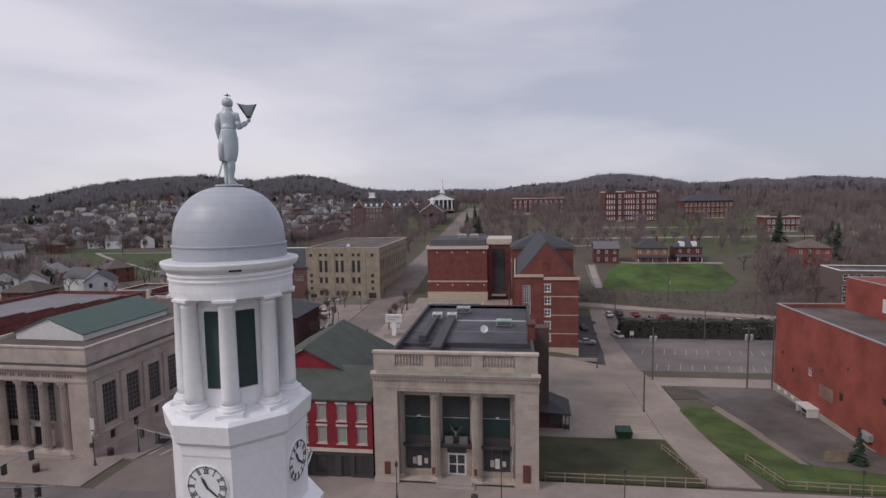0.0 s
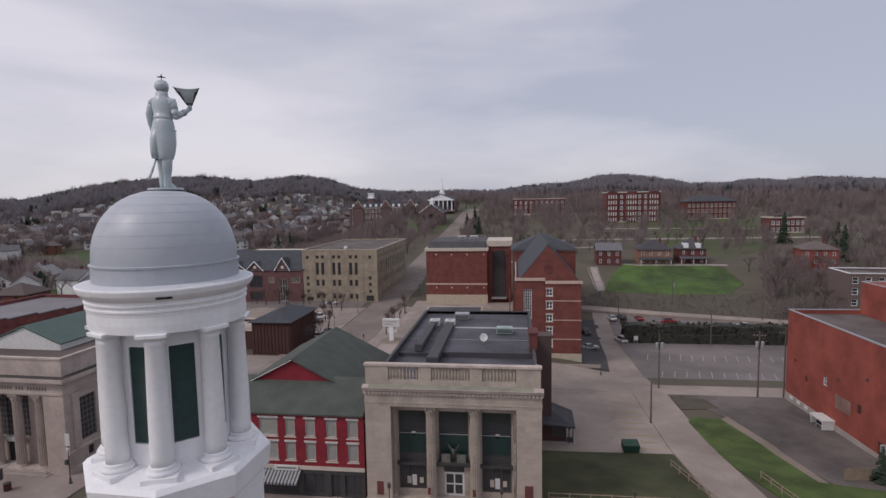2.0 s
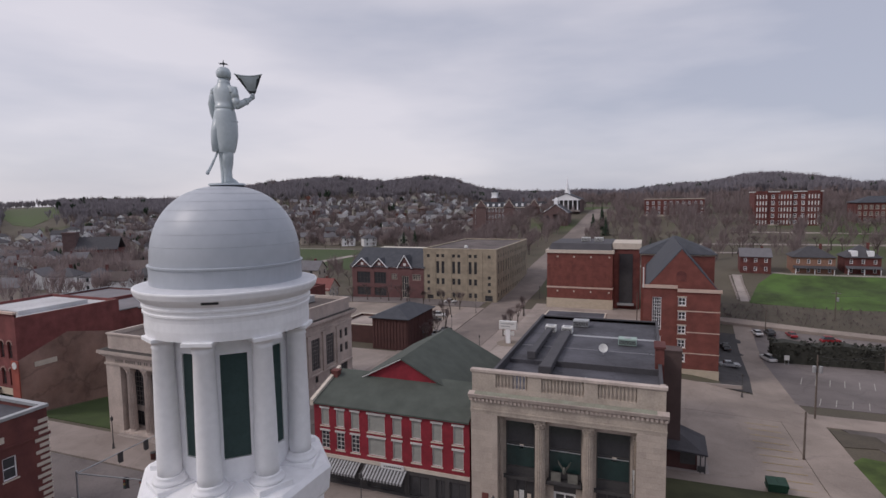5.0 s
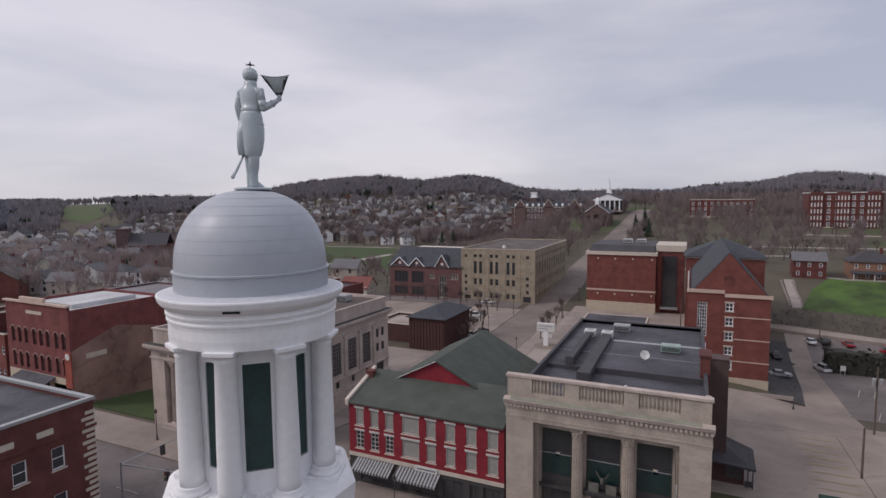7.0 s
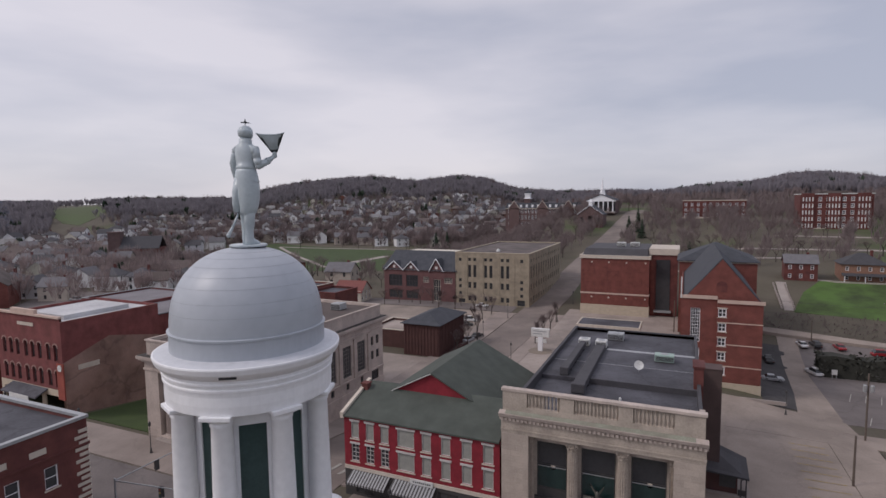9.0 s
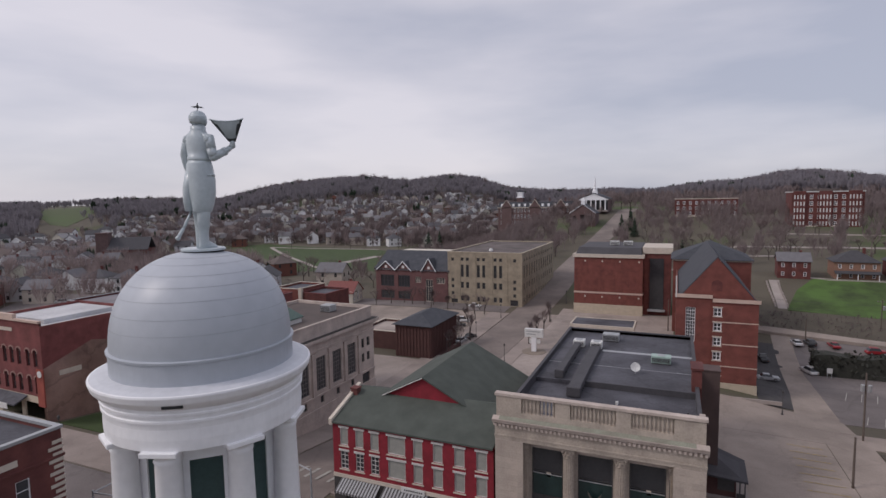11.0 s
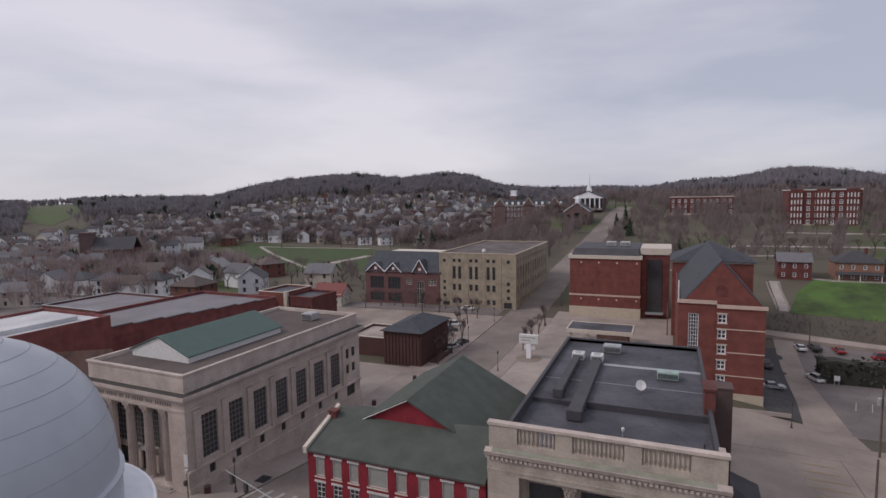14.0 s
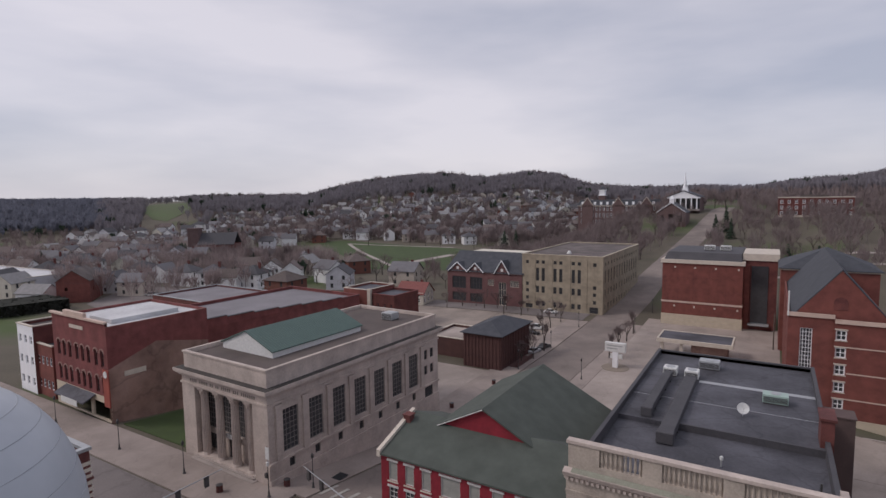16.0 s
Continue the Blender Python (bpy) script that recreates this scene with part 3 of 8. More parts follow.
draped("dirt", [(34, 129.2), (150, 109.5), (150, 142), (49.6, 143), (36, 143)], BRUSH, 0.10, "brown weedy bank above the upper street", "ground", 4)
draped("parking_lot", [(-203, 62), (-183, 86), (-219, 112), (-256, 103), (-236, 82), (-222, 66)], ROADM, 0.1, "grey lot between the town houses", "parking lot", 6)
draped("lawn", [(-335, 351), (-352, 330), (-188, 206), (-140, 222), (-130, 290), (-205, 336)], GRASS, 0.10, "green park lawn with paths", "lawn", 8)
for k, (a, b, c, d, w) in enumerate(((-315, 332, -210, 340, 1.6), (-186, 223, -184, 295, 3.4), (-315, 332, -254, 278, 1.5), (-254, 278, -186, 223, 1.5))):
    u = Vector((d - b, a - c)).normalized() * w
    draped("path", [(a - u.x, b - u.y), (c - u.x, d - u.y), (c + u.x, d + u.y), (a + u.x, b + u.y)], CONC, 0.2, "pale path across the park green", "path", 6)
draped("lawn", [(-80, 4), (-62, 4), (-62, 20), (-80, 20)], GRASS, 0.15, "small green lawn between two buildings", "lawn", 3)


def stripes(name, marks, material, label, category="road marking"):
    """Flat painted bars (x0, y0, x1, y1, width), laid on the paving."""
    T = thing(name, marks[0][0], marks[0][1], ground_z(marks[0][0], marks[0][1]), 0, label, category, "", "structure")
    ox, oy, oz = T.location
    for x0, y0, x1, y1, w in marks:
        d = Vector((x1 - x0, y1 - y0, 0)).normalized()
        n = Vector((-d.y, d.x, 0)) * w / 2
        bm = B()
        for lift in (0,):
            vs = []
            for (x, y), s in (((x0, y0), 1), ((x1, y1), 1), ((x1, y1), -1), ((x0, y0), -1)):
                px, py = x - s * n.x, y - s * n.y
                vs.append((px - ox, py - oy, ground_z(px, py) + 0.145 - oz))
            poly(bm, vs)
        part("painted_line", bm, material, T)


stripes("stall_lines", [(50 + 2.7 * i, 65.5, 51.5 + 2.7 * i, 70.5, 0.15) for i in range(26)] + [(50 + 2.7 * i, 79.5, 51.5 + 2.7 * i, 85, 0.15) for i in range(26)], PAINT, "white parking stall lines on asphalt")
stripes("stall_lines", [(34.2, 23 + 2.6 * i, 39.2, 23 + 2.6 * i, 0.14) for i in range(10)], PAINTY, "faded yellow parking stall lines")
stripes("crosswalk", [(-34.6 + 1.9 * i, 4.5, -34.6 + 1.9 * i, 8.0, 0.5) for i in range(6)], PAINT, "worn white crosswalk bars")
stripes("lane_marks", [(-200 + 9 * i, -13, -196 + 9 * i, -13, 0.16) for i in range(34)], PAINT, "broken white lane marks")


# ---- clock tower ----
TX, TY = 5.77, -42.97
tower = thing("clock_tower", TX, TY, 0, -2, "white painted octagonal clock tower with columns and a grey dome", "clock tower")
OCT = radians(22.5)
RS = 2.68
bm = B()
lathe(bm, [(RS, 12.0), (RS, 26.1)], 8, turn=OCT)
lathe(bm, [(RS + 0.05, 25.75), (RS + 0.05, 26.12)], 8, turn=OCT)
part("clock_stage", bm, WHITE, tower)
part("stage_cornice", lathe(B(), [(RS + 0.06, 26.12), (RS + 0.22, 26.3), (RS + 0.30, 27.02), (RS + 0.16, 27.16), (1.9, 27.3)], 8, turn=OCT), WHITE, tower)
part("lower_cornice", lathe(B(), [(RS + 0.05, 21.9), (RS + 0.6, 22.2), (RS + 0.65, 22.45), (RS + 0.02, 22.65)], 8, turn=OCT), WHITE, tower)
part("lower_stage", lathe(B(), [(RS + 0.6, 11.9), (RS + 0.6, 21.9)], 8, turn=OCT), WHITE, tower)
part("courthouse_roof_base", prism(B(), [(-14, -16), (14, -16), (14, 9), (-14, 9)], 0, 12.0), BRICKD, tower, "dark brick block below the tower")

# belfry core with eight louvered openings
core = B()
RC = 1.72
cpts = [(RC * math.cos(OCT + i * math.pi / 4), RC * math.sin(OCT + i * math.pi / 4)) for i in range(8)]
side = 2 * RC * math.sin(OCT)
for i in range(8):
    wall_face(core, cpts[i], cpts[(i + 1) % 8], 27.2, 31.75, [(side / 2 - 0.37, side / 2 + 0.37, 28.04, 31.14)], 0.15)
part("belfry_wall", core, WHITE, tower)
slats = B()
box(slats, -0.37, 0.37, 0.10, 0.14, 0, 3.1)
for k in range(46):
    z = 0.04 + k * 0.066
    vs = [(-0.37, 0.03, z), (0.37, 0.03, z), (0.37, 0.08, z + 0.06), (-0.37, 0.08, z + 0.06)]
    poly(slats, vs)
    poly(slats, [(x, y, q - 0.012) for x, y, q in vs[::-1]])
slat_me = mesh_of(slats, LOUVER, "louver")
for i in range(8):
    a = (i + 1) * 45
    r = RC * math.cos(OCT)
    ob = part("louver", slat_me, None, tower, "dark green louvered shutter" if i == 0 else "")
    ob.matrix_basis = pose(r * math.cos(radians(a)), r * math.sin(radians(a)), 28.04, 0, 0, a + 90)

col = B()
lathe(col, [(0.335, 0.32), (0.338, 0.6), (0.328, 1.8), (0.285, 4.05), (0.315, 4.1), (0.285, 4.14), (0.29, 4.2), (0.39, 4.28), (0.41, 4.3)], 20)
shaft_me = mesh_of(col, WHITE, "column", smooth=True)
cb = B()
lathe(cb, [(0.47, 0.08), (0.50, 0.13), (0.47, 0.20), (0.39, 0.24), (0.41, 0.29), (0.36, 0.325)], 20)
cbase_me = mesh_of(cb, WHITE, "column_base", smooth=True)
plinth_me = mesh_of(box(B(), -0.52, 0.52, -0.52, 0.52, -0.10, 0.08), WHITE, "column_plinth", bevel=0.02)
cap_me = mesh_of(box(B(), -0.43, 0.43, -0.43, 0.43, 4.3, 4.42), WHITE, "capital", bevel=0.015)
RCOL = 2.02
for i in range(8):
    a = 22.5 + 45 * i
    c = part("column", shaft_me, None, tower)
    c.matrix_basis = pose(RCOL * math.cos(radians(a)), RCOL * math.sin(radians(a)), 27.28, 0, 0, a)
    part("column_base", cbase_me, None, c), part("column_plinth", plinth_me, None, c), part("capital", cap_me, None, c)
part("entablature", lathe(B(), [(1.75, 31.66), (2.37, 31.7), (2.385, 31.95), (2.375, 32.2), (2.39, 32.33), (2.42, 32.345), (2.42, 32.40), (2.395, 32.42), (2.40, 32.50), (2.44, 32.52), (2.44, 32.57), (2.42, 32.59), (2.42, 32.68)], 64), WHITE, tower, smooth=False)
part("cornice", lathe(B(), [(2.42, 32.66), (2.48, 32.71), (2.56, 32.78), (2.62, 32.86), (2.66, 33.00), (2.65, 33.04), (2.62, 33.05)], 64), WHITE, tower)
part("cornice_cap", lathe(B(), [(2.63, 33.045), (2.45, 33.09), (2.16, 33.12)], 64), mat("grey_white_metal", (0.66, 0.675, 0.71), (0.56, 0.575, 0.61), 0.5, 0.6, 6), tower, "pale grey metal cap of the cornice")
gp_ = part("cornice_gap", box(B(), -0.02, 0.02, -0.22, 0.22, 0, 0.07), SHADOWGAP, tower, "dark gap in the cornice")
gp_.matrix_basis = pose(2.575 * math.cos(radians(-57)), 2.575 * math.sin(radians(-57)), 32.76, 0, 0, -57)
part("dome_drum", lathe(B(), [(2.20, 33.0), (2.20, 33.60), (2.235, 33.62), (2.24, 33.67), (2.15, 33.69)], 64), DOME, tower, "grey drum below the dome")
HD, FULL = 2.32, 0.88
DR, DZ = 2.17, 33.66
SEAM = mat("dome_seam", (0.31, 0.33, 0.36), (0.22, 0.24, 0.27), 0.5, 1.2)
dm_ = B()
rows_ = [[dm_.verts.new((DR * math.cos(radians(k * 3.5)) ** FULL * math.cos(2 * math.pi * i / 88), DR * math.cos(radians(k * 3.5)) ** FULL * math.sin(2 * math.pi * i / 88), DZ + HD * math.sin(radians(k * 3.5)) ** FULL)) for i in range(88)] for k in range(26)]
for p_, q_ in zip(rows_, rows_[1:]):
    for i in range(88):
        dm_.faces.new((p_[i], p_[(i + 1) % 88], q_[(i + 1) % 88], q_[i]))
part("dome", dm_, DOME, tower, "smooth grey sheet-metal dome", smooth=True)
for k in range(1, 8):
    # thin lap seam between two courses of sheet metal
    a_ = radians(k * 9.8 + 1.5 + 0.5 * math.sin(k * 2.3))
    r_, z_ = DR * math.cos(a_) ** FULL, DZ + HD * math.sin(a_) ** FULL
    part("dome_seam", lathe(B(), [(r_ - 0.02, z_), (r_ + 0.005, z_), (r_ + 0.001, z_ + 0.004), (r_ - 0.02, z_ + 0.004)], 88), SEAM, tower)
part("plinth_gap", lathe(B(), [(0.49, 35.7), (0.49, 35.99)], 32, 0.02, 0.10), SHADOWGAP, tower, "dark gap under the statue plate")
part("plinth_plate", lathe(B(), [(0.50, 35.98), (0.54, 35.985), (0.54, 36.03), (0.51, 36.045), (0.05, 36.045)], 32, 0.02, 0.10), STATUE, tower)


mark_me = {b: mesh_of(box(B(), -h, h, -h, h, 0.05, 0.062), DARK, "minute_mark") for b, h in ((False, 0.028), (True, 0.045))}


def clock_face(a):
    """A white dial with roman hour bars, a dotted minute ring and two dark pointers."""
    r = RS * math.cos(OCT)
    dial = part("clock_dial", lathe(B(), [(1.0, 0), (1.02, 0.03), (0.97, 0.05)], 48), WHITE, tower, "white clock dial with black numerals")
    dial.matrix_basis = pose(r * math.cos(radians(a)), r * math.sin(radians(a)), 24.55, 0, 0, a + 90) @ pose(0, 0, 0, 90, 0, 0) @ Matrix.Diagonal((0.86, 0.86, 1, 1))
    for k in range(60):
        t = radians(k * 6)
        part("minute_mark", mark_me[k % 5 == 0], None, dial).matrix_basis = pose(0.91 * math.sin(t), 0.91 * math.cos(t), 0)

    for k in range(12):
        t = radians((k + 1) * 30)
        n = (1, 2, 3, 2, 1, 2, 3, 3, 2, 1, 2, 3)[k]
        bm = B()
        for j in range(n):
            off = (j - (n - 1) / 2) * 0.075
            box(bm, off - 0.02, off + 0.02, 0.62, 0.83, 0.05, 0.064)
        box(bm, -0.05 * n, 0.05 * n, 0.61, 0.63, 0.05, 0.066), box(bm, -0.05 * n, 0.05 * n, 0.82, 0.84, 0.05, 0.066)
        q = part("hour_numeral", bm, DARK, dial)
        q.matrix_basis = Matrix.Rotation(-t, 4, "Z")
    for t, w, ln in ((radians(-28), 0.05, 0.55), (radians(130), 0.035, 0.8)):
        bm = B()
        v = [bm.verts.new(p) for p in ((-w, -0.12, 0.075), (w, -0.12, 0.075), (w * 1.5, ln * 0.6, 0.075), (0, ln, 0.075), (-w * 1.5, ln * 0.6, 0.075))]
        bm.faces.new(v)
        g = bmesh.ops.extrude_face_region(bm, geom=bm.faces[:])
        for e in g["geom"]:
            if isinstance(e, bmesh.types.BMVert):
                e.co.z += 0.012
        q = part("clock_pointer", bm, DARK, dial)
        q.matrix_basis = Matrix.Rotation(-t, 4, "Z")


for a in (-90, 0, 90, 180):
    clock_face(a)


# ---- statue on the dome ----
def ball(bm, c, rx, ry, rz, seg=16):
    m = Matrix.Translation(c) @ Matrix.Diagonal((rx, ry, rz, 1))
    bmesh.ops.create_uvsphere(bm, u_segments=seg, v_segments=10, radius=1, matrix=m)


def statue_mesh():
    """A standing figure in a tail coat and boots; one raised arm holds up a tricorne hat. Local x to its right, y ahead."""
    bm = B()
    # boots and legs
    loft(bm, [(0.13, 0.02, 0, 0.12, 0.18), (0.13, 0.0, 0.12, 0.112, 0.15), (0.13, -0.02, 0.38, 0.12, 0.13), (0.13, -0.02, 0.55, 0.145, 0.15), (0.13, -0.02, 0.56, 0.157, 0.16), (0.14, -0.02, 0.86, 0.16, 0.165), (0.15, 0, 1.3, 0.2, 0.2)], 18)
    loft(bm, [(0.15, 0.20, 0, 0.095, 0.26), (0.15, 0.18, 0.07, 0.09, 0.24), (0.15, 0.11, 0.14, 0.07, 0.16), (0.15, 0.04, 0.2, 0.05, 0.1)], 16)
    loft(bm, [(-0.12, 0.24, 0, 0.095, 0.24), (-0.12, 0.20, 0.08, 0.09, 0.2), (-0.12, 0.14, 0.16, 0.105, 0.13), (-0.12, 0.12, 0.42, 0.11, 0.12), (-0.12, 0.10, 0.80, 0.14, 0.14), (-0.12, 0.04, 1.3, 0.18, 0.18)], 16)
    # coat skirts parted behind
    loft(bm, [(0.09, 0.0, 0.93, 0.20, 0.23), (0.09, 0.0, 0.95, 0.225, 0.25), (0.10, 0.01, 1.12, 0.265, 0.285), (0.08, 0.02, 1.42, 0.33, 0.33), (0.04, 0.02, 1.75, 0.365, 0.345), (0.02, 0.01, 1.98, 0.352, 0.325), (0.02, 0, 2.14, 0.325, 0.29), (0.02, 0, 2.24, 0.295, 0.262)], 26)
    loft(bm, [(-0.20, -0.11, 0.95, 0.10, 0.16), (-0.20, -0.10, 1.2, 0.15, 0.215), (-0.16, -0.06, 1.55, 0.205, 0.28), (-0.08, -0.01, 1.95, 0.25, 0.29)], 18)
    # sash, chest, shoulders, stand collar
    loft(bm, [(0.02, 0, 2.22, 0.30, 0.268), (0.02, 0, 2.24, 0.312, 0.278), (0.02, 0, 2.325, 0.308, 0.275), (0.02, 0, 2.335, 0.292, 0.262), (0.02, 0.01, 2.46, 0.325, 0.275), (0.01, 0.01, 2.64, 0.352, 0.285), (0.0, 0.0, 2.78, 0.352, 0.265), (0.0, -0.01, 2.87, 0.29, 0.225), (0, -0.01, 2.95, 0.215, 0.195), (0, -0.01, 2.98, 0.195, 0.185), (0, -0.01, 3.08, 0.188, 0.185), (0, 0.0, 3.085, 0.16, 0.16), (0, 0.02, 3.16, 0.14, 0.15)], 26)
    # head and hair
    loft(bm, [(0, 0.06, 3.09, 0.09, 0.11), (0, 0.05, 3.13, 0.15, 0.17), (0, 0.03, 3.20, 0.185, 0.205), (0, 0.0, 3.27, 0.208, 0.222), (0, -0.01, 3.34, 0.205, 0.215), (0, -0.01, 3.41, 0.17, 0.18), (0, -0.01, 3.46, 0.10, 0.11), (0, -0.01, 3.475, 0.03, 0.03)], 22)
    loft(bm, [(0, -0.04, 3.13, 0.14, 0.13), (0, -0.04, 3.17, 0.19, 0.18), (0, -0.03, 3.24, 0.215, 0.205), (0, -0.03, 3.30, 0.22, 0.21), (0, -0.03, 3.36, 0.20, 0.19)], 22)
    # flat shoulder boards, hanging arm with its hand at the hip
    for s in (-1, 1):
        loft(bm, [(s * 0.345, 0, 2.68, 0.122, 0.142), (s * 0.345, 0, 2.69, 0.132, 0.152), (s * 0.335, 0, 2.80, 0.130, 0.150), (s * 0.30, 0, 2.85, 0.11, 0.14), (s * 0.22, 0, 2.90, 0.09, 0.12)], 18)
    loft(bm, [(-0.38, 0.20, 1.70, 0.06, 0.075), (-0.40, 0.16, 1.80, 0.078, 0.085), (-0.425, 0.11, 1.92, 0.092, 0.095), (-0.44, 0.03, 2.15, 0.10, 0.105), (-0.43, -0.03, 2.38, 0.118, 0.125), (-0.39, -0.01, 2.60, 0.122, 0.135), (-0.35, 0, 2.78, 0.11, 0.13)], 18)
    # raised arm
    tube(bm, (0.34, 0.0, 2.84), (0.43, -0.02, 2.52), 0.118, 0.122, 18)
    ball(bm, (0.43, -0.02, 2.52), 0.122, 0.122, 0.10)
    tube(bm, (0.43, -0.02, 2.52), (0.455, 0.02, 2.32), 0.122, 0.108, 18)
    ball(bm, (0.455, 0.02, 2.325), 0.112, 0.112, 0.112)
    tube(bm, (0.455, 0.02, 2.32), (0.60, 0.27, 2.48), 0.112, 0.096, 16)
    tube(bm, (0.585, 0.245, 2.465), (0.615, 0.295, 2.50), 0.108, 0.106, 16)
    tube(bm, (0.60, 0.27, 2.48), (0.68, 0.42, 2.60), 0.085, 0.062, 14)
    ball(bm, (0.70, 0.45, 2.645), 0.075, 0.085, 0.085)
    ball(bm, (0.72, 0.43, 2.70), 0.07, 0.06, 0.07)
    # tricorne hat: three brims turned up, open at the top, crown down in the fist
    cor = [Vector((0.42, -0.06, 3.24)), Vector((1.07, 0.42, 3.30)), Vector((0.44, 0.72, 3.30))]
    apex = Vector((0.715, 0.43, 2.735))
    mid = (cor[0] + cor[1] + cor[2]) / 3
    for i in range(3):
        p, q = cor[i], cor[(i + 1) % 3]
        n = (q - p).cross(apex - p).normalized()
        if n.dot(mid - (p + q) / 2) > 0:
            n = -n
        # a brim flap: a thick bowed triangle, its upper edge rolled
        rows = []
        for k in range(7):
            v = k / 6
            line = []
            for m in range(13):
                u = m / 12
                top = p.lerp(q, u) - Vector((0, 0, 0.045 if i == 0 else -0.01)) * 4 * u * (1 - u)
                bow = n * (0.07 * math.sin(math.pi * u) * math.sin(math.pi * min(v + 0.15, 1)))
                line.append(bm.verts.new(top.lerp(apex + (q - p).normalized() * (u - 0.5) * 0.17, v) + bow + n * 0.02 * math.sin(math.pi * u)))
            rows.append(line)
        for a, b in zip(rows, rows[1:]):
            for m in range(12):
                f = bm.faces.new((a[m], a[m + 1], b[m + 1], b[m]))
                # darker grey in the folds at the corners and round the grip
                r_ = rows.index(a)
                if (m in (0, 11) and r_ < 5) or (r_ < 4 and m in (1, 10) and r_ > 0) or r_ >= 5:
                    f.material_index = 1
        for m in range(12):
            tube(bm, rows[0][m].co, rows[0][m + 1].co, 0.018, 0.018, 6)
    lid = [bm.verts.new(c.lerp(mid, 0.12) - Vector((0, 0, 0.16))) for c in cor]
    bm.faces.new(lid).material_index = 1
    # scabbard behind the left leg
    tube(bm, (-0.22, -0.03, 1.0), (-0.16, -0.40, 0.52), 0.03, 0.038, 10)
    tube(bm, (-0.16, -0.40, 0.52), (-0.13, -0.61, 0.30), 0.038, 0.05, 10)
    ball(bm, (-0.13, -0.615, 0.29), 0.06, 0.06, 0.06, 10)
    # pocket flap
    box(bm, 0.30, 0.395, -0.10, 0.14, 1.845, 1.885)
    # rod and star finial over the head
    k0 = len(bm.faces)
    tube(bm, (0, -0.02, 3.45), (0, -0.02, 3.60), 0.012, 0.012, 6)
    for i in range(6):
        t = math.pi * i / 3
        tube(bm, (0, -0.02, 3.565), (0.16 * math.cos(t), -0.02 + 0.16 * math.sin(t), 3.555), 0.022, 0.004, 5)
    lathe(bm, [(0.03, 3.55), (0.05, 3.575), (0.02, 3.61), (0.008, 3.67)], 8, 0, -0.02)
    bm.faces.ensure_lookup_table()
    for f in bm.faces[k0:]:
        f.material_index = 1
    return bm


statue = part("statue", statue_mesh(), STATUE, None, "", smooth=True)
statue.data.materials.append(mat("dark_grey_metal", (0.07, 0.075, 0.08), (0.045, 0.05, 0.055), 0.5, 3))
statue.matrix_basis = pose(5.83, -43.0, 36.035, -1.0, 1.8, 3) @ Matrix.Diagonal((0.97, 0.97, 1.0, 1))
tagged(statue, "pale blue-grey painted statue holding up a tricorne hat on the dome", "statue")


# ---- stone bank with two columns ----
TEAL = mat("dark_teal_glass", (0.020, 0.045, 0.043), None, 0.15, spec=0.6, bump=0)
BRZ0 = mat("dull_bronze_panel", (0.17, 0.165, 0.145), (0.11, 0.108, 0.095), 0.6, 2)
UMBER2 = mat("grey_brown_brick", (0.115, 0.078, 0.072), (0.085, 0.058, 0.055), 0.88, 0.5, 12)
BRONZE = mat("weathered_bronze", (0.13, 0.13, 0.11), (0.08, 0.085, 0.075), 0.6, 2)
LIMEB = mat("limestone_block", (0.475, 0.405, 0.348), (0.37, 0.31, 0.268), 0.85, 0.6, 6, rnd=0.07)
bank = thing("bank", 0, 0, 0, 0, "buff limestone bank with two fluted columns and a balustraded parapet", "bank building")
PORCH = (2.9, 17.3, 0.5, 11.8)
f = B()
wall_face(f, (0, 0), (20, 0), -0.3, 14.0, [PORCH], 1.5)
part("front_wall", f, LIME, bank)
f = B()
bays = [(3.45, 6.75), (8.25, 11.75), (13.3, 16.7)]
wall_face(f, (2.9, 1.5), (17.3, 1.5), 0.3, 11.9, [(a - 2.9, b - 2.9, 1.2 if k != 1 else 0.5, 10.9) for k, (a, b) in enumerate(bays)], 0.4)
part("porch_wall", f, LIME, bank)
for a, b, c, d, nm in ((20, 0, 20, 43.5, "side_wall"), (20, 43.5, 0, 43.5, "back_wall"), (0, 43.5, 0, 0, "side_wall")):
    f = B()
    wall_face(f, (a, b), (c, d), -4.5, 13.9, [], 0.4)
    part(nm, f, BRICKD, bank, "dark brick side wall")
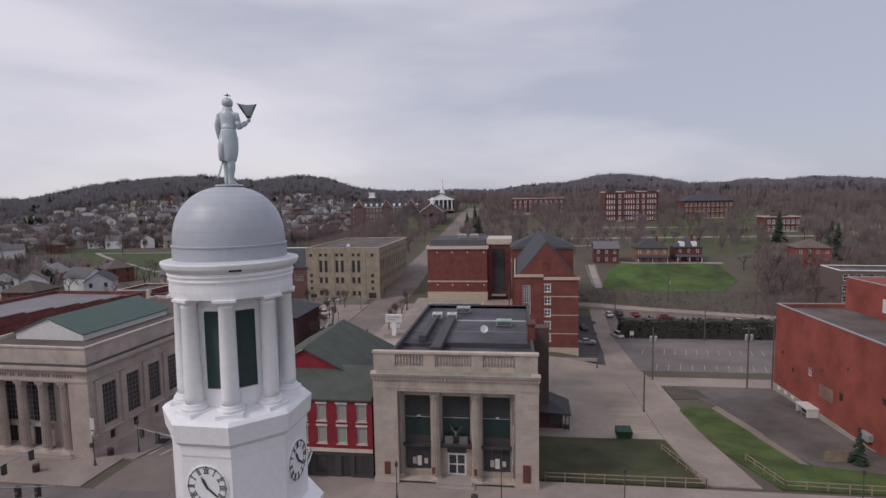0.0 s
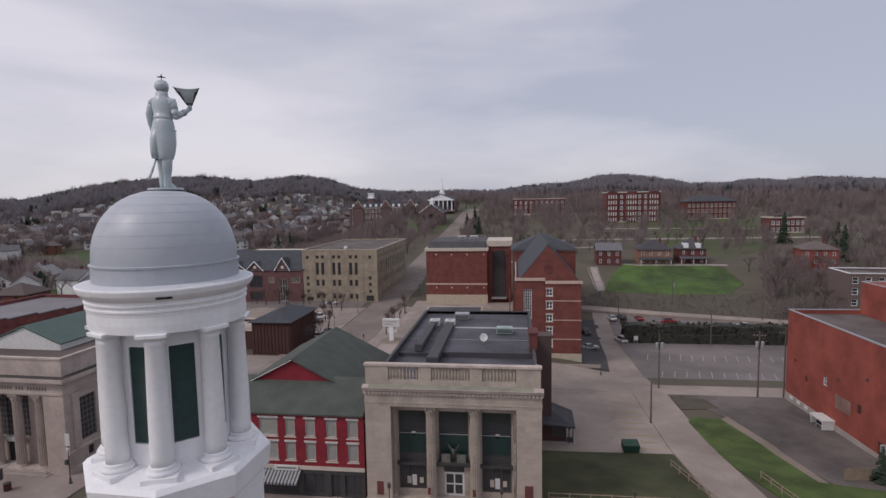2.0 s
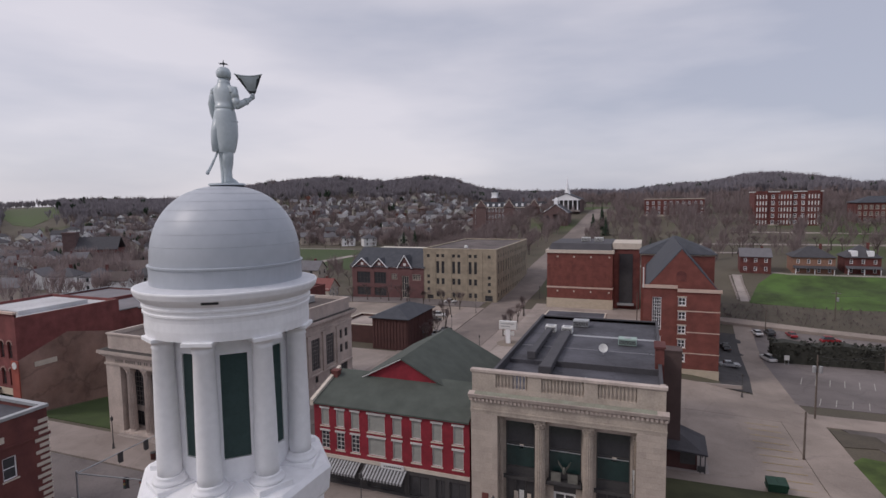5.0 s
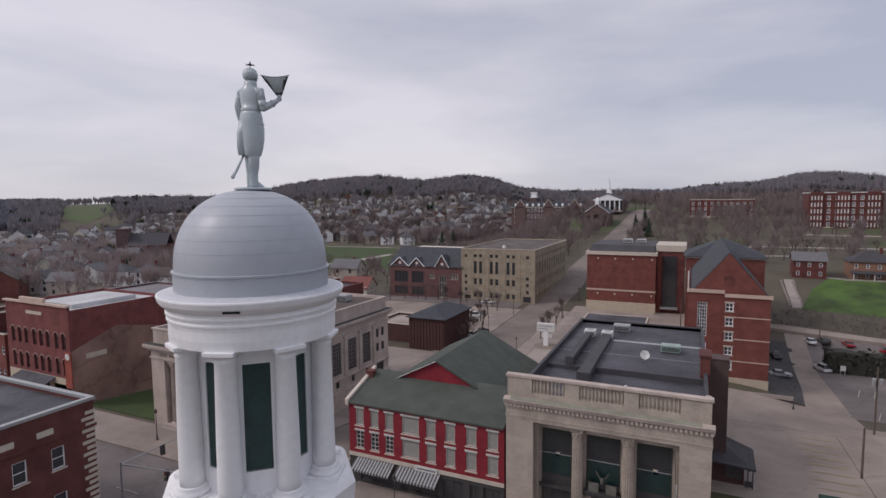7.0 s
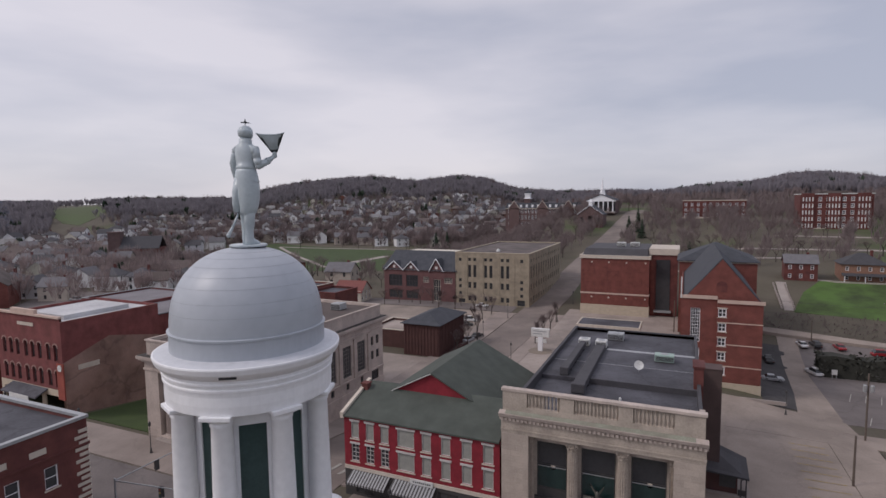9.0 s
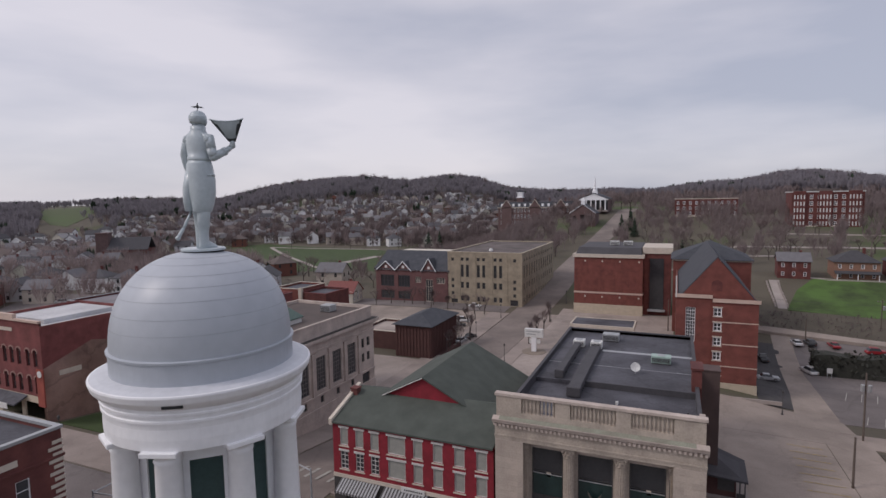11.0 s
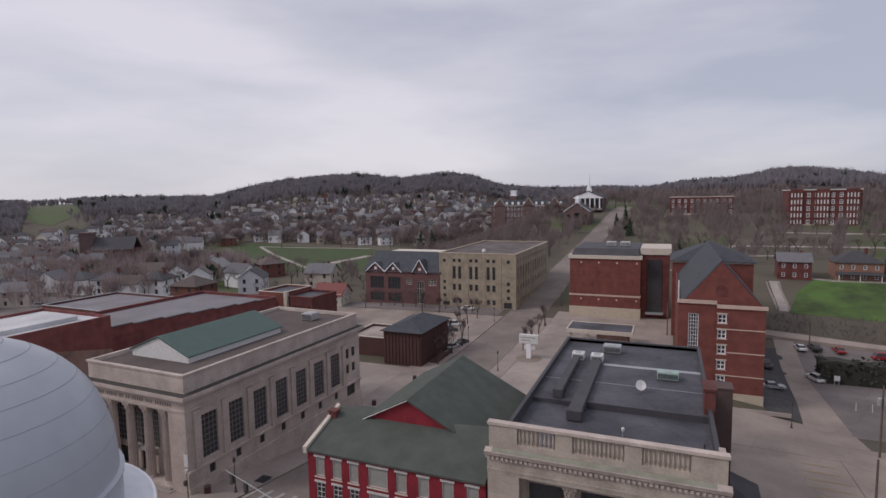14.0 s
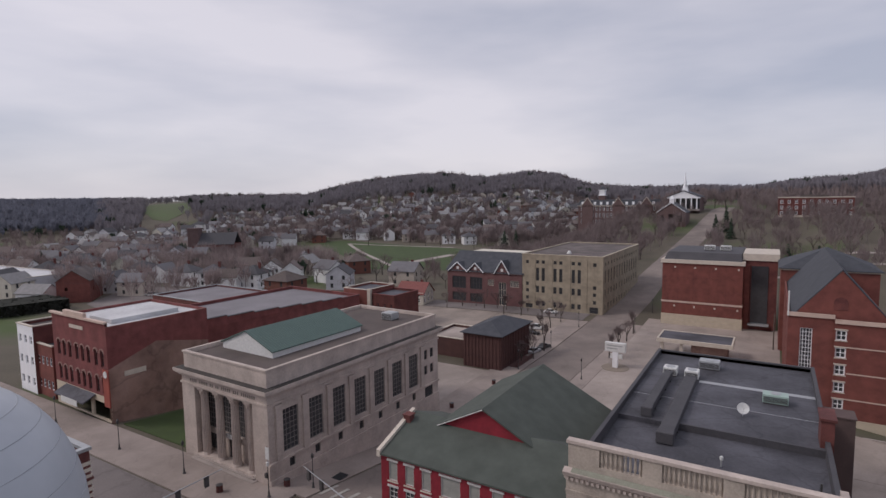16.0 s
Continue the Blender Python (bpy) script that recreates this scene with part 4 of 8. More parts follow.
for k, (a, b) in enumerate(bays):
    p0, p1 = (2.9, 1.5), (17.3, 1.5)
    window(bank, p0, p1, (a - 2.9, b - 2.9, 5.6, 10.9), 1, 2, DARK, GLASS, 0.15, 0.10, name="window")
    part("spandrel", box(B(), a, b, 1.62, 1.85, 4.5, 5.58), DARK, bank, "dark bronze spandrel panel")
    part("window_box_head", box(B(), a - 0.25, b + 0.25, 1.1, 1.7, 4.3, 4.62), DARK, bank)
    if k != 1:
        window(bank, p0, p1, (a - 2.9, b - 2.9, 1.2, 4.3), 3, 1, DARK, GLASS, 0.15, 0.12, name="display_window")
        for j, (u, z, w, h) in enumerate(((0.9, 1.8, 0.5, 0.9), (1.5, 1.6, 0.55, 1.3), (2.4, 1.9, 0.45, 0.7))):
            part("display_card", box(B(), a + u, a + u + w, 1.6, 1.62, z, z + h), TRIM if j != 1 else UNITW, bank, "pale display card")
    else:
        window(bank, p0, p1, (a + 0.55 - 2.9, b - 0.55 - 2.9, 0.5, 3.4), 2, 2, UNITW, GLASS, 0.15, 0.16, name="entrance_door")
        for xa in (a, b - 0.55):
            part("door_pier", box(B(), xa, xa + 0.55, 1.5, 1.9, 0.5, 4.3), LIME, bank)
        part("door_head", box(B(), a + 0.55, b - 0.55, 1.62, 1.8, 3.42, 4.3), DARK, bank)
        part("balcony", box(B(), a - 0.1, b + 0.1, 0.75, 1.5, 4.62, 4.95), DARK, bank, "dark balcony ledge over the entrance")
        for u in (0.35, 2.15):
            part("balcony_panel", box(B(), a + u, a + u + 1.05, 0.85, 1.05, 4.95, 5.9), BRZ0, bank, "grey balcony panel")
        em = B()
        ball(em, (10, 1.0, 6.2), 0.2, 0.2, 0.42, 10)
        for s in (-1, 1):
            v = [em.verts.new(p) for p in ((10 + s * 0.1, 1.0, 6.4), (10 + s * 0.7, 1.1, 7.25), (10 + s * 0.62, 1.15, 6.85), (10 + s * 0.15, 1.1, 6.1))]
            em.faces.new(v)
            g = bmesh.ops.extrude_face_region(em, geom=[fc for fc in em.faces if set(fc.verts) == set(v)])
            for e in g["geom"]:
                if isinstance(e, bmesh.types.BMVert):
                    e.co.y += 0.12
        part("wing_emblem", em, BRONZE, bank, "carved stone winged emblem")
for k, a in enumerate((4.3, 14.2)):
    part("window_notice", box(B(), a + 0.7, a + 1.15, 1.60, 1.62, 7.75, 8.25), TRIM, bank, "small white notice in the window")
for x, z, w, h in ((1.1, 1.2, 0.75, 1.6), (18.2, 0.9, 0.95, 2.2), (7.1, 1.5, 0.35, 0.8), (12.3, 1.5, 0.35, 0.8)):
    part("wall_plaque", box(B(), x, x + w, -0.22, -0.14, z, z + h), BRICKD, bank, "dark bronze wall plaque")
for k, (a, b) in enumerate(bays):
    part("window_transom", box(B(), a - 0.1, b + 0.1, 1.35, 1.62, 10.9, 11.7), LIME2, bank)
    part("teal_blind", box(B(), a + 0.12, b - 0.12, 1.60, 1.615, 5.72, 8.0), TEAL, bank, "dark teal lower pane")
    part("window_bar", box(B(), a + 0.1, b - 0.1, 1.57, 1.62, 8.0, 8.09), GALV, bank)
bn = B()
for j in range(9):
    box(bn, 16.95 + 0.02 * (j % 2), 17.12 + 0.03 * (j % 3), 0.05, 0.09, 3.0 + j * 0.55, 3.5 + j * 0.55)
part("flag", bn, UNITW, bank, "furled pale flag on the pier")
part("flag_staff", tube(B(), (17.05, 0.1, 2.0), (17.0, -0.2, 10.6), 0.04, 0.03), DARK, bank)
part("steps", box(box(B(), 7.6, 12.4, -1.3, 0.2, 0.0, 0.35), 7.9, 12.1, -0.8, 1.5, 0.35, 0.6), CONC, bank, "pale stone entrance steps")
part("porch_floor", box(B(), 2.9, 17.3, 0, 1.6, -0.1, 0.34), CONC, bank)


def fluted(r0, r1, z0, z1, flutes=16):
    bm = B()
    seg = flutes * 4
    rings = []
    for k in range(7):
        t = k / 6
        r = r0 + (r1 - r0) * t ** 1.4
        ring_v = []
        for i in range(seg):
            d = (0.0, -0.07, -0.10, -0.07)[i % 4] * r / r0
            a = 2 * math.pi * i / seg
            ring_v.append(bm.verts.new(((r + d) * math.cos(a), (r + d) * math.sin(a), z0 + (z1 - z0) * t)))
        rings.append(ring_v)
    for a, b in zip(rings, rings[1:]):
        for i in range(seg):
            bm.faces.new((a[i], a[(i + 1) % seg], b[(i + 1) % seg], b[i]))
    return bm


def capital(bm, x, y, z, r):
    """A leafy bell capital under a square slab."""
    lathe(bm, [(r * 0.95, z), (r * 1.05, z + 0.1), (r * 0.9, z + 0.16), (r * 1.0, z + 0.5), (r * 1.3, z + 0.95)], 20, x, y)
    for row, (zz, rr) in enumerate(((z + 0.2, r * 1.02), (z + 0.5, r * 1.08))):
        for i in range(8):
            a = 2 * math.pi * (i + 0.5 * row) / 8
            cx, cy = x + rr * math.cos(a), y + rr * math.sin(a)
            lathe(bm, [(0.13 * r / 0.55, zz), (0.15 * r / 0.55, zz + 0.25), (0.2 * r / 0.55, zz + 0.36), (0.05, zz + 0.4)], 6, cx, cy)
    for sx in (-1, 1):
        for sy in (-1, 1):
            lathe(bm, [(0.16 * r / 0.55, z + 0.72), (0.2 * r / 0.55, z + 0.85), (0.16 * r / 0.55, z + 0.98)], 8, x + sx * r, y + sy * r)
    box(bm, x - r * 1.35, x + r * 1.35, y - r * 1.35, y + r * 1.35, z + 0.98, z + 1.14)


def order(parent, x, y, z0, z1, r, material):
    """Base, fluted shaft and capital of one column."""
    c = part("column", fluted(r, r * 0.86, z0 + 0.55, z1 - 1.14), material, parent)
    c.matrix_basis = pose(x, y, 0)
    part("column_base", lathe(box(B(), -r * 1.35, r * 1.35, -r * 1.35, r * 1.35, z0, z0 + 0.2), [(r * 1.3, z0 + 0.2), (r * 1.33, z0 + 0.3), (r * 1.15, z0 + 0.38), (r * 1.2, z0 + 0.46), (r * 1.02, z0 + 0.56)], 28), material, c)
    q = B()
    capital(q, 0, 0, z1 - 1.14, r * 0.86)
    part("capital", q, material, c)


for x in (7.45, 12.55):
    order(bank, x, 0.75, 0.34, 11.8, 0.60, LIME)
for x in (2.95, 17.25):
    order(bank, x, 0.95, 0.34, 11.8, 0.36, LIME)
for x0, x1 in ((-0.12, 2.9), (17.3, 20.12)):
    part("corner_pier", box(B(), x0 + 0.02, x1 - 0.02, -0.125, 0.0, -0.2, 11.9), LIME2, bank)
    for k in range(18):
        z0 = 0.82 + k * 0.612
        cuts = (0, 0.55, 1.0) if k % 2 else (0, 0.35, 0.8, 1.0)
        for ca, cb2 in zip(cuts, cuts[1:]):
            xa, xb = x0 + (x1 - x0) * ca, x0 + (x1 - x0) * cb2
            part("stone_block", box(B(), xa + 0.008, xb - 0.008, -0.145, -0.1, z0, z0 + 0.597), LIMEB, bank)
    part("pier_base", box(B(), x0 - 0.08, x1 + 0.04, -0.26, 0.0, -0.3, 0.8), LIME2, bank)
part("architrave", box(box(box(B(), -0.14, 20.14, -0.16, 0.0, 11.9, 12.25), -0.18, 20.18, -0.22, 0, 12.25, 12.42), -0.14, 20.14, -0.14, 0, 12.42, 13.35), LIME, bank)
dent_me = mesh_of(box(B(), 0, 0.25, -0.40, -0.1, 13.38, 13.68), LIME2, "dentil")
for i in range(46):
    part("dentil", dent_me, None, bank).matrix_basis = pose(-0.1 + i * 0.445, 0, 0)
slab_strip = box(B(), 0.4, 19.2, -0.57, -0.02, 14.412, 14.43)
for v_ in slab_strip.verts:
    v_.co.z += -0.22 * (-v_.co.y) / 0.62 + 0.006
cor = B()
pr = [(0.0, 13.35), (-0.16, 13.36), (-0.2, 13.66), (-0.50, 13.80), (-0.54, 13.95), (-0.62, 14.10), (-0.62, 14.18), (0.0, 14.40)]
for sec in (pr,):
    a = [cor.verts.new((-0.32, y, z)) for y, z in sec]
    b = [cor.verts.new((20.32, y, z)) for y, z in sec]
    cor.faces.new(a), cor.faces.new(b[::-1])
    for i in range(len(sec)):
        cor.faces.new((a[i], b[i], b[(i + 1) % len(sec)], a[(i + 1) % len(sec)]))
part("cornice_stain", slab_strip, VERD, bank, "verdigris-stained cornice ledge")
part("cornice", cor, LIME2, bank, "projecting cornice stained with verdigris")
par = B()
box(par, 0, 20, 0.02, 0.5, 14.35, 14.95)
for x0, x1 in ((0, 2.7), (6.2, 7.7), (12.1, 13.5), (17.3, 20)):
    box(par, x0, x1, 0.0, 0.52, 14.95, 16.55)
part("parapet", par, LIME, bank)
for x0, x1 in ((2.7, 4.6), (5.9, 6.2), (7.7, 12.1), (13.5, 17.3)):
    part("parapet_backing", box(B(), x0, x1, 0.24, 0.5, 14.95, 16.55), LIME, bank)
part("parapet_coping", box(B(), -0.15, 20.15, -0.12, 0.62, 16.55, 16.87), LIME2, bank, bevel=0.03)
bal = B()
lathe(bal, [(0.09, 0), (0.09, 0.1), (0.06, 0.16), (0.14, 0.5), (0.07, 1.2), (0.1, 1.3), (0.1, 1.6)], 8)
bal_me = mesh_of(bal, LIME, "baluster")
for x0, x1 in ((2.7, 6.2), (7.7, 12.1), (13.5, 17.3)):
    n = int((x1 - x0) / 0.36)
    for i in range(n):
        ob = part("baluster", bal_me, None, bank)
        ob.matrix_basis = pose(x0 + (i + 0.5) * (x1 - x0) / n, 0.19, 14.95)
part("roof", box(B(), 0.4, 19.6, 0.5, 16.2, 12.6, 13.0), TAR, bank, "dark membrane roof with pale seams")
part("roof_rear", box(B(), 0.4, 19.6, 16.2, 43.1, 12.6, 13.5), TAR, bank)
part("roof_step", box(B(), 6.4, 19.6, 15.95, 16.22, 13.0, 13.75), TARB, bank)
part("roof_seam", box(box(B(), 7, 19.6, 31.6, 32.5, 13.5, 13.512), 0.4, 19.6, 24.0, 24.1, 13.5, 13.51), GALV, bank, "pale roof seam")
for x0, x1 in ((0, 0.42), (19.58, 20)):
    part("side_parapet", box(B(), x0, x1, 0.52, 43.5, 12.6, 14.2), TARB, bank)
part("back_parapet", box(B(), 0, 20, 43.1, 43.5, 12.6, 14.1), TARB, bank)
part("parapet_return", box(B(), 19.5, 20.02, 0.5, 3.0, 14.9, 16.2), LIME2, bank)
part("chimney", box(box(B(), 19.2, 20.3, 17.2, 20.2, 12, 16.2), 19.05, 20.45, 17.05, 20.35, 16.2, 16.45), BRICKD, bank, "red brick chimney with a stone cap")


def duct(x, y0, y1, w, h, z):
    T = thing("roof_duct", x, y0, z, 0, "black insulated duct on the bank roof", "duct")
    part("duct_run", box(B(), 0, w, 0, y1 - y0, 0.25, 0.25 + h), TARB, T, bevel=0.06)
    for k in range(4):
        yy = (y1 - y0) * (k + 0.5) / 4
        part("duct_support", box(B(), -0.05, w + 0.05, yy, yy + 0.12, 0, 0.25), DARK, T)
    part("duct_elbow", box(B(), -0.1, w + 0.1, -0.9, 0.1, 0, 0.3 + h), TARB, T, bevel=0.08)


duct(2.8, 17.6, 31.6, 1.0, 0.8, 13.5)
duct(5.3, 12.4, 31.6, 1.5, 0.9, 13.1)


def roof_unit(x, y, z, w, d, h, material, label, rz=0):
    T = thing("roof_unit", x, y, z, rz, label, "air conditioner", "roof units")
    part("casing", box(B(), -w / 2, w / 2, -d / 2, d / 2, 0.15, h), material, T, bevel=0.04)
    part("base_frame", box(B(), -w / 2 + 0.05, w / 2 - 0.05, -d / 2 + 0.05, d / 2 - 0.05, 0, 0.15), DARK, T)
    g = B()
    for i in range(7):
        zz = 0.3 + i * (h - 0.5) / 7
        box(g, -w / 2 + 0.1, w / 2 - 0.1, -d / 2 - 0.03, -d / 2, zz, zz + (h - 0.5) / 14)
    part("grille", g, DARK, T)
    part("fan_guard", lathe(B(), [(min(w, d) * 0.36, h), (min(w, d) * 0.36, h + 0.05), (min(w, d) * 0.3, h + 0.07)], 20), GALV, T)


roof_unit(3.3, 33.2, 13.5, 1.7, 1.6, 1.15, UNITW, "white rooftop unit at the end of a black duct")
roof_unit(6.0, 33.0, 13.5, 1.7, 1.6, 1.15, UNITW, "white rooftop unit at the end of a black duct")
roof_unit(7.6, 38.5, 13.5, 2.6, 1.8, 1.2, GALV, "grey rooftop air conditioner")
roof_unit(15.5, 28.1, 13.5, 2.6, 1.5, 1.15, UNITG, "pale green rooftop air conditioner")


def dish(x, y, z):
    T = thing("satellite_dish", x, y, z, 0, "white satellite dish on the bank roof", "satellite dish")
    bm = B()
    lathe(bm, [(0.1, 0), (0.36, 0.06), (0.60, 0.19), (0.62, 0.19), (0.36, 0.015), (0.1, -0.04)], 28)
    d = part("reflector", bm, UNITW, T, smooth=True)
    d.matrix_basis = pose(0, 0, 0.9, 68, 0, 12)
    part("mast", tube(B(), (0, 0.1, 0), (0, 0.1, 0.9), 0.05, 0.05), GALV, T)
    part("feed_arm", tube(B(), (0, 0, 0.4), (0.15, -0.75, 1.2), 0.025, 0.02), GALV, T)


dish(12.43, 22.0, 13.5)
part("brick_wing", box(B(), 20.0, 22.9, 26.2, 28.8, -3.6, 13.6), UMBER2, bank, "dark brick rear wing")
part("wing_coping", box(B(), 20.02, 23.0, 26.1, 28.9, 13.6, 13.75), UMBER2, bank)
vent = thing("roof_vent", 11.3, 9.5, 13.0, 0, "small white roof vent pipe", "vent")
part("pipe", tube(B(), (0, 0, 0), (0, 0, 0.7), 0.08, 0.08), GALV, vent)
part("vent_cap", lathe(B(), [(0.14, 0.65), (0.16, 0.95), (0.1, 1.0)], 12), UNITW, vent)
frame_red = thing("roof_rack", 18.3, 6.5, 13.0, 0, "red steel rack and dark post on the bank roof", "rack")
part("rack", box(box(B(), -1.0, 0.8, -0.3, 0.3, 0.55, 0.8), -0.9, -0.7, -0.2, 0.2, 0, 0.55), BRICK, frame_red)
part("post", box(B(), 0.2, 0.35, -1.2, -1.05, 0, 2.3), DARK, frame_red)

# ---- red painted brick shop row ----
PALEF = mat("dull_white_frame", (0.62, 0.60, 0.58), (0.48, 0.46, 0.44), 0.6, 2)
shop = thing("shop_building", -21.1, 0.45, 0, 0, "red painted brick shop row with a green shingle roof", "shop building")
W = 20.6
us = [1.0, 3.15, 5.25, 7.6, 10.9, 13.4, 16.0, 18.6]
ws = [1.15, 1.15, 1.15, 2.3, 1.2, 1.2, 1.25, 1.25]
up = [(u, u + w, 7.55, 9.75) for u, w in zip(us, ws)]
lo = [(u, u + w, 4.6, 6.85) for u, w in zip(us, ws)]
shopfront = [(1.6, 6.4, 0.5, 3.0), (7.4, 12.4, 0.5, 3.0), (13.0, 15.6, 0.5, 3.0), (16.4, 17.6, 0.1, 3.0), (18.1, 20.2, 0.5, 3.0)]
f = B()
wall_face(f, (0, 0), (W, 0), 3.55, 10.3, up + lo, 0.3)
part("front_wall", f, REDPAINT, shop)
f = B()
wall_face(f, (0, 0), (W, 0), -0.1, 3.55, shopfront, 0.3)
part("shopfront", f, DARK, shop, "dark shopfront at street level")
for i, h in enumerate(up + lo):
    blind = not (8 <= i <= 10)
    window(shop, (0, 0), (W, 0), h, 2 if not blind else 1, 4 if not blind else 1, PALEF, BLIND if blind else GLASS, 0.1, 0.06, sill=TRIM, head=PALEF)
for h in shopfront:
    window(shop, (0, 0), (W, 0), h, 2, 1, DARK, GLASS, 0.15, 0.08, name="shop_window")
for p, q, top in (((W, 0), (W, 23), 9.6), ((W, 23), (0, 23), 8.6), ((0, 23), (0, 13), 8.6), ((0, 13), (0, 0), 10.3)):
    f = B()
    wall_face(f, p, q, -4.5, top, [], 0.3)
    part("side_wall", f, BRICKD, shop)
part("sign_band", box(B(), 0, W, -0.12, 0, 3.5, 3.95), TRIM, shop, "pale band over the shopfronts")
part("sign_board", box(B(), 9.4, 12.4, -0.3, -0.1, 3.4, 4.0), UNITW, shop, "white sign board over the shop")
sl = B()
for k in range(9):
    box(sl, 9.8 + k * 0.27, 9.98 + k * 0.27, -0.32, -0.3, 3.62, 3.8)
part("sign_bars", sl, DARK, shop)
part("eave_board", box(B(), -0.05, W + 0.05, -0.18, 0.02, 10.15, 10.42), REDPAINT, shop)


def slab(pts, thick):
    bm = B()
    a = [bm.verts.new(p) for p in pts]
    b = [bm.verts.new((p[0], p[1], p[2] - thick)) for p in pts]
    bm.faces.new(a), bm.faces.new(b[::-1])
    for i in range(len(pts)):
        j = (i + 1) % len(pts)
        bm.faces.new((a[i], b[i], b[j], a[j]))
    return bm


RH = 2.35
part("roof", slab([(-0.1, -0.3, 10.45), (W, -0.3, 10.45), (W, 6.6, 10.45 + RH), (-0.1, 6.6, 10.45 + RH)], 0.2), SHINGLE, shop, "green shingle roof slope")
part("roof", slab([(-0.1, 6.6, 10.45 + RH), (W, 6.6, 10.45 + RH), (W, 13.0, 10.4), (-0.1, 13.0, 10.4)], 0.2), SHINGLE, shop)
GX0, GX1, GY0, GY1, GA = 3.9, 15.5, 5.35, 23.0, 15.15
part("gable_wall", box(B(), GX0 + 0.2, GX1 - 0.2, GY0 + 0.3, GY1 - 0.2, 9, 12.2), REDPAINT, shop)
gable_wall(shop, GX0 + 0.2, GX1 - 0.2, GY0 + 0.3, 12.2, GA - 12.3, REDPAINT)
gable_slabs(shop, GX0, GX1, GY0 + 0.3, GY1, 12.2, GA - 12.2, SHINGLE, "y", 0.35, 0.2)
part("roof", slab([(GX1 + 0.35, 6.2, 12.22), (W - 0.1, 6.2, 9.85), (W - 0.1, GY1 + 0.35, 9.85), (GX1 + 0.35, GY1 + 0.35, 12.22)], 0.2), SHINGLE, shop)
rk = B()
for (ya, za), (yb, zb) in (((-0.35, 10.55), (6.6, 10.45 + RH + 0.1)),):
    for x0, x1 in ((-0.35, 0.12),):
        a = [rk.verts.new(p) for p in ((x0, ya, za - 0.5), (x1, ya, za - 0.5), (x1, yb, zb - 0.5), (x0, yb, zb - 0.5))]
        b = [rk.verts.new((v.co.x, v.co.y, v.co.z + 0.75)) for v in a]
        rk.faces.new(a[::-1]), rk.faces.new(b)
        for i in range(4):
            rk.faces.new((a[i], a[(i + 1) % 4], b[(i + 1) % 4], b[i]))
part("verge_board", tube(B(), (GX0 - 0.3, GY0 - 0.08, 12.1), ((GX0 + GX1) / 2, GY0 - 0.08, GA + 0.06), 0.06, 0.06), PALEF, shop, "thin pale verge board")
part("eave_gutter", tube(B(), (GX0 - 0.38, GY0 - 0.05, 12.1), (GX0 - 0.38, GY1 + 0.3, 12.1), 0.07, 0.07), PALEF, shop, "pale gutter")
part("raking_parapet", rk, TRIM, shop, "pale raking parapet at the gable end")
part("chimney", box(box(B(), -0.2, 0.7, 4.6, 5.5, 9, 12.9), -0.3, 0.8, 4.5, 5.6, 12.9, 13.05), BRICKD, shop, "short brick chimney")


def awning(x0, x1, n):
    T = thing("awning", x0, 0.45, 0, 0, "black and white striped shop awning", "awning", "shop awnings")
    w = (x1 - x0) / n
    fr = B()
    for i in range(n + 1):
        if i in (0, n):
            tube(fr, (i * w, 0, 3.4), (i * w, -1.6, 2.5), 0.03, 0.03)
    part("awning_frame", fr, DARK, T)
    for i in range(n):
        s = slab([(i * w, -1.65, 2.55), ((i + 1) * w, -1.65, 2.55), ((i + 1) * w, 0, 3.45), (i * w, 0, 3.45)], 0.03)
        box(s, i * w, (i + 1) * w, -1.68, -1.65, 2.3, 2.56)
        part("awning_stripe", s, GALV if i % 2 else DARK, T)


awning(-20.0, -14.6, 26)
awning(-14.0, -8.4, 26)

# ---- large stone bank on the corner ----
BRZ = mat("grey_window_bars", (0.24, 0.22, 0.21), (0.17, 0.155, 0.15), 0.6, 2)
LIMED = mat("shaded_carved_stone", (0.24, 0.21, 0.185), None, 0.9)
LBW, LBD = 19.4, 40.0
# black for the sooty ledge and for the shade painted under the cornice
SOOT_SHADE = mat("soot_and_shade_stone", (0.075, 0.068, 0.062), (0.045, 0.04, 0.038), 0.9, 0.6, 6)
lb = thing("bank", -60.6, 2.9, 0, -2.0, "grey weathered limestone temple-front bank on the corner", "bank building")
f = B()
wall_face(f, (0, 0), (LBW, 0), -0.3, 12.4, [(3.1, 16.3, 0.6, 10.7)], 1.7)
part("front_wall", f, LIME2, lb)
f = B()
fb = [(0.4, 2.7, 4.2, 10.3), (4.1, 6.4, 4.2, 10.3), (6.9, 9.1, 4.2, 10.3), (10.4, 12.7, 4.2, 10.3), (5.3, 7.9, 0.6, 3.4), (0.6, 2.5, 1.0, 3.4), (10.6, 12.5, 1.0, 3.4)]
wall_face(f, (3.1, 1.7), (16.3, 1.7), 0.3, 10.9, fb, 0.4)
part("porch_wall", f, LIME2, lb)
for h in fb[:4]:
    window(lb, (3.1, 1.7), (16.3, 1.7), h, 4, 8, BRZ, GLASS, 0.15, 0.06)
for h in fb[4:]:
    window(lb, (3.1, 1.7), (16.3, 1.7), h, 2, 1, DARK, GLASS, 0.15, 0.08, name="entrance_door")
part("sign_board", box(B(), 8.0, 11.4, 1.45, 1.66, 3.5, 4.15), UNITW, lb, "white sign over the entrance")
part("porch_floor", box(box(B(), 3.1, 16.3, -0.4, 1.75, -0.2, 0.35), 2.6, 16.8, -0.9, 1.0, -0.2, 0.18), CONC, lb)
for x in (4.4, 7.95, 11.45, 15.0):
    order(lb, x, 0.75, 0.35, 10.7, 0.62, LIME2)
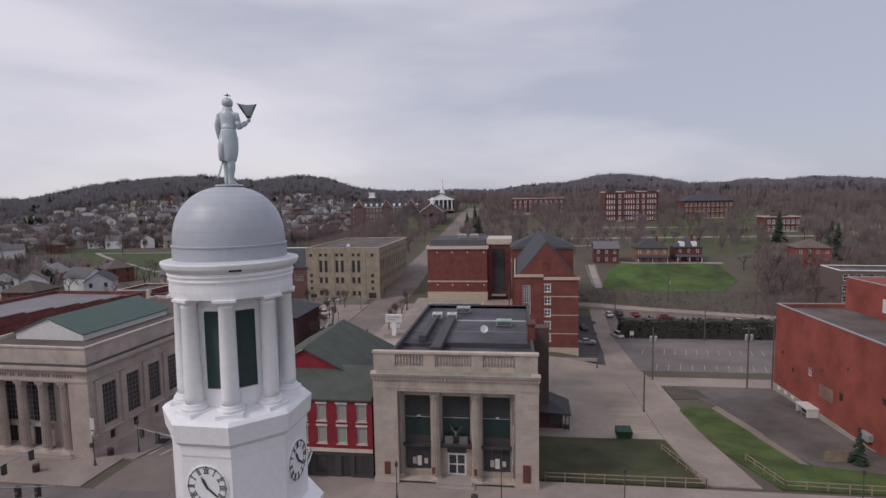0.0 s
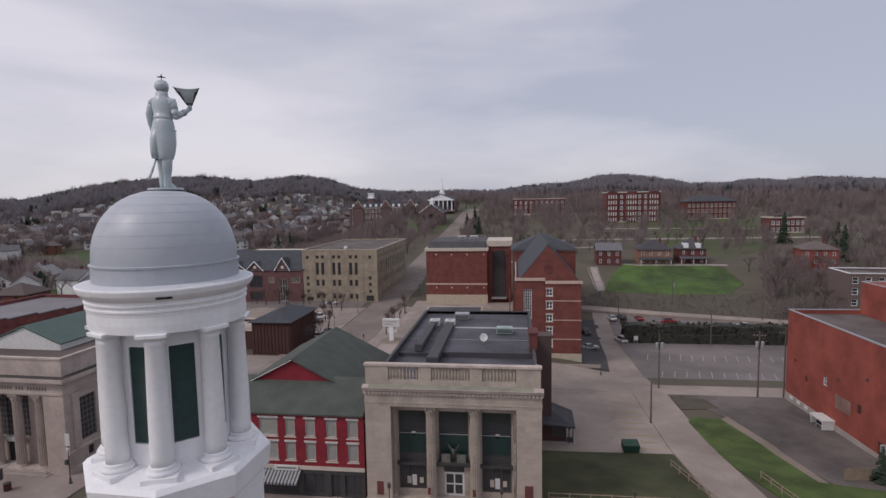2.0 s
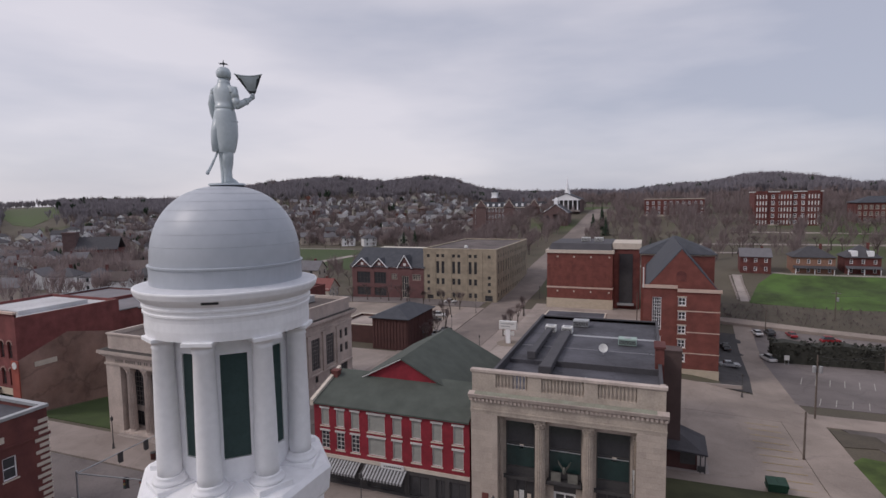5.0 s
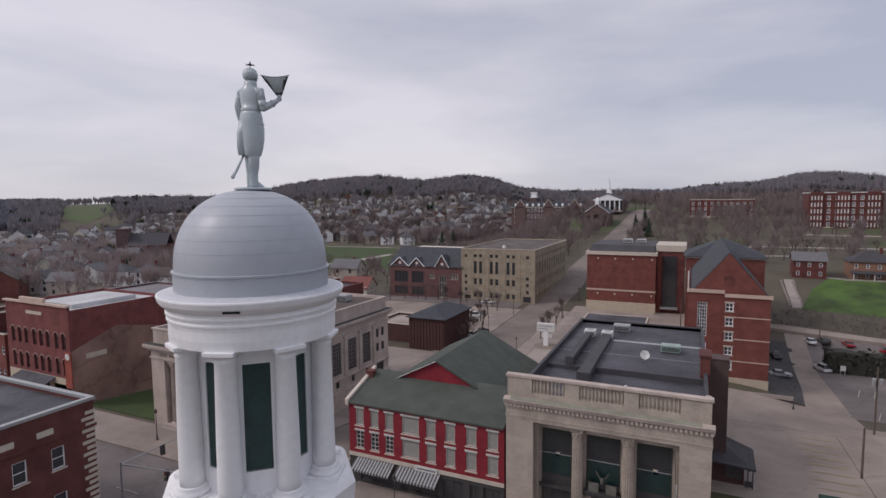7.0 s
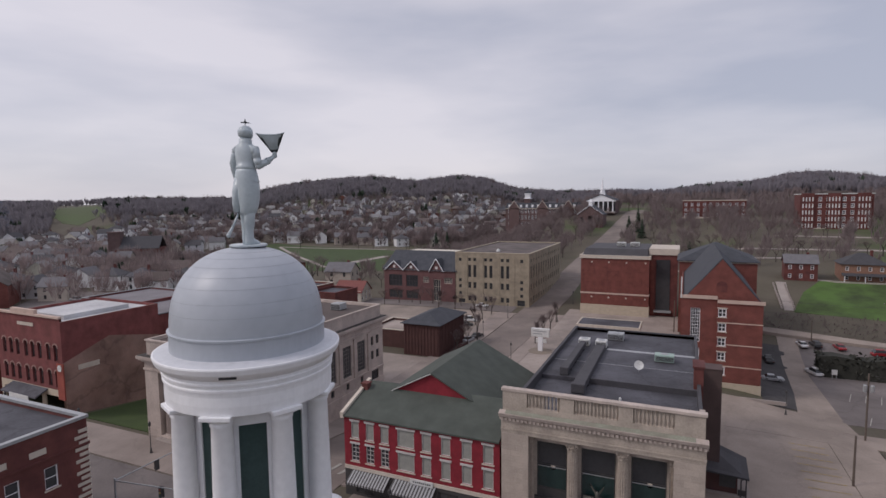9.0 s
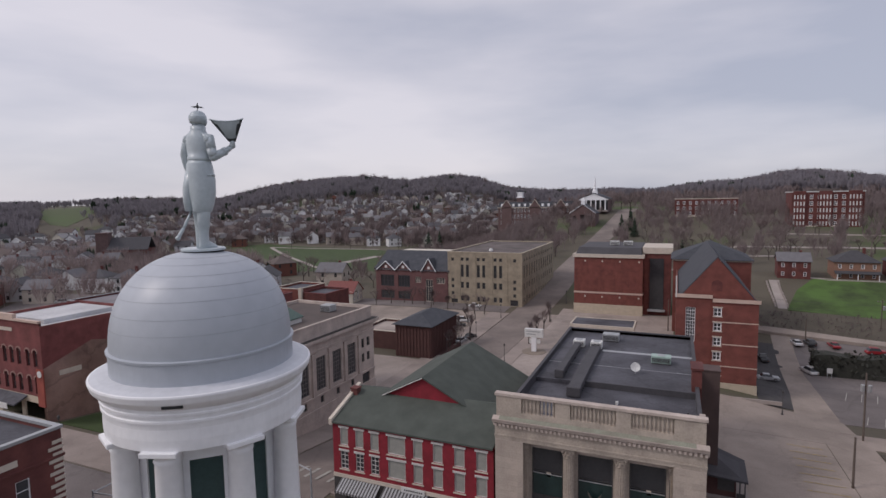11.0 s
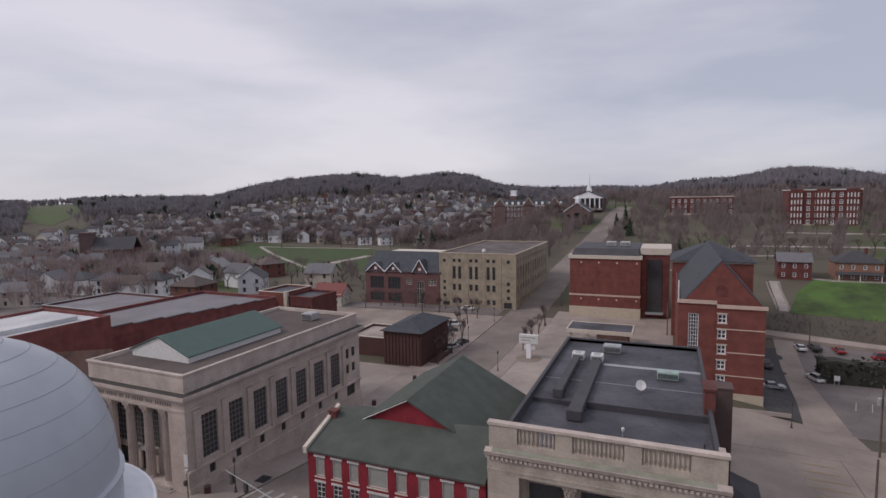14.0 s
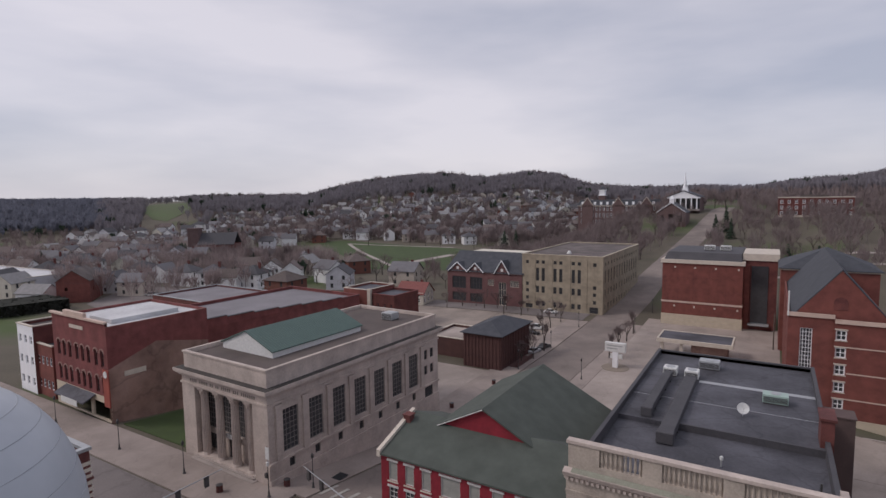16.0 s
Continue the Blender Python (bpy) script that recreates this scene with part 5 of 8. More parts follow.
side_h, small_h = [], []
for i in range(7):
    u = 2.5 + i * 4.72
    side_h.append((u, u + 2.7, 3.75, 9.75))
    small_h.append((u + 0.9, u + 1.9, 1.3, 2.6))
end_h = [(35.4, 36.5, 7.9, 9.7), (37.4, 38.5, 7.9, 9.7), (35.4, 36.5, 5.0, 6.7), (37.4, 38.5, 5.0, 6.7), (35.6, 38.2, -1.2, 2.6)]
f = B()
wall_face(f, (LBW, 0), (LBW, LBD), -4.5, 12.4, side_h + small_h + end_h, 0.4)
part("side_wall", f, LIME2, lb)
for h in side_h:
    window(lb, (LBW, 0), (LBW, LBD), h, 4, 8, BRZ, GLASS, 0.2, 0.06)
for h in small_h:
    window(lb, (LBW, 0), (LBW, LBD), h, 2, 1, DARK, GLASS, 0.2, 0.06, name="basement_window")
for h in end_h:
    window(lb, (LBW, 0), (LBW, LBD), h, 2, 2, DARK, GLASS, 0.2, 0.06)
for p, q in (((LBW, LBD), (0, LBD)), ((0, LBD), (0, 0))):
    f = B()
    wall_face(f, p, q, -4.5, 12.4, [], 0.4)
    part("side_wall", f, LIME2, lb)
for i in range(8):
    u = 1.15 + i * 4.72
    part("pilaster", box(box(B(), LBW, LBW + 0.28, u, u + 0.95, 3.1, 10.5), LBW, LBW + 0.36, u - 0.1, u + 1.05, 10.3, 10.75), LIME2, lb)
part("plinth_course", box(box(B(), LBW, LBW + 0.3, 0, LBD, 2.8, 3.1), LBW, LBW + 0.22, 0, LBD, -3.5, 0.7), LIME2, lb)
bar_me = mesh_of(box(B(), 0, 0.26, -0.03, 0.01, 11.45, 11.9), LIMED, "lettering_bar")
for k in range(34):
    if k not in (4, 10, 13, 16, 22, 26):
        part("lettering_bar", bar_me, None, lb).matrix_basis = pose(2.2 + k * 0.44, 0, 0)
part("architrave", ring(B(), 0, LBW, 0, LBD, 10.9, 11.2, 0.16, 0.1), LIME2, lb)
part("frieze_rule", ring(B(), 0, LBW, 0, LBD, 12.2, 12.5, 0.30, 0.1), LIME2, lb)
part("cornice", ring(B(), 0, LBW, 0, LBD, 12.5, 12.75, 0.62, 0.1), LIME2, lb)
part("cornice_top", ring(B(), 0, LBW, 0, LBD, 12.75, 13.25, 0.85, 0.1), LIME2, lb)
part("cornice_ledge", ring(B(), 0, LBW, 0, LBD, 13.25, 13.30, 0.72, 0.28), SOOT_SHADE, lb, "soot-blackened cornice ledge")
# dark ring paints the cornice's shadow, with its soot, on to the frieze
part("frieze_shadow_line", ring(B(), 0, LBW, 0, LBD, 12.38, 12.5, 0.34, 0.1), SOOT_SHADE, lb)
att = B()
for a, b in (((0.3, 0.3), (LBW - 0.3, 0.3)), ((LBW - 0.3, 0.3), (LBW - 0.3, LBD - 0.3)), ((LBW - 0.3, LBD - 0.3), (0.3, LBD - 0.3)), ((0.3, LBD - 0.3), (0.3, 0.3))):
    wall_face(att, a, b, 13.2, 15.55, [], 0.5)
part("attic_wall", att, LIME2, lb)
part("attic_coping", ring(B(), 0.3, LBW - 0.3, 0.3, LBD - 0.3, 15.55, 15.78, 0.16, 0.36), LIME2, lb)
part("roof", box(B(), 0.7, LBW - 0.7, 0.7, LBD - 0.7, 13.0, 15.2), mat("brown_gravel", (0.120, 0.096, 0.088), (0.085, 0.068, 0.063), 0.9, 0.3, 9), lb, "brown gravel roof")
SX0, SX1, SY0, SY1 = 2.4, 14.0, 5.6, 24.4
part("skylight_wall", box(B(), SX0, SX1, SY0, SY1, 15.2, 16.1), UNITW, lb)
gable_wall(lb, SX0, SX1, SY0, 16.1, 2.3, UNITW, 0.3, "skylight_gable")
gable_wall(lb, SX0, SX1, SY1 - 0.3, 16.1, 2.3, UNITW, 0.3, "skylight_gable")
gable_slabs(lb, SX0, SX1, SY0, SY1, 16.15, 2.3, COPPER, "y", 0.25, 0.16, "skylight_roof")
rib = B()
xm, kk = (SX0 + SX1) / 2, 2.3 / ((SX1 - SX0) / 2)
for i in range(40):
    y = SY0 - 0.2 + i * (SY1 - SY0 + 0.4) / 39
    for s in (-1, 1):
        xe = xm + s * ((SX1 - SX0) / 2 + 0.3)
        tube(rib, (xe, y, 16.15 - 0.3 * kk + 0.17), (xm, y, 16.15 + 2.3 + 0.17), 0.05, 0.05, 4)
part("standing_seam", rib, mat("weathered_copper_rib", (0.14, 0.20, 0.18), (0.10, 0.15, 0.135), 0.6, 2), lb)
roof_unit(-60.6 + 14.0, 2.9 + 33.5, 15.2, 2.4, 2.2, 1.4, GALV, "grey rooftop air conditioner on the stone bank", -2)

# ---- brick corner building with pale quoins ----
bq = thing("brick_building", -38.3, -20.6, 0, 0, "dark red brick corner building with pale banded quoins", "building")
bx0, by0 = -22.0, -26.0
f = B()
bu = [(2.1 + i * 3.4, 3.35 + i * 3.4, z, z + 2.2) for i in range(6) for z in (4.9, 9.6)]
wall_face(f, (0, 0), (bx0, 0), 0, 15.4, [], 0.3)
part("wall", f, BRICKD, bq)
f = B()
wall_face(f, (0, by0), (0, 0), 0, 15.4, [(h[0] + 2.6, h[1] + 2.6, h[2], h[3]) for h in bu], 0.3)
part("side_wall", f, BRICKD, bq)
for h in bu:
    window(bq, (0, by0), (0, 0), (h[0] + 2.6, h[1] + 2.6, h[2], h[3]), 1, 2, WHITE, GLASS, 0.12, 0.07, sill=TRIM)
part("roof", box(B(), bx0, -0.3, by0, -0.3, 14.2, 15.0), TAR, bq)
part("coping", ring(B(), bx0, 0, by0, 0, 15.4, 15.7, 0.15, 0.4), GALV, bq, "pale metal coping")
part("belt_course", ring(B(), bx0, 0, by0, 0, 12.6, 12.85, 0.15), BRICKD, bq)
for k in range(22):
    z = 1.0 + k * 0.62
    part("quoin", box(B(), -0.9 if k % 2 else -1.3, 0.06, -0.9 if k % 2 else -1.3, 0.06, z, z + 0.34), TRIM, bq)
for k in range(6):
    part("panel", box(B(), 0.02, 0.06, -22.5 + k * 3.4, -21.0 + k * 3.4, 13.3, 13.9), TRIM, bq)
roof_unit(-48, -26.5, 15.0, 2.6, 1.7, 1.3, UNITW, "white rooftop air conditioner")
roof_unit(-51.5, -25.5, 15.0, 1.8, 1.5, 1.2, GALV, "grey rooftop air conditioner")
roof_unit(-53, -29, 15.0, 1.8, 1.5, 1.2, GALV, "grey rooftop air conditioner")

# ---- tall red brick shop with arched windows ----
BRICKM = mat("crimson_brick", (0.215, 0.068, 0.064), (0.16, 0.050, 0.048), 0.85, 0.5, 14)
BLUEROOF = mat("blue_grey_roof_coating", (0.23, 0.215, 0.23), (0.16, 0.15, 0.16), 0.8, 0.12, 4)
weather(BRICKM, 0.0, 0.1, 0.74, 0.4)
SAL2 = mat("dull_pink_stone", (0.36, 0.22, 0.19), (0.27, 0.16, 0.14), 0.8, 1)
ar = thing("brick_shop", -101.5, 3.4, 0, -1.5, "tall dark red brick shop with rows of arched windows", "shop building")
AH, AW, AD = 17.6, 20.0, 19.0
f = B()
ah = [(1.6 + i * 2.15 + (0.5 if i > 2 else 0) + (0.5 if i > 5 else 0), 2.75 + i * 2.15 + (0.5 if i > 2 else 0) + (0.5 if i > 5 else 0), z, z + 2.9) for i in range(8) for z in (4.9, 9.6)]
wall_face(f, (0, 0), (AW, 0), 4.4, AH, ah, 0.35)
part("front_wall", f, BRICKM, ar)
f = B()
wall_face(f, (0, 0), (AW, 0), 0, 4.4, [(1, 6, 0.4, 3.2), (7, 13, 0.4, 3.2), (14, 20, 0.4, 3.2)], 0.3)
part("shopfront", f, CREAM, ar, "cream painted shopfront")
for h in ah:
    window(ar, (0, 0), (AW, 0), h, 2, 2, BRICKD, GLASS, 0.2, 0.06)
    um = (h[0] + h[1]) / 2
    arch = B()
    for k in range(8):
        a0, a1 = math.pi * k / 8, math.pi * (k + 1) / 8
        v = [(um + r * math.cos(a), -0.12, h[3] - 0.45 + r * math.sin(a)) for r, a in ((0.62, a0), (0.85, a0), (0.85, a1), (0.62, a1))]
        vs = [arch.verts.new(p) for p in v] + [arch.verts.new((p[0], 0.02, p[2])) for p in v]
        for q in ((0, 1, 2, 3), (1, 0, 4, 5), (2, 1, 5, 6), (3, 2, 6, 7), (0, 3, 7, 4)):
            arch.faces.new([vs[i] for i in q])
    part("window_arch", arch, SAL2, ar)
for p, q in (((AW, 0), (AW, AD)), ((AW, AD), (0, AD)), ((0, AD), (0, 0))):
    f = B()
    wall_face(f, p, q, -3, AH - 0.8, [], 0.35)
    part("side_wall", f, BRICKW if p == (AW, 0) else BRICKM, ar, "patched worn brick side wall" if p == (AW, 0) else "")
uw = B()
prism_pts = [(0, 9.4), (AD * 0.45, 12.6), (AD, 10.4), (AD, AH - 0.82), (0, AH - 0.82)]
ua = [uw.verts.new((AW + 0.04, y, z)) for y, z in prism_pts]
ub = [uw.verts.new((AW, y, z)) for y, z in prism_pts]
uw.faces.new(ua), uw.faces.new(ub[::-1])
for i in range(5):
    uw.faces.new((ua[i], ub[i], ub[(i + 1) % 5], ua[(i + 1) % 5]))
part("upper_side_wall", uw, BRICKM, ar, "darker upper brick above an old roof line")
part("roof", box(B(), 0.3, AW - 0.3, 0.3, AD - 0.3, AH - 2, AH - 1.3), WHITEROOF, ar, "white roof membrane")
part("cornice", box(box(B(), -0.2, AW + 0.2, -0.35, 0.3, AH - 0.2, AH + 0.15), 5.5, 13, -0.3, 0.3, AH + 0.15, AH + 0.9), SALMON, ar)
part("sign_panel", box(B(), 7, 12, -0.08, 0, AH - 2.2, AH - 1.6), TRIM, ar)
part("hanging_sign", box(B(), AW - 1.0, AW + 0.9, -0.5, -0.3, 3.0, 9.5), BRICKO, ar, "tall dark red hanging sign with a clock disc")
part("sign_disc", lathe(B(), [(0.6, 0), (0.6, 0.08)], 20), UNITW, ar).matrix_basis = pose(AW - 0.05, -0.5, 8.7, 90, 0, 0)
part("wall_sign", box(B(), AW + 0.02, AW + 0.1, 2.6, 6.4, 7.6, 8.5), TRIM, ar, "pale painted wall sign")
part("skylight", box(B(), 8, 16, 3, 15.5, AH - 1.3, AH - 0.5), WHITEROOF, ar)
part("canopy", slab([(4, -2.2, 3.3), (15, -2.2, 3.3), (15, 0, 4.3), (4, 0, 4.3)], 0.25), TAR, ar, "dark pitched entrance canopy")
part("entrance_sign", box(B(), 7, 13, -2.3, -2.2, 2.3, 3.3), UNITW, ar, "white sign below the canopy")


def flat_block(name, x, y, z, w, d, h, wall_m, roof_m, label, rz=0, cols=0, floors=0, trim=None, category="building", right_cols=0, win=(1.1, 1.7), white=None):
    """A flat-roofed block: walls with window rows in front and at its right, parapet with coping, roof."""
    T = thing(name, x, y, z, rz, label, category)

    def grid(n, width):
        if not n:
            return []
        st = width / n
        fh = (h - 0.8) / max(floors, 1)
        return [(st * (i + 0.5) - win[0] / 2, st * (i + 0.5) + win[0] / 2, fh * k + fh * 0.32, fh * k + fh * 0.32 + min(win[1], fh * 0.6)) for i in range(n) for k in range(floors)]
    fr, rt = grid(cols, w), grid(right_cols, d)
    four_walls(T, 0, w, 0, d, -2.5, h, wall_m, fr, rt)
    if fr or rt:
        for hs, p, q in ((fr, (0, 0), (w, 0)), (rt, (w, 0), (w, d))):
            for hh in hs:
                window(T, p, q, hh, 1, 2, white or WHITE, GLASS, 0.12, 0.09)
    part("coping", ring(B(), 0, w, 0, d, h, h + 0.2, 0.12, 0.4), trim or TRIM, T)
    part("roof", box(B(), 0.3, w - 0.3, 0.3, d - 0.3, h - 1.2, h - 0.6), roof_m, T)
    return T


# ---- blocks behind and beside the stone bank ----
ws = flat_block("white_shop", -117.4, 3.6, 0, 7.4, 26, 13.5, WHITE, GRAVEL, "narrow three-storey shop with a white painted front", -1.5, 3, 3)
for o in [c for c in ws.children if c.name.startswith("wall")][1:]:
    o.data.materials[0] = BRICKD
flat_block("brick_shop", -110.5, 4, 0, 7, 18, 10.2, BRICK, TAR, "low red brick shop between taller ones", -1.5, 4, 2)
long_block = flat_block("brick_block", -112, 23.5, -2, 27.5, 47.5, 13.6, BRICKM, BLUEROOF, "long dark brick block with a grey flat roof and stepped parapet", -3, trim=BRICKM)
for k in range(7):
    # the party wall steps down towards the back, each step with a dark coping
    y0, top = k * 6.78, 15.6 - 0.33 * k
    part("parapet_step", box(B(), 27.0, 27.6, y0, y0 + 6.77, 13.5, top), BRICKM, long_block)
    part("step_coping", box(B(), 26.9, 27.7, y0, y0 + 6.77, top, top + 0.12), TARB, long_block)
part("roof_patch", box(B(), 12, 27.0, 1, 9, 13.0, 13.35), WHITEROOF, long_block, "white membrane patch")
flat_block("brick_block", -126, 78, -3, 24, 14, 9.5, BRICKD, WHITEROOF, "dark brick block with a white roof edge", -1.5, 6, 2)
flat_block("brick_house", -107.8, 92, -3.4, 10.5, 14, 11.6, BRICK, TAR, "small red brick block behind the stone bank", -1.5)
flat_block("brick_block", -97.0, 91.6, -3.4, 10.6, 13, 10.6, BRICKD, TAR, "dark brick block with a row of small windows", -1.5, 4, 2, BRICKM, win=(0.8, 1.4), white=BRICKM)
pier = thing("brick_chimney", -96.9, 91.2, -3.4, -1.5, "pale rendered chimney between two brick blocks", "chimney")
part("stack", box(B(), 0, 1.3, -0.3, 0.6, -0.5, 12.2), TRIM, pier)
flat_block("warehouse", -175, 66, -3, 44, 26, 7.5, BRICKD, BLUEROOF, "low dark warehouse with a grey flat roof", -2, trim=GALV)
bbk = thing("brick_block", -233.7, 60.4, -3.2, 50.5, "plain dark red brick block with a grey gable roof", "building")
four_walls(bbk, 0, 11.8, 0, 20, -2, 8.8, BRICK, [(3, 4.0, 5, 6.4)], [(5, 6.2, 4, 5.6), (14, 15.2, 4, 5.6)])
gable_slabs(bbk, 0, 11.8, 0, 20, 8.8, 4.4, GRAVEL, "y", 0.3, 0.25)
gable_wall(bbk, 0, 11.8, 0, 8.8, 4.4, BRICK)
flat_block("long_shed", -340, 58, -3, 74, 20, 8, HOUSEW[1], WHITEROOF, "long low grey building with a pale roof", 3)

# ---- brown timber-clad building ----
UMBER = mat("umber_panels", (0.105, 0.050, 0.045), (0.07, 0.035, 0.033), 0.85, 0.5, 10)
BRICKL = mat("brown_brick", (0.165, 0.082, 0.080), (0.115, 0.058, 0.057), 0.85, 0.5, 14)
sh = thing("brown_building", -49.3, 69.2, -3.4, 0, "dark red-brown panelled building with a blue-grey hip roof", "building")
SHW, SHD, SHH = 10.1, 17.5, 8.7
for p, q, n in (((0, 0), (SHW, 0), 11), ((SHW, 0), (SHW, SHD), 18), ((SHW, SHD), (0, SHD), 11), ((0, SHD), (0, 0), 18)):
    f = B()
    wall_face(f, p, q, -0.5, SHH, [], 0.3)
    part("wall", f, UMBER, sh)
    a, b = Vector(p), Vector(q)
    d = (b - a).normalized()
    nrm = Vector((d.y, -d.x))
    for i in range(n):
        c = a + (b - a) * (i + 0.5) / n + nrm * 0.05
        pb = part("panel_rib", box(B(), -0.12, 0.12, -0.1, 0.1, 0.2, SHH - 0.3), UMBER, sh)
        pb.matrix_basis = pose(c.x, c.y, 0, 0, 0, math.degrees(math.atan2(d.y, d.x)))
hip_roof(sh, 0, SHW, 0, SHD, SHH, 2.2, SLATE, 0.7)
part("entry_ramp", box(box(B(), SHW, SHW + 2.5, 4, 14, -0.4, 0.5), SHW + 2.3, SHW + 2.5, 4, 14, 0.5, 1.4), UMBER, sh)
flat_block("annexe", -63, 74, -3.3, 13, 14, 5.0, UMBER, PLAZA, "low annexe with a pale flat roof")

# ---- buff brick building ----
yl = thing("apartment_building", -62.3, 136, -2.2, 0, "four-storey buff brick building with tall paired windows", "apartment building")
YW, YD, YH = 28.9, 54, 19.5
yh = []
for u in (5.3, 7.4, 11.7, 13.8, 18.2, 20.3):
    yh += [(u, u + 1.15, 16.3, 17.5), (u, u + 1.15, 10.2, 14.8), (u, u + 1.15, 6.0, 8.3), (u, u + 1.15, 1.2, 3.0)]
for u in (1.5, 25.6):
    yh += [(u, u + 1.1, 16.2, 17.4), (u, u + 1.1, 8.4, 9.6), (u, u + 1.1, 6.0, 7.2), (u, u + 1.1, 3.4, 4.6)]
yh += [(24.5, 27.4, 0.3, 2.4), (1.4, 4.0, 0.3, 1.8)]
yr = [(2.5 + i * 3.9, 3.7 + i * 3.9, z0, z1) for i in range(13) for z0, z1 in ((16.3, 17.5), (10.2, 14.8), (6.0, 8.3), (1.4, 3.2))]
four_walls(yl, 0, YW, 0, YD, -3, YH, YELLOW, yh, yr)
for h in yh:
    window(yl, (0, 0), (YW, 0), h, 1, 2, DARK, GLASS, 0.15, 0.08)
for h in yr:
    window(yl, (YW, 0), (YW, YD), h, 1, 2, DARK, GLASS, 0.15, 0.08)
part("roof", box(B(), 0.3, YW - 0.3, 0.3, YD - 0.3, YH - 1, YH - 0.3), GRAVEL, yl)
part("coping", ring(B(), 0, YW, 0, YD, YH, YH + 0.2, 0.12, 0.4), CREAM, yl)
part("roof_dome", lathe(B(), [(0.8, YH - 0.3), (0.8, YH), (0.5, YH + 0.6), (0.1, YH + 0.8)], 16, 14, 10), UNITW, yl, "white roof vent dome")
for u in (4.6, 10.9, 17.4, 23.2):
    part("pilaster", box(B(), u, u + 0.4, -0.12, 0, 0, YH - 1.2), YELLOW, yl)

# ---- library with three gables ----
li = thing("library", -93.6, 136, -2.6, 0, "dark brick library with steep white-edged gables", "library")
LW, LD, LH = 31.5, 22, 12.6
lh = [(2.2, 8.2, 0.8, 4.0), (10, 15.2, 0.8, 4.0), (2.2, 8.2, 5.6, 10.2), (10, 15.2, 5.6, 10.2), (17.5, 20.0, 7.5, 9.8), (26.5, 30, 7.5, 9.8), (22, 25, 0.4, 9.0)]
four_walls(li, 0, LW, 0, LD, -3, LH, BRICKL, lh)
for h in lh[:4]:
    window(li, (0, 0), (LW, 0), h, 4, 2, DARK, GLASS, 0.2, 0.12)
for h in lh[4:]:
    window(li, (0, 0), (LW, 0), h, 3, 3, TRIM, GLASS, 0.2, 0.12)
gable_slabs(li, 0, LW, 0, LD, LH, 6.2, SLATE, "x", 0.5, 0.25)
gable_wall(li, 0, LD, 0, LH, 6.2, BRICKL, 0.3, "gable_wall", "x")
gable_wall(li, 0, LD, LW - 0.3, LH, 6.2, BRICKL, 0.3, "gable_wall", "x")
for xa, xb, hh in ((1.0, 8.6, 3.0), (9.2, 15.6, 3.0), (20.7, 26.2, 4.4)):
    T2 = gable_wall(li, xa, xb, -0.3, LH - 0.3, hh, BRICKL, 4.0, "dormer")
    for s, x in ((-1, xa), (1, xb)):
        rd = slab([(x + s * 0.3, -0.6, LH - 0.5), (x + s * 0.3, 5, LH - 0.5), ((xa + xb) / 2, 5, LH + hh), ((xa + xb) / 2, -0.6, LH + hh)] if s < 0 else [((xa + xb) / 2, -0.6, LH + hh), ((xa + xb) / 2, 5, LH + hh), (x + 0.3, 5, LH - 0.5), (x + 0.3, -0.6, LH - 0.5)], 0.45)
        part("dormer_roof", rd, SLATE, li)
        part("dormer_verge", tube(B(), (x + s * 0.35, -0.68, LH - 0.45), ((xa + xb) / 2, -0.68, LH + hh + 0.1), 0.17, 0.17), WHITE, li, "white bargeboard")
    part("oculus", box(B(), (xa + xb) / 2 - 0.5, (xa + xb) / 2 + 0.5, -0.36, -0.3, LH + 0.4, LH + 1.4), UNITW, li)
part("eave_band", box(B(), 0, LW, -0.15, 0, LH - 0.4, LH - 0.1), WHITE, li)
part("flat_wing", box(B(), -3, LW, LD, LD + 14, -2, 17.2), HOUSEW[4], li, "pale flat-roofed rear wing")

# ---- modern brick hall ----
ha = thing("brick_hall", -14.6, 134, -3.5, 0, "modern red brick hall with pale stone bands, dark mansard", "hall")
HW, HDp, HH = 22, 26, 20.6
four_walls(ha, 0, HW, 0, HDp, -2, HH, BRICK)
part("stone_base", ring(B(), 0, HW, 0, HDp, -1.5, 4.6, 0.12), CREAM, ha, "cream stone base courses")
part("belt_course", ring(B(), 0, HW, 0, HDp, 8.2, 8.75, 0.14), SALMON, ha)
part("stone_cornice", ring(B(), 0, HW, 0, HDp, HH - 0.2, HH + 0.9, 0.45, 0.3), TRIM, ha, "broad pale stone cornice")
ms = B()
lo4 = [(0.3, 0.3), (HW - 0.3, 0.3), (HW - 0.3, HDp), (0.3, HDp)]
hi4 = [(1.2, 2.6), (HW - 0.6, 2.6), (HW - 0.6, HDp), (1.2, HDp)]
va, vb = [ms.verts.new((x, y, HH + 0.6)) for x, y in lo4], [ms.verts.new((x, y, HH + 3.0)) for x, y in hi4]
ms.faces.new(va[::-1]), ms.faces.new(vb)
for i in range(4):
    ms.faces.new((va[i], va[(i + 1) % 4], vb[(i + 1) % 4], vb[i]))
part("mansard", ms, TARB, ha, "dark mansard roof")
part("entrance_tower", box(B(), HW, HW + 8.5, 3.0, 20, -2, HH + 1.2), BRICKD, ha, "dark brick entrance tower")
part("tower_cap", box(B(), HW - 0.3, HW + 8.9, 2.6, 20.3, HH + 1.2, HH + 3.2), TRIM, ha)
part("tower_glass", box(B(), HW + 2.0, HW + 6.3, 2.85, 3.02, 2.5, HH - 0.4), GLASS, ha, "tall dark glazed slot")
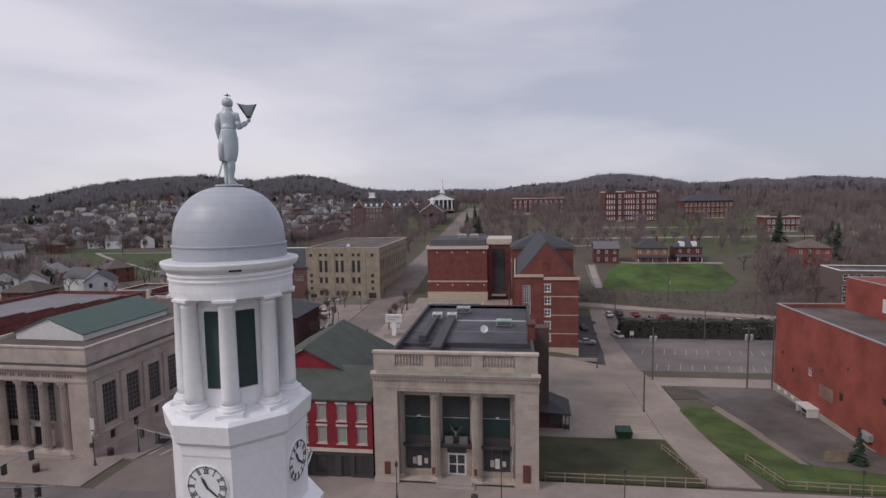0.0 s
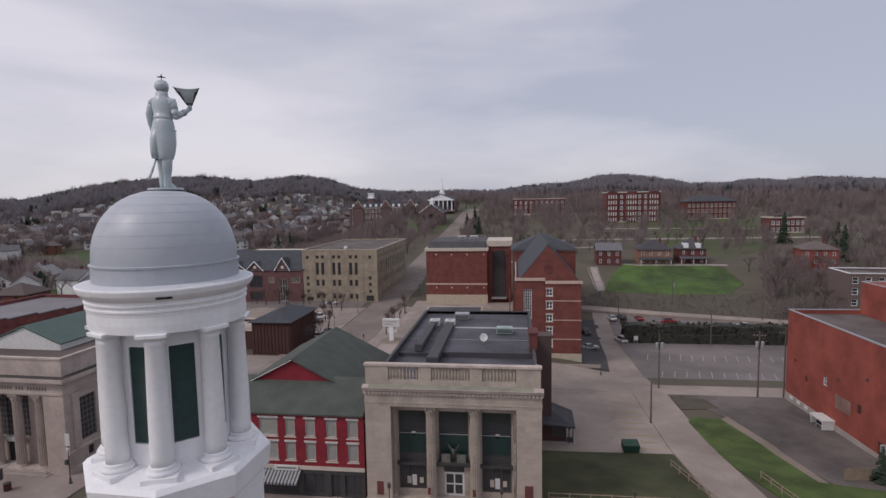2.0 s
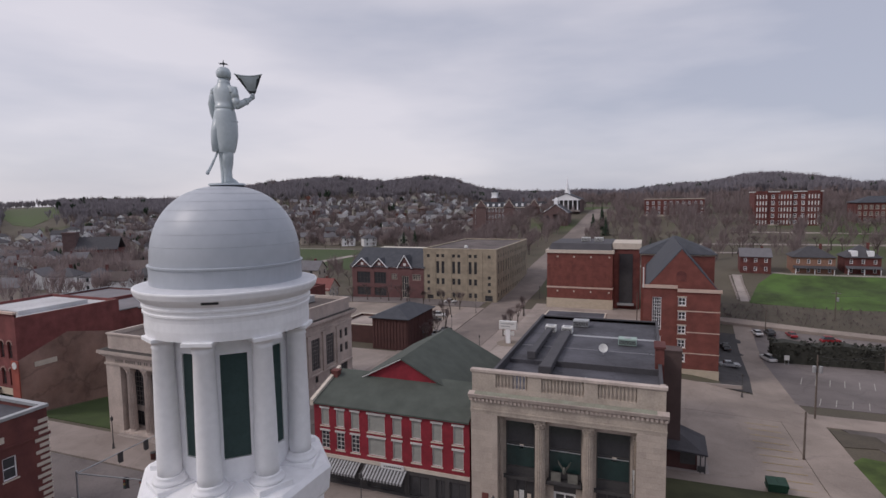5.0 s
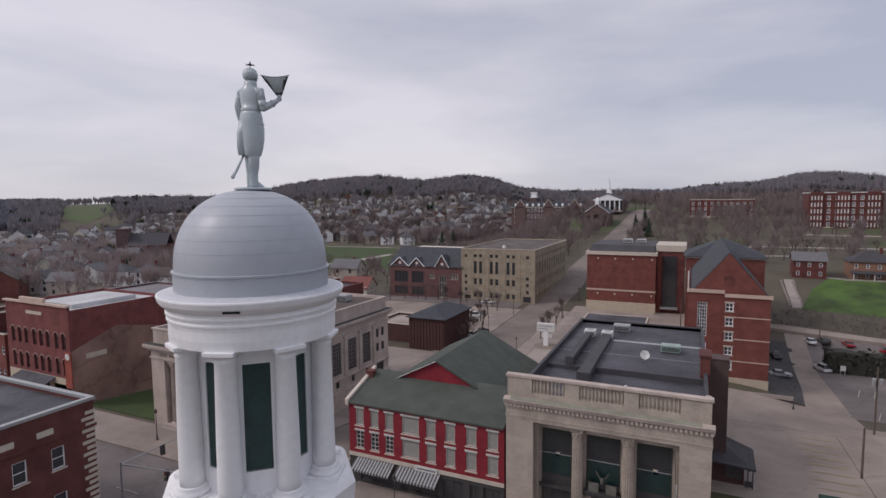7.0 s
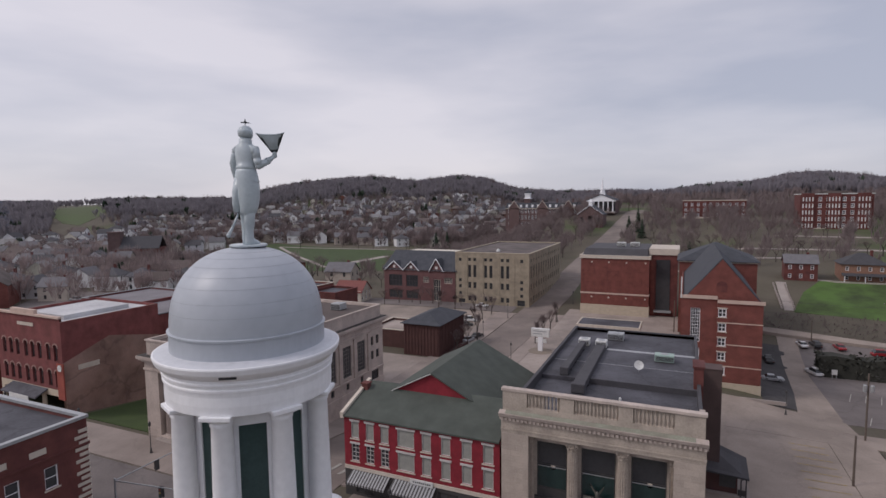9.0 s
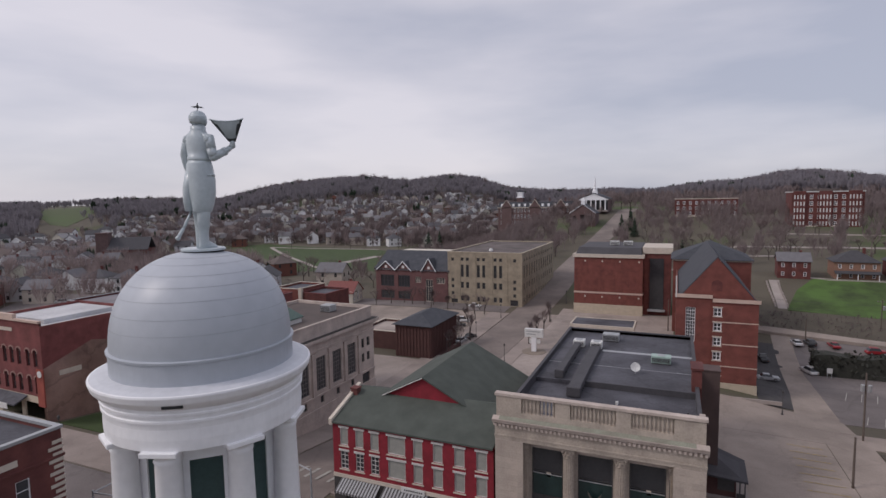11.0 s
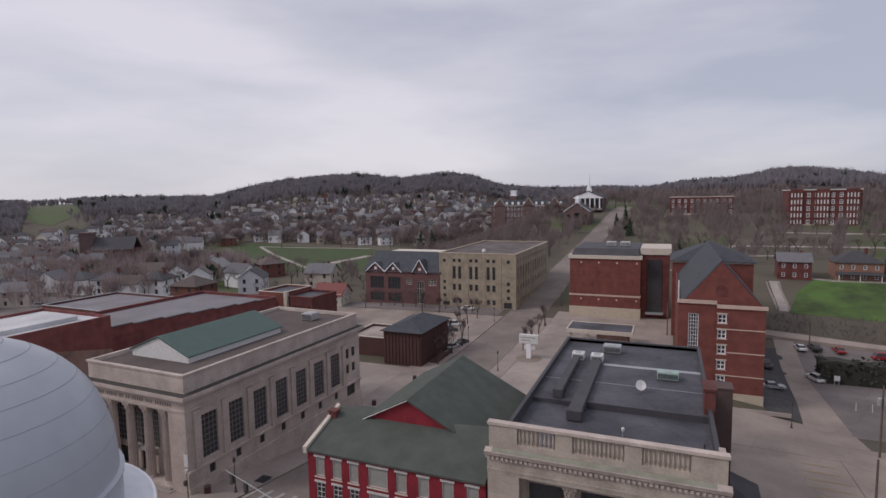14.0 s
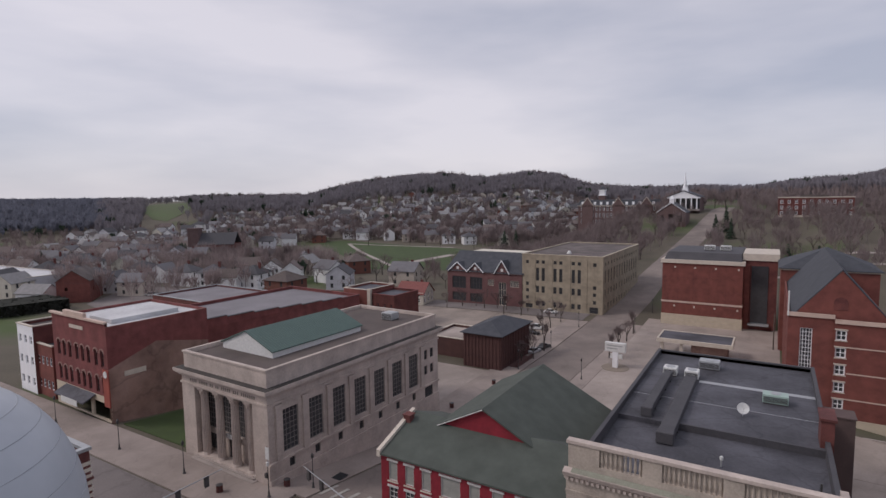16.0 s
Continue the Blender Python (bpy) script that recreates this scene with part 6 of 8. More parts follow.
part("tower_buttress", box(B(), HW + 0.1, HW + 1.6, 2.4, 3.2, -2, HH), BRICK, ha)
part("entrance_canopy", box(B(), HW + 1.5, HW + 6.8, 1.0, 3.0, 2.9, 3.4), GALV, ha)
for u in (3.4, 9.0, 14.6, 20.6):
    for z in (6.9, 18.9):
        part("wall_block", box(B(), u, u + 0.5, -0.12, 0, z, z + 0.5), TRIM, ha)
jo = B()
for u in (4.5, 8.8, 13.2, 17.6):
    box(jo, u, u + 0.06, -0.015, 0, 9, HH - 0.5)
for z in (12.2, 16.0):
    box(jo, 0, HW, -0.015, 0, z, z + 0.08)
part("control_joint", jo, BRICKD, ha)
co = B()
for k in range(6):
    box(co, -0.13, HW + 0.13, -0.135, -0.11, -1.2 + k * 0.95, -1.14 + k * 0.95)
part("stone_joint", co, LIME2, ha)
for x in (12, 16.5):
    roof_unit(-14.6 + x, 146, HH - 3.5 + 3.0, 3, 2, 1.5, UNITW, "white rooftop unit on the brick hall")

# ---- brick building with a front gable ----
ga = thing("brick_residence", 17.4, 62, -3.1, 0, "red brick residence with a steep front gable and slate roof", "residence hall")
GW, GD, GE = 14.1, 46, 20.2
GS = 6.4
front_rows = (4.5, 7.5, 10.5, 13.5, 16.5)
tall = [(1.75, 3.45, 10.9, 18.0), (1.75, 3.45, 2.9, 9.6)]
f = B()
wall_face(f, (0, 0.6), (GS, 0.6), -2, GE, tall, 0.3)
part("front_wall", f, BRICK, ga)
for h in tall:
    window(ga, (0, 0.6), (GS, 0.6), h, 4, 10, WHITE, GLASS, 0.12, 0.07)
f = B()
wall_face(f, (GS, 0), (GW, 0), -2, GE - 0.6, [(0.15, 1.6, z, z + 1.75) for z in front_rows], 0.3)
part("front_wall", f, BRICK, ga)
for z in front_rows:
    window(ga, (GS, 0), (GW, 0), (0.15, 1.6, z, z + 1.75), 2, 2, WHITE, GLASS, 0.12, 0.12, sill=TRIM, head=TRIM)
f = B()
wall_face(f, (GS, 0.6), (GS, 0), -2, GE, [], 0.3)
part("return_wall", f, BRICK, ga)
gr = [(3 + 4.2 * i, 4.5 + 4.2 * i, z, z + 2.0) for i in range(10) for z in (3.2, 6.5, 9.8, 13.1, 16.3)]
f = B()
wall_face(f, (GW, 0), (GW, GD), -2, GE - 0.6, gr, 0.3)
part("side_wall", f, BRICK, ga)
for h in gr:
    window(ga, (GW, 0), (GW, GD), h, 2, 2, WHITE, GLASS, 0.12, 0.12)
gl = [(GD - b, GD - a, c, d) for a, b, c, d in gr]
f = B()
wall_face(f, (0, GD), (0, 0.6), -2, GE, [(a, b, c, d) for a, b, c, d in gl if b < GD - 1.2], 0.3)
part("side_wall", f, BRICK, ga)
f = B()
wall_face(f, (GW, GD), (0, GD), -2, GE, [], 0.3)
part("back_wall", f, BRICK, ga)
part("eave_band", box(box(B(), -0.2, GS, 0.3, 0.6, GE - 0.2, GE + 0.5), GS, GW + 0.3, -0.3, 0, GE - 0.8, GE - 0.1), SALMON, ga, "pale pink stone band")
part("belt_course", box(B(), 8.1, GW + 0.06, -0.08, 0, 15.3, 15.5), SALMON, ga)
part("belt_course", box(B(), GS, GW + 0.06, -0.08, 0, 6.3, 6.5), SALMON, ga)
part("belt_course", box(B(), 8.1, GW + 0.06, -0.08, 0, 10.8, 11.0), SALMON, ga)
part("stone_base", box(box(B(), GS, GW + 0.1, -0.12, 0, -2, 3.0), -0.1, GS, 0.48, 0.6, -2, 3.0), CREAM, ga, "cream stone base")
GP = 6.2
part("flat_roof", box(B(), 0.3, GW - 0.3, 0.7, GD - 0.3, GE - 1.4, GE - 0.7), GRAVEL, ga)
gable_wall(ga, 0.3, GW - 0.2, 0.95, GE - 0.7, GP + 2.5, BRICK, 0.3)
gable_slabs(ga, 0.2, GW - 0.1, 1.2, GD, GE - 0.8, GP + 2.7, SLATE, "y", 0.2, 0.22)
hip_roof(ga, -0.9, 17.5, 46.1, 66.1, 23.2, 4.6, SLATE, 0.5, "rear_roof")
part("rear_wing", box(B(), -0.8, 17.4, 46.2, 66, -2, 23.2), BRICK, ga)
part("eave_trim", ring(B(), -0.85, 17.45, 46.15, 66.05, 22.7, 23.19, 0.1, 0.1), TRIM, ga)
ga.matrix_basis = pose(17.4, 72, -5.3) @ Matrix.Diagonal((1.10, 1.0, 1.04, 1.0))
bulls = B()
for k in range(13):
    t0, t1 = math.pi * k / 13, math.pi * (k + 1) / 13
    poly(bulls, [(0, 0, 0), (0.95 * math.cos(t0), 0, 0.95 * math.sin(t0)), (0.95 * math.cos(t1), 0, 0.95 * math.sin(t1))])
box(bulls, -0.95, 0.95, -0.02, 0.1, -1.3, 0)
part("gable_panel", bulls, BRICKD, ga, "dark brick arched panel in the gable").matrix_basis = pose(GW / 2 + 0.05, 0.9, GE + 2.6)
part("downpipe", box(B(), -0.12, 0.1, 0.2, 0.5, GE - 0.2, GE + 4.2), UNITW, ga, "white downpipe at the corner")

# ---- red brick building by the yard ----
rr = thing("brick_warehouse", 69.0, 6, -3.1, 1.0, "large plain orange-red brick building with a grey roof", "warehouse")
RW, RD, RHt = 40, 43, 16.8
rl = [(6.5, 7.3, 5.2, 6.2), (12, 13.2, 6.5, 7.9), (21, 22, 5.2, 6.6), (2.8, 3.4, 7.6, 8.3), (26.0, 27.4, 0.2, 3.0), (31, 31.8, 8.3, 9.3)]
four_walls(rr, 0, RW, 0, RD, -1.5, RHt, BRICKO, (), (), (), rl)
for h in rl:
    window(rr, (0, RD), (0, 0), h, 2, 2, WHITE if h[0] in (12,) else BRICKD, GLASS, 0.1, 0.06)
part("roof", box(B(), 0.4, RW - 0.4, 0.4, RD - 0.4, RHt - 1.6, RHt - 0.7), GRAVEL, rr, "grey membrane roof")
part("coping", ring(B(), 0, RW, 0, RD, RHt, RHt + 0.15, 0.08, 0.35), GALV, rr)
part("foundation", box(B(), -0.12, 0, -0.1, RD, -1.5, 1.1), CONC, rr, "pale stone foundation")
for y in (RD - 3, RD - 5.5, RD - 8, RD - 11, RD - 15):
    part("basement_window", box(B(), -0.16, -0.1, y, y + 1.1, 0.4, 1.0), UNITW, rr)
part("patched_brick", box(B(), -0.03, 0.0, RD - 19.5, RD - 15.6, 4.0, 6.2), BRICKW, rr, "patched brick panel")
part("penthouse", box(B(), 12.3, RW, 6, 42.7, RHt - 1, RHt + 5.3), BRICKO, rr, "taller red brick upper storey")
part("penthouse_coping", ring(B(), 12.3, RW, 6, 42.7, RHt + 5.3, RHt + 5.42, 0.06, 0.3), GALV, rr)
for y in (16, 23.5, 31.2):
    part("penthouse_window", box(B(), 12.24, 12.3, y, y + 1.0, RHt + 0.6, RHt + 3.0), UNITW, rr)
for z, y in ((10.2, 4), (9.2, 12), (11.0, 20), (8.6, 27)):
    part("wall_plate", lathe(B(), [(0.25, 0), (0.25, 0.06)], 12), DARK, rr).matrix_basis = pose(-0.02, y, z, 0, -90, 0)
loading = thing("loading_dock", 66.6, 33.2, -3.0, 1, "low white loading dock frame against the brick wall", "loading dock")
for y in (0, 3.3):
    part("dock_side", box(B(), 0, 2.2, y, y + 0.15, 0, 1.35), UNITW, loading)
part("dock_lintel", box(B(), -0.1, 2.3, -0.1, 3.55, 1.35, 1.6), UNITW, loading)
part("dock_shade", box(B(), 0.9, 1.0, 0.15, 3.3, 0.1, 1.35), SHADOWGAP, loading, "dark dock interior")
part("dock_rail", box(box(B(), -0.05, 0.05, 0.15, 3.3, 0.55, 0.65), -0.05, 0.05, 1.6, 1.75, 0.02, 0.55), GALV, loading)

# ---- small building behind the stone bank, canopy and sign ----
sk = thing("carport", 20.5, 24.3, -3.1, 0, "low dark shed with a sloping roof beside the bank", "shed")
part("roof", slab([(0, 0, 3.3), (5.9, 0, 2.9), (6.0, 5.6, 3.4), (0, 5.6, 5.7)], 0.25), TARB, sk)
part("wall", box(B(), 0, 4.6, 0.9, 5.4, -1, 2.95), UMBER, sk)
part("wall_opening", box(B(), 2.4, 4.4, 0.84, 0.9, 0.9, 2.6), DARK, sk)
for x, y in ((5.5, 0.2), (4.9, 0.2), (5.6, 5.2)):
    part("post", box(B(), x, x + 0.15, y, y + 0.15, -0.6, 2.72 if y < 1 else 3.2), DARK, sk)
part("rail", box(B(), 4.6, 5.5, 0.22, 0.3, 0.3, 1.1), DARK, sk)
part("slab_floor", box(B(), 0, 6.2, 0, 5.6, -0.8, 0.12), CONC, sk)
cn = thing("drive_through", -10, 98.5, -3.5, 0, "low flat-roofed drive-through with a dark roof and pale fascia", "drive-through")
part("roof", box(B(), 0.5, 17.0, 0.5, 9.5, 4.9, 5.25), TAR, cn)
part("fascia", ring(B(), 0.4, 17.1, 0.4, 9.6, 4.4, 5.4, 0.2, 0.2), TRIM, cn, "pale fascia")
part("booth", box(B(), 8, 16, 2.5, 9, -0.3, 4.6), BRICKW, cn)
for x in (1.0, 5.5):
    part("column", box(B(), x, x + 0.7, 1, 1.7, -0.3, 4.6), TRIM, cn)
sg = thing("pylon_sign", -16.6, 84.8, -3.4, 0, "white pylon sign with a blank cabinet", "sign")
part("pylon", box(B(), -0.6, 0.6, -0.4, 0.4, 0, 4.2), WHITE, sg)
part("cabinet", box(B(), -2.4, 2.4, -0.5, 0.5, 4.2, 6.4), UNITW, sg, bevel=0.05)
part("sign_bars", box(box(B(), -1.9, 1.7, -0.52, -0.5, 5.6, 5.85), -1.9, 0.6, -0.52, -0.5, 4.9, 5.15), GALV, sg)
part("reader_board", box(B(), -1.2, 1.6, -0.25, 0.25, 2.6, 3.6), UNITW, sg)
part("planter", lathe(B(), [(3.2, -0.1), (3.2, 0.35), (3.0, 0.4)], 20), DIRT, sg, "round planting bed")

# ---- campus on the hill ----
def on(x, y):
    return ground_z(x, y)


def dorm(name, x, y, w, d, floors, label, rz=0, cols=9, white_bays=True, roof=None):
    """A brick residence hall on the slope: window rows, pale bays, flat or hipped roof."""
    z = on(x + w / 2, y) - 0.5
    h = 3.6 * floors + 1.2
    T = thing(name, x, y, z, rz, label, "residence hall")
    st = w / cols
    hs = [(st * (i + 0.5) - 0.8, st * (i + 0.5) + 0.8, 1.2 + 3.6 * k, 3.4 + 3.6 * k) for i in range(cols) for k in range(floors)]
    four_walls(T, 0, w, 0, d, -6, h, BRICKD, hs)
    for q in hs:
        window(T, (0, 0), (w, 0), q, 2, 2, TRIM if roof else WHITE, GLASS, 0.12, 0.13, sill=TRIM)
    if white_bays:
        for x0 in (0.5, w * 0.38, w * 0.78):
            part("bay", box(B(), x0, x0 + w * 0.18, -0.8, 0, -6, h + 0.6), BRICKD, T)
            for m in range(4):
                u = x0 + w * 0.18 * (m + 0.5) / 4
                for k in range(-1, floors):
                    part("bay_window", box(B(), u - 0.3, u + 0.3, -0.86, -0.8, 1.1 + 3.6 * k, 3.3 + 3.6 * k), UNITW, T, "white framed bay window")
    part("base_course", ring(B(), 0, w, 0, d, -2, 0.9, 0.1), TRIM, T)
    if roof:
        hip_roof(T, 0, w, 0, d, h, 3.6, roof, 0.6)
    else:
        part("cornice", ring(B(), 0, w, 0, d, h, h + 0.5, 0.3, 0.5), UNITW if white_bays else TRIM, T)
        part("roof", box(B(), 0.4, w - 0.4, 0.4, d - 0.4, h - 1, h - 0.2), GRAVEL, T)
        part("roof_house", box(B(), w * 0.3, w * 0.68, d * 0.2, d * 0.7, h - 0.2, h + 1.8), GRAVEL, T)
    return T


dorm("residence_hall", 75.5, 300, 33, 18, 5, "large red brick residence hall with white window bays", 0)
dorm("residence_hall", 128, 312, 30, 16, 3, "red brick residence hall with a dark hip roof", 0, 11, False, SLATE)
dorm("classroom_block", 153, 252, 17, 12, 2, "low red brick classroom block", 0, 7, False)
dorm("classroom_block", 16, 372, 40, 14, 3, "long low red brick classroom block", 0, 10, False)
flat_block("apartment_block", 119.5, 122, on(125, 122) - 0.5, 32, 14, 14.6, mat("grey_brown_brick", (0.17, 0.13, 0.115), (0.12, 0.093, 0.083), 0.85), GRAVEL, "grey-brown apartment block with white window bays", -6, 9, 4, WHITE, "apartment building", 0, (1.7, 2.2))

BRICKC = mat("maroon_brick", (0.150, 0.096, 0.092), (0.110, 0.070, 0.068), 0.85, 0.5, 10)
om = thing("college_hall", -121, 388, on(-88, 388) - 1, 0, "old dark brick college hall with towers and mansard roofs", "college hall")
ow = [(2.2 + i * 2.9, 3.6 + i * 2.9, 2.4 + 5.2 * k, 5.6 + 5.2 * k) for i in range(20) for k in range(3)]
four_walls(om, 0, 60, 0, 22, -10, 17, BRICKC, ow)
for q in ow:
    window(om, (0, 0), (60, 0), q, 1, 2, WHITE, GLASS, 0.15, 0.14)
mr = B()
lo_, hi_ = [(-0.6, -0.6), (60.6, -0.6), (60.6, 22.6), (-0.6, 22.6)], [(1.2, 1.2), (58.8, 1.2), (58.8, 20.8), (1.2, 20.8)]
va_, vb_ = [mr.verts.new((x, y, 16.8)) for x, y in lo_], [mr.verts.new((x, y, 21.2)) for x, y in hi_]
for k in range(4):
    mr.faces.new((va_[k], va_[(k + 1) % 4], vb_[(k + 1) % 4], vb_[k]))
mr.faces.new(vb_), mr.faces.new(va_[::-1])
part("mansard_roof", mr, SLATE, om, "grey slate mansard roof")
part("roof_cornice", ring(B(), 0, 60, 0, 22, 16.3, 16.8, 0.6, 0.6), TRIM, om)
for i in range(12):
    part("dormer", box(B(), 2.6 + i * 4.9, 4.4 + i * 4.9, -0.3, 1.4, 17.4, 19.8), WHITE, om, "white dormer window")
for x in (15, 29, 41, 54):
    part("chimney", box(B(), x, x + 1.4, 8, 9.4, 20, 24.5), BRICKC, om)
for x in (3, 27, 48):
    gable_wall(om, x, x + 9, -0.6, 17, 6.0, BRICKC, 1.5, "front_gable")
    part("gable_trim", tube(tube(B(), (x, -0.7, 17), (x + 4.5, -0.7, 23.1), 0.25, 0.25), (x + 4.5, -0.7, 23.1), (x + 9, -0.7, 17), 0.25, 0.25), TRIM, om)
    part("gable_bay", box(B(), x, x + 9, -0.6, 0, -8, 17), BRICKC, om)
part("clock_turret", box(B(), 15, 20, 4, 9, 16, 25), BRICKC, om)
part("turret_lantern", box(box(box(B(), 15.4, 19.6, 4.4, 8.6, 25, 28.5), 14.6, 20.4, 3.6, 9.4, 24.6, 25.2), 14.9, 20.1, 3.9, 9.1, 28.5, 29.2), WHITE, om, "white turret lantern")
part("turret_roof", lathe(B(), [(3.4, 29.2), (1.8, 30.6), (0.2, 32)], 4, 17.5, 6.5, radians(45)), SLATE, om)

ch = thing("chapel", -56, 392, on(-43, 392) + 2.0, 0, "white columned chapel with a tall thin steeple", "chapel")
four_walls(ch, 0, 26, 0, 34, -6, 9.0, BRICKC)
gable_slabs(ch, 0, 26, -6, 34, 10.2, 5.2, SLATE, "y", 0.6, 0.3)
gable_wall(ch, 0.4, 25.6, -5.9, 10.2, 4.9, WHITE, 0.4, "pediment")
part("entablature", box(B(), -0.4, 26.4, -6.2, 0, 9.0, 10.3), WHITE, ch)
for i in range(6):
    part("column", lathe(B(), [(0.8, 0), (0.8, 0.4), (0.62, 0.5), (0.55, 8.5), (0.75, 9.0)], 16, 2.0 + i * 4.4, -5.2), WHITE, ch)
part("porch_steps", box(B(), 0, 26, -8, 0, -1.5, 0.1), CONC, ch)
part("porch_wall", box(B(), 0.3, 25.7, -0.2, 0, 0, 9), GLASS, ch)
st = B()
box(st, 10.6, 15.4, 2.9, 8.1, 12, 17.5)
lathe(st, [(2.2, 17.5), (2.0, 20.0), (2.3, 20.3), (1.2, 20.7), (1.0, 23.5), (0.8, 23.8), (0.08, 31.0)], 8, 13, 5.5)
part("steeple", st, WHITE, ch, "tall thin white steeple")
ch.matrix_basis = pose(-53.7, 392, on(-43, 392) + 2.6) @ Matrix.Diagonal((0.82, 0.82, 0.86, 1))
ck = thing("brick_chapel", -51, 331, on(-42, 331) + 1.2, 0, "small dark brick chapel with a steep front gable", "chapel")
four_walls(ck, 0, 17, 0, 20, -6, 8, BRICKC, [(2, 4, 2, 6), (7, 10, 2, 7), (13, 15, 2, 6)])
gable_slabs(ck, 0, 17, 0, 20, 8, 6, SLATE, "y", 0.5, 0.3)
gable_wall(ck, 0, 17, 0, 8, 6, BRICKC)
part("gable_trim", tube(tube(B(), (-0.4, -0.15, 7.9), (8.5, -0.15, 14.2), 0.3, 0.3), (8.5, -0.15, 14.2), (17.4, -0.15, 7.9), 0.3, 0.3), WHITE, ck)
part("bell_cupola", lathe(box(B(), 7.3, 9.7, 1, 3.4, 13, 16.5), [(2.0, 16.5), (0.1, 19)], 4, 8.5, 2.2, radians(45)), WHITE, ck, "white bell cupola")


# ---- houses ----
def house(name, w, d, h, rh, wall_m, roof_m, label, axis="y", porch=True, cols=3, hip=False, chim=True, floors=2, simple=False):
    """A two-storey house with a gabled or hipped roof, windows, porch and chimney."""
    T = thing(name, 0, 0, 0, 0, label, "house")
    fh = h / floors
    hs = [(w * (i + 0.5) / cols - 0.5, w * (i + 0.5) / cols + 0.5, fh * k + 0.9, fh * k + 2.4) for i in range(cols) for k in range(floors)]
    rs = [(d * (i + 0.5) / cols - 0.5, d * (i + 0.5) / cols + 0.5, fh * k + 0.9, fh * k + 2.4) for i in range(cols) for k in range(floors)]
    bm = B()
    c = [(-w / 2, -d / 2), (w / 2, -d / 2), (w / 2, d / 2), (-w / 2, d / 2)]
    for k, q in enumerate((hs, rs, (), ())):
        wall_face(bm, c[k], c[(k + 1) % 4], -4, h, q, 0.2)
    if not hip:
        for s in (-1, 1):
            if axis == "y":
                poly(bm, [(-w / 2, s * d / 2, h), (w / 2, s * d / 2, h), (0, s * d / 2, h + rh)])
            else:
                poly(bm, [(s * w / 2, -d / 2, h), (s * w / 2, d / 2, h), (s * w / 2, 0, h + rh)])
    part("wall", bm, wall_m, T)
    if hip:
        hip_roof(T, -w / 2, w / 2, -d / 2, d / 2, h, rh, roof_m, 0.5)
    else:
        gable_slabs(T, -w / 2, w / 2, -d / 2, d / 2, h, rh, roof_m, axis, 0.4, 0.2)
    if simple:
        for q, p0, p1 in ((hs, c[0], c[1]), (rs, c[1], c[2])):
            d_ = (Vector(p1) - Vector(p0)).normalized()
            for u0, u1, z0, z1 in q:
                wn = part("window", box(B(), 0, u1 - u0, 0.06, 0.12, 0, z1 - z0), GLASS, T)
                o_ = Vector(p0) + d_ * u0
                wn.matrix_basis = pose(o_.x, o_.y, z0, 0, 0, math.degrees(math.atan2(d_.y, d_.x)))
        hs = rs = ()
    for q, p0, p1 in ((hs, c[0], c[1]), (rs, c[1], c[2])):
        for hh in q:
            window(T, p0, p1, hh, 1, 2, WHITE, GLASS, 0.08, 0.1)
    if porch:
        part("porch", box(slab([(-w / 2, -d / 2 - 2.2, 2.6), (w / 2, -d / 2 - 2.2, 2.6), (w / 2, -d / 2, 3.3), (-w / 2, -d / 2, 3.3)], 0.2), -w / 2, w / 2, -d / 2 - 2.1, -d / 2, -3, 0.3), roof_m, T)
        for s in (-0.45, 0, 0.45):
            part("porch_post", box(B(), s * w - 0.1, s * w + 0.1, -d / 2 - 2.0, -d / 2 - 1.8, 0.3, 2.6), WHITE, T)
    if chim:
        part("chimney", box(B(), w * 0.2, w * 0.2 + 0.8, 0, 0.8, h, h + rh + 0.9), BRICKD, T)
    return T


hA = house("house", 10, 9, 6.2, 2.6, BRICKD, HOUSER[0], "brick house with a grey gable roof above the lawn", "x", False)
hA.matrix_basis = pose(56.0, 176, on(56.0, 171.5), 0, 0, -3)
hB = house("house", 13, 11, 6.4, 3.6, mat("tan_brick", (0.30, 0.17, 0.12), (0.22, 0.12, 0.085), 0.85), HOUSER[2], "tan brick house with a dark hip roof above the lawn", "x", True, 4, True)
hB.matrix_basis = pose(74.8, 179, on(74.8, 173.5) - 0.4, 0, 0, -2)
hC = house("house", 10.5, 10, 6.4, 4.0, BRICKD, HOUSER[2], "dark brick house with a hip roof and white dormers", "x", True, 3, True)
hC.matrix_basis = pose(90.0, 180, on(90, 175) - 0.4, 0, 0, -2)
for s in (-2.6, 2.2):
    dm = box(B(), s - 0.9, s + 0.9, -5, -1, 6.6, 8.6)
    part("dormer", dm, WHITE, hC, "white dormer window")
hD = house("house", 10, 9, 4.0, 3.4, HOUSEW[4], mat("faded_red_roof", (0.24, 0.085, 0.075), (0.18, 0.065, 0.058), 0.8), "small cream house with a faded red roof", "x", False)
hD.matrix_basis = pose(-105.5, 131, on(-103, 131), 0, 0, 8) @ Matrix.Diagonal((1.15, 1.1, 1.1, 1))
hE = house("house", 15, 12, 6.8, 3.5, HOUSEW[0], HOUSER[0], "large white house with a porch", "x", True, 4)
hE.matrix_basis = pose(-262, 190, on(-262, 190), 0, 0, 35)
bc = thing("brick_church", -352, 206, on(-352, 206), 35, "dark brick church with a square tower", "church")
part("nave", box(B(), 0, 26, 0, 18, -3, 9), BRICKD, bc)
gable_slabs(bc, 0, 26, 0, 18, 9, 8, HOUSER[2], "x", 0.5, 0.3)
part("tower", box(box(B(), -8, 0, 2, 10, -3, 20), -8.4, 0.4, 1.6, 10.4, 20, 21), BRICKC, bc)
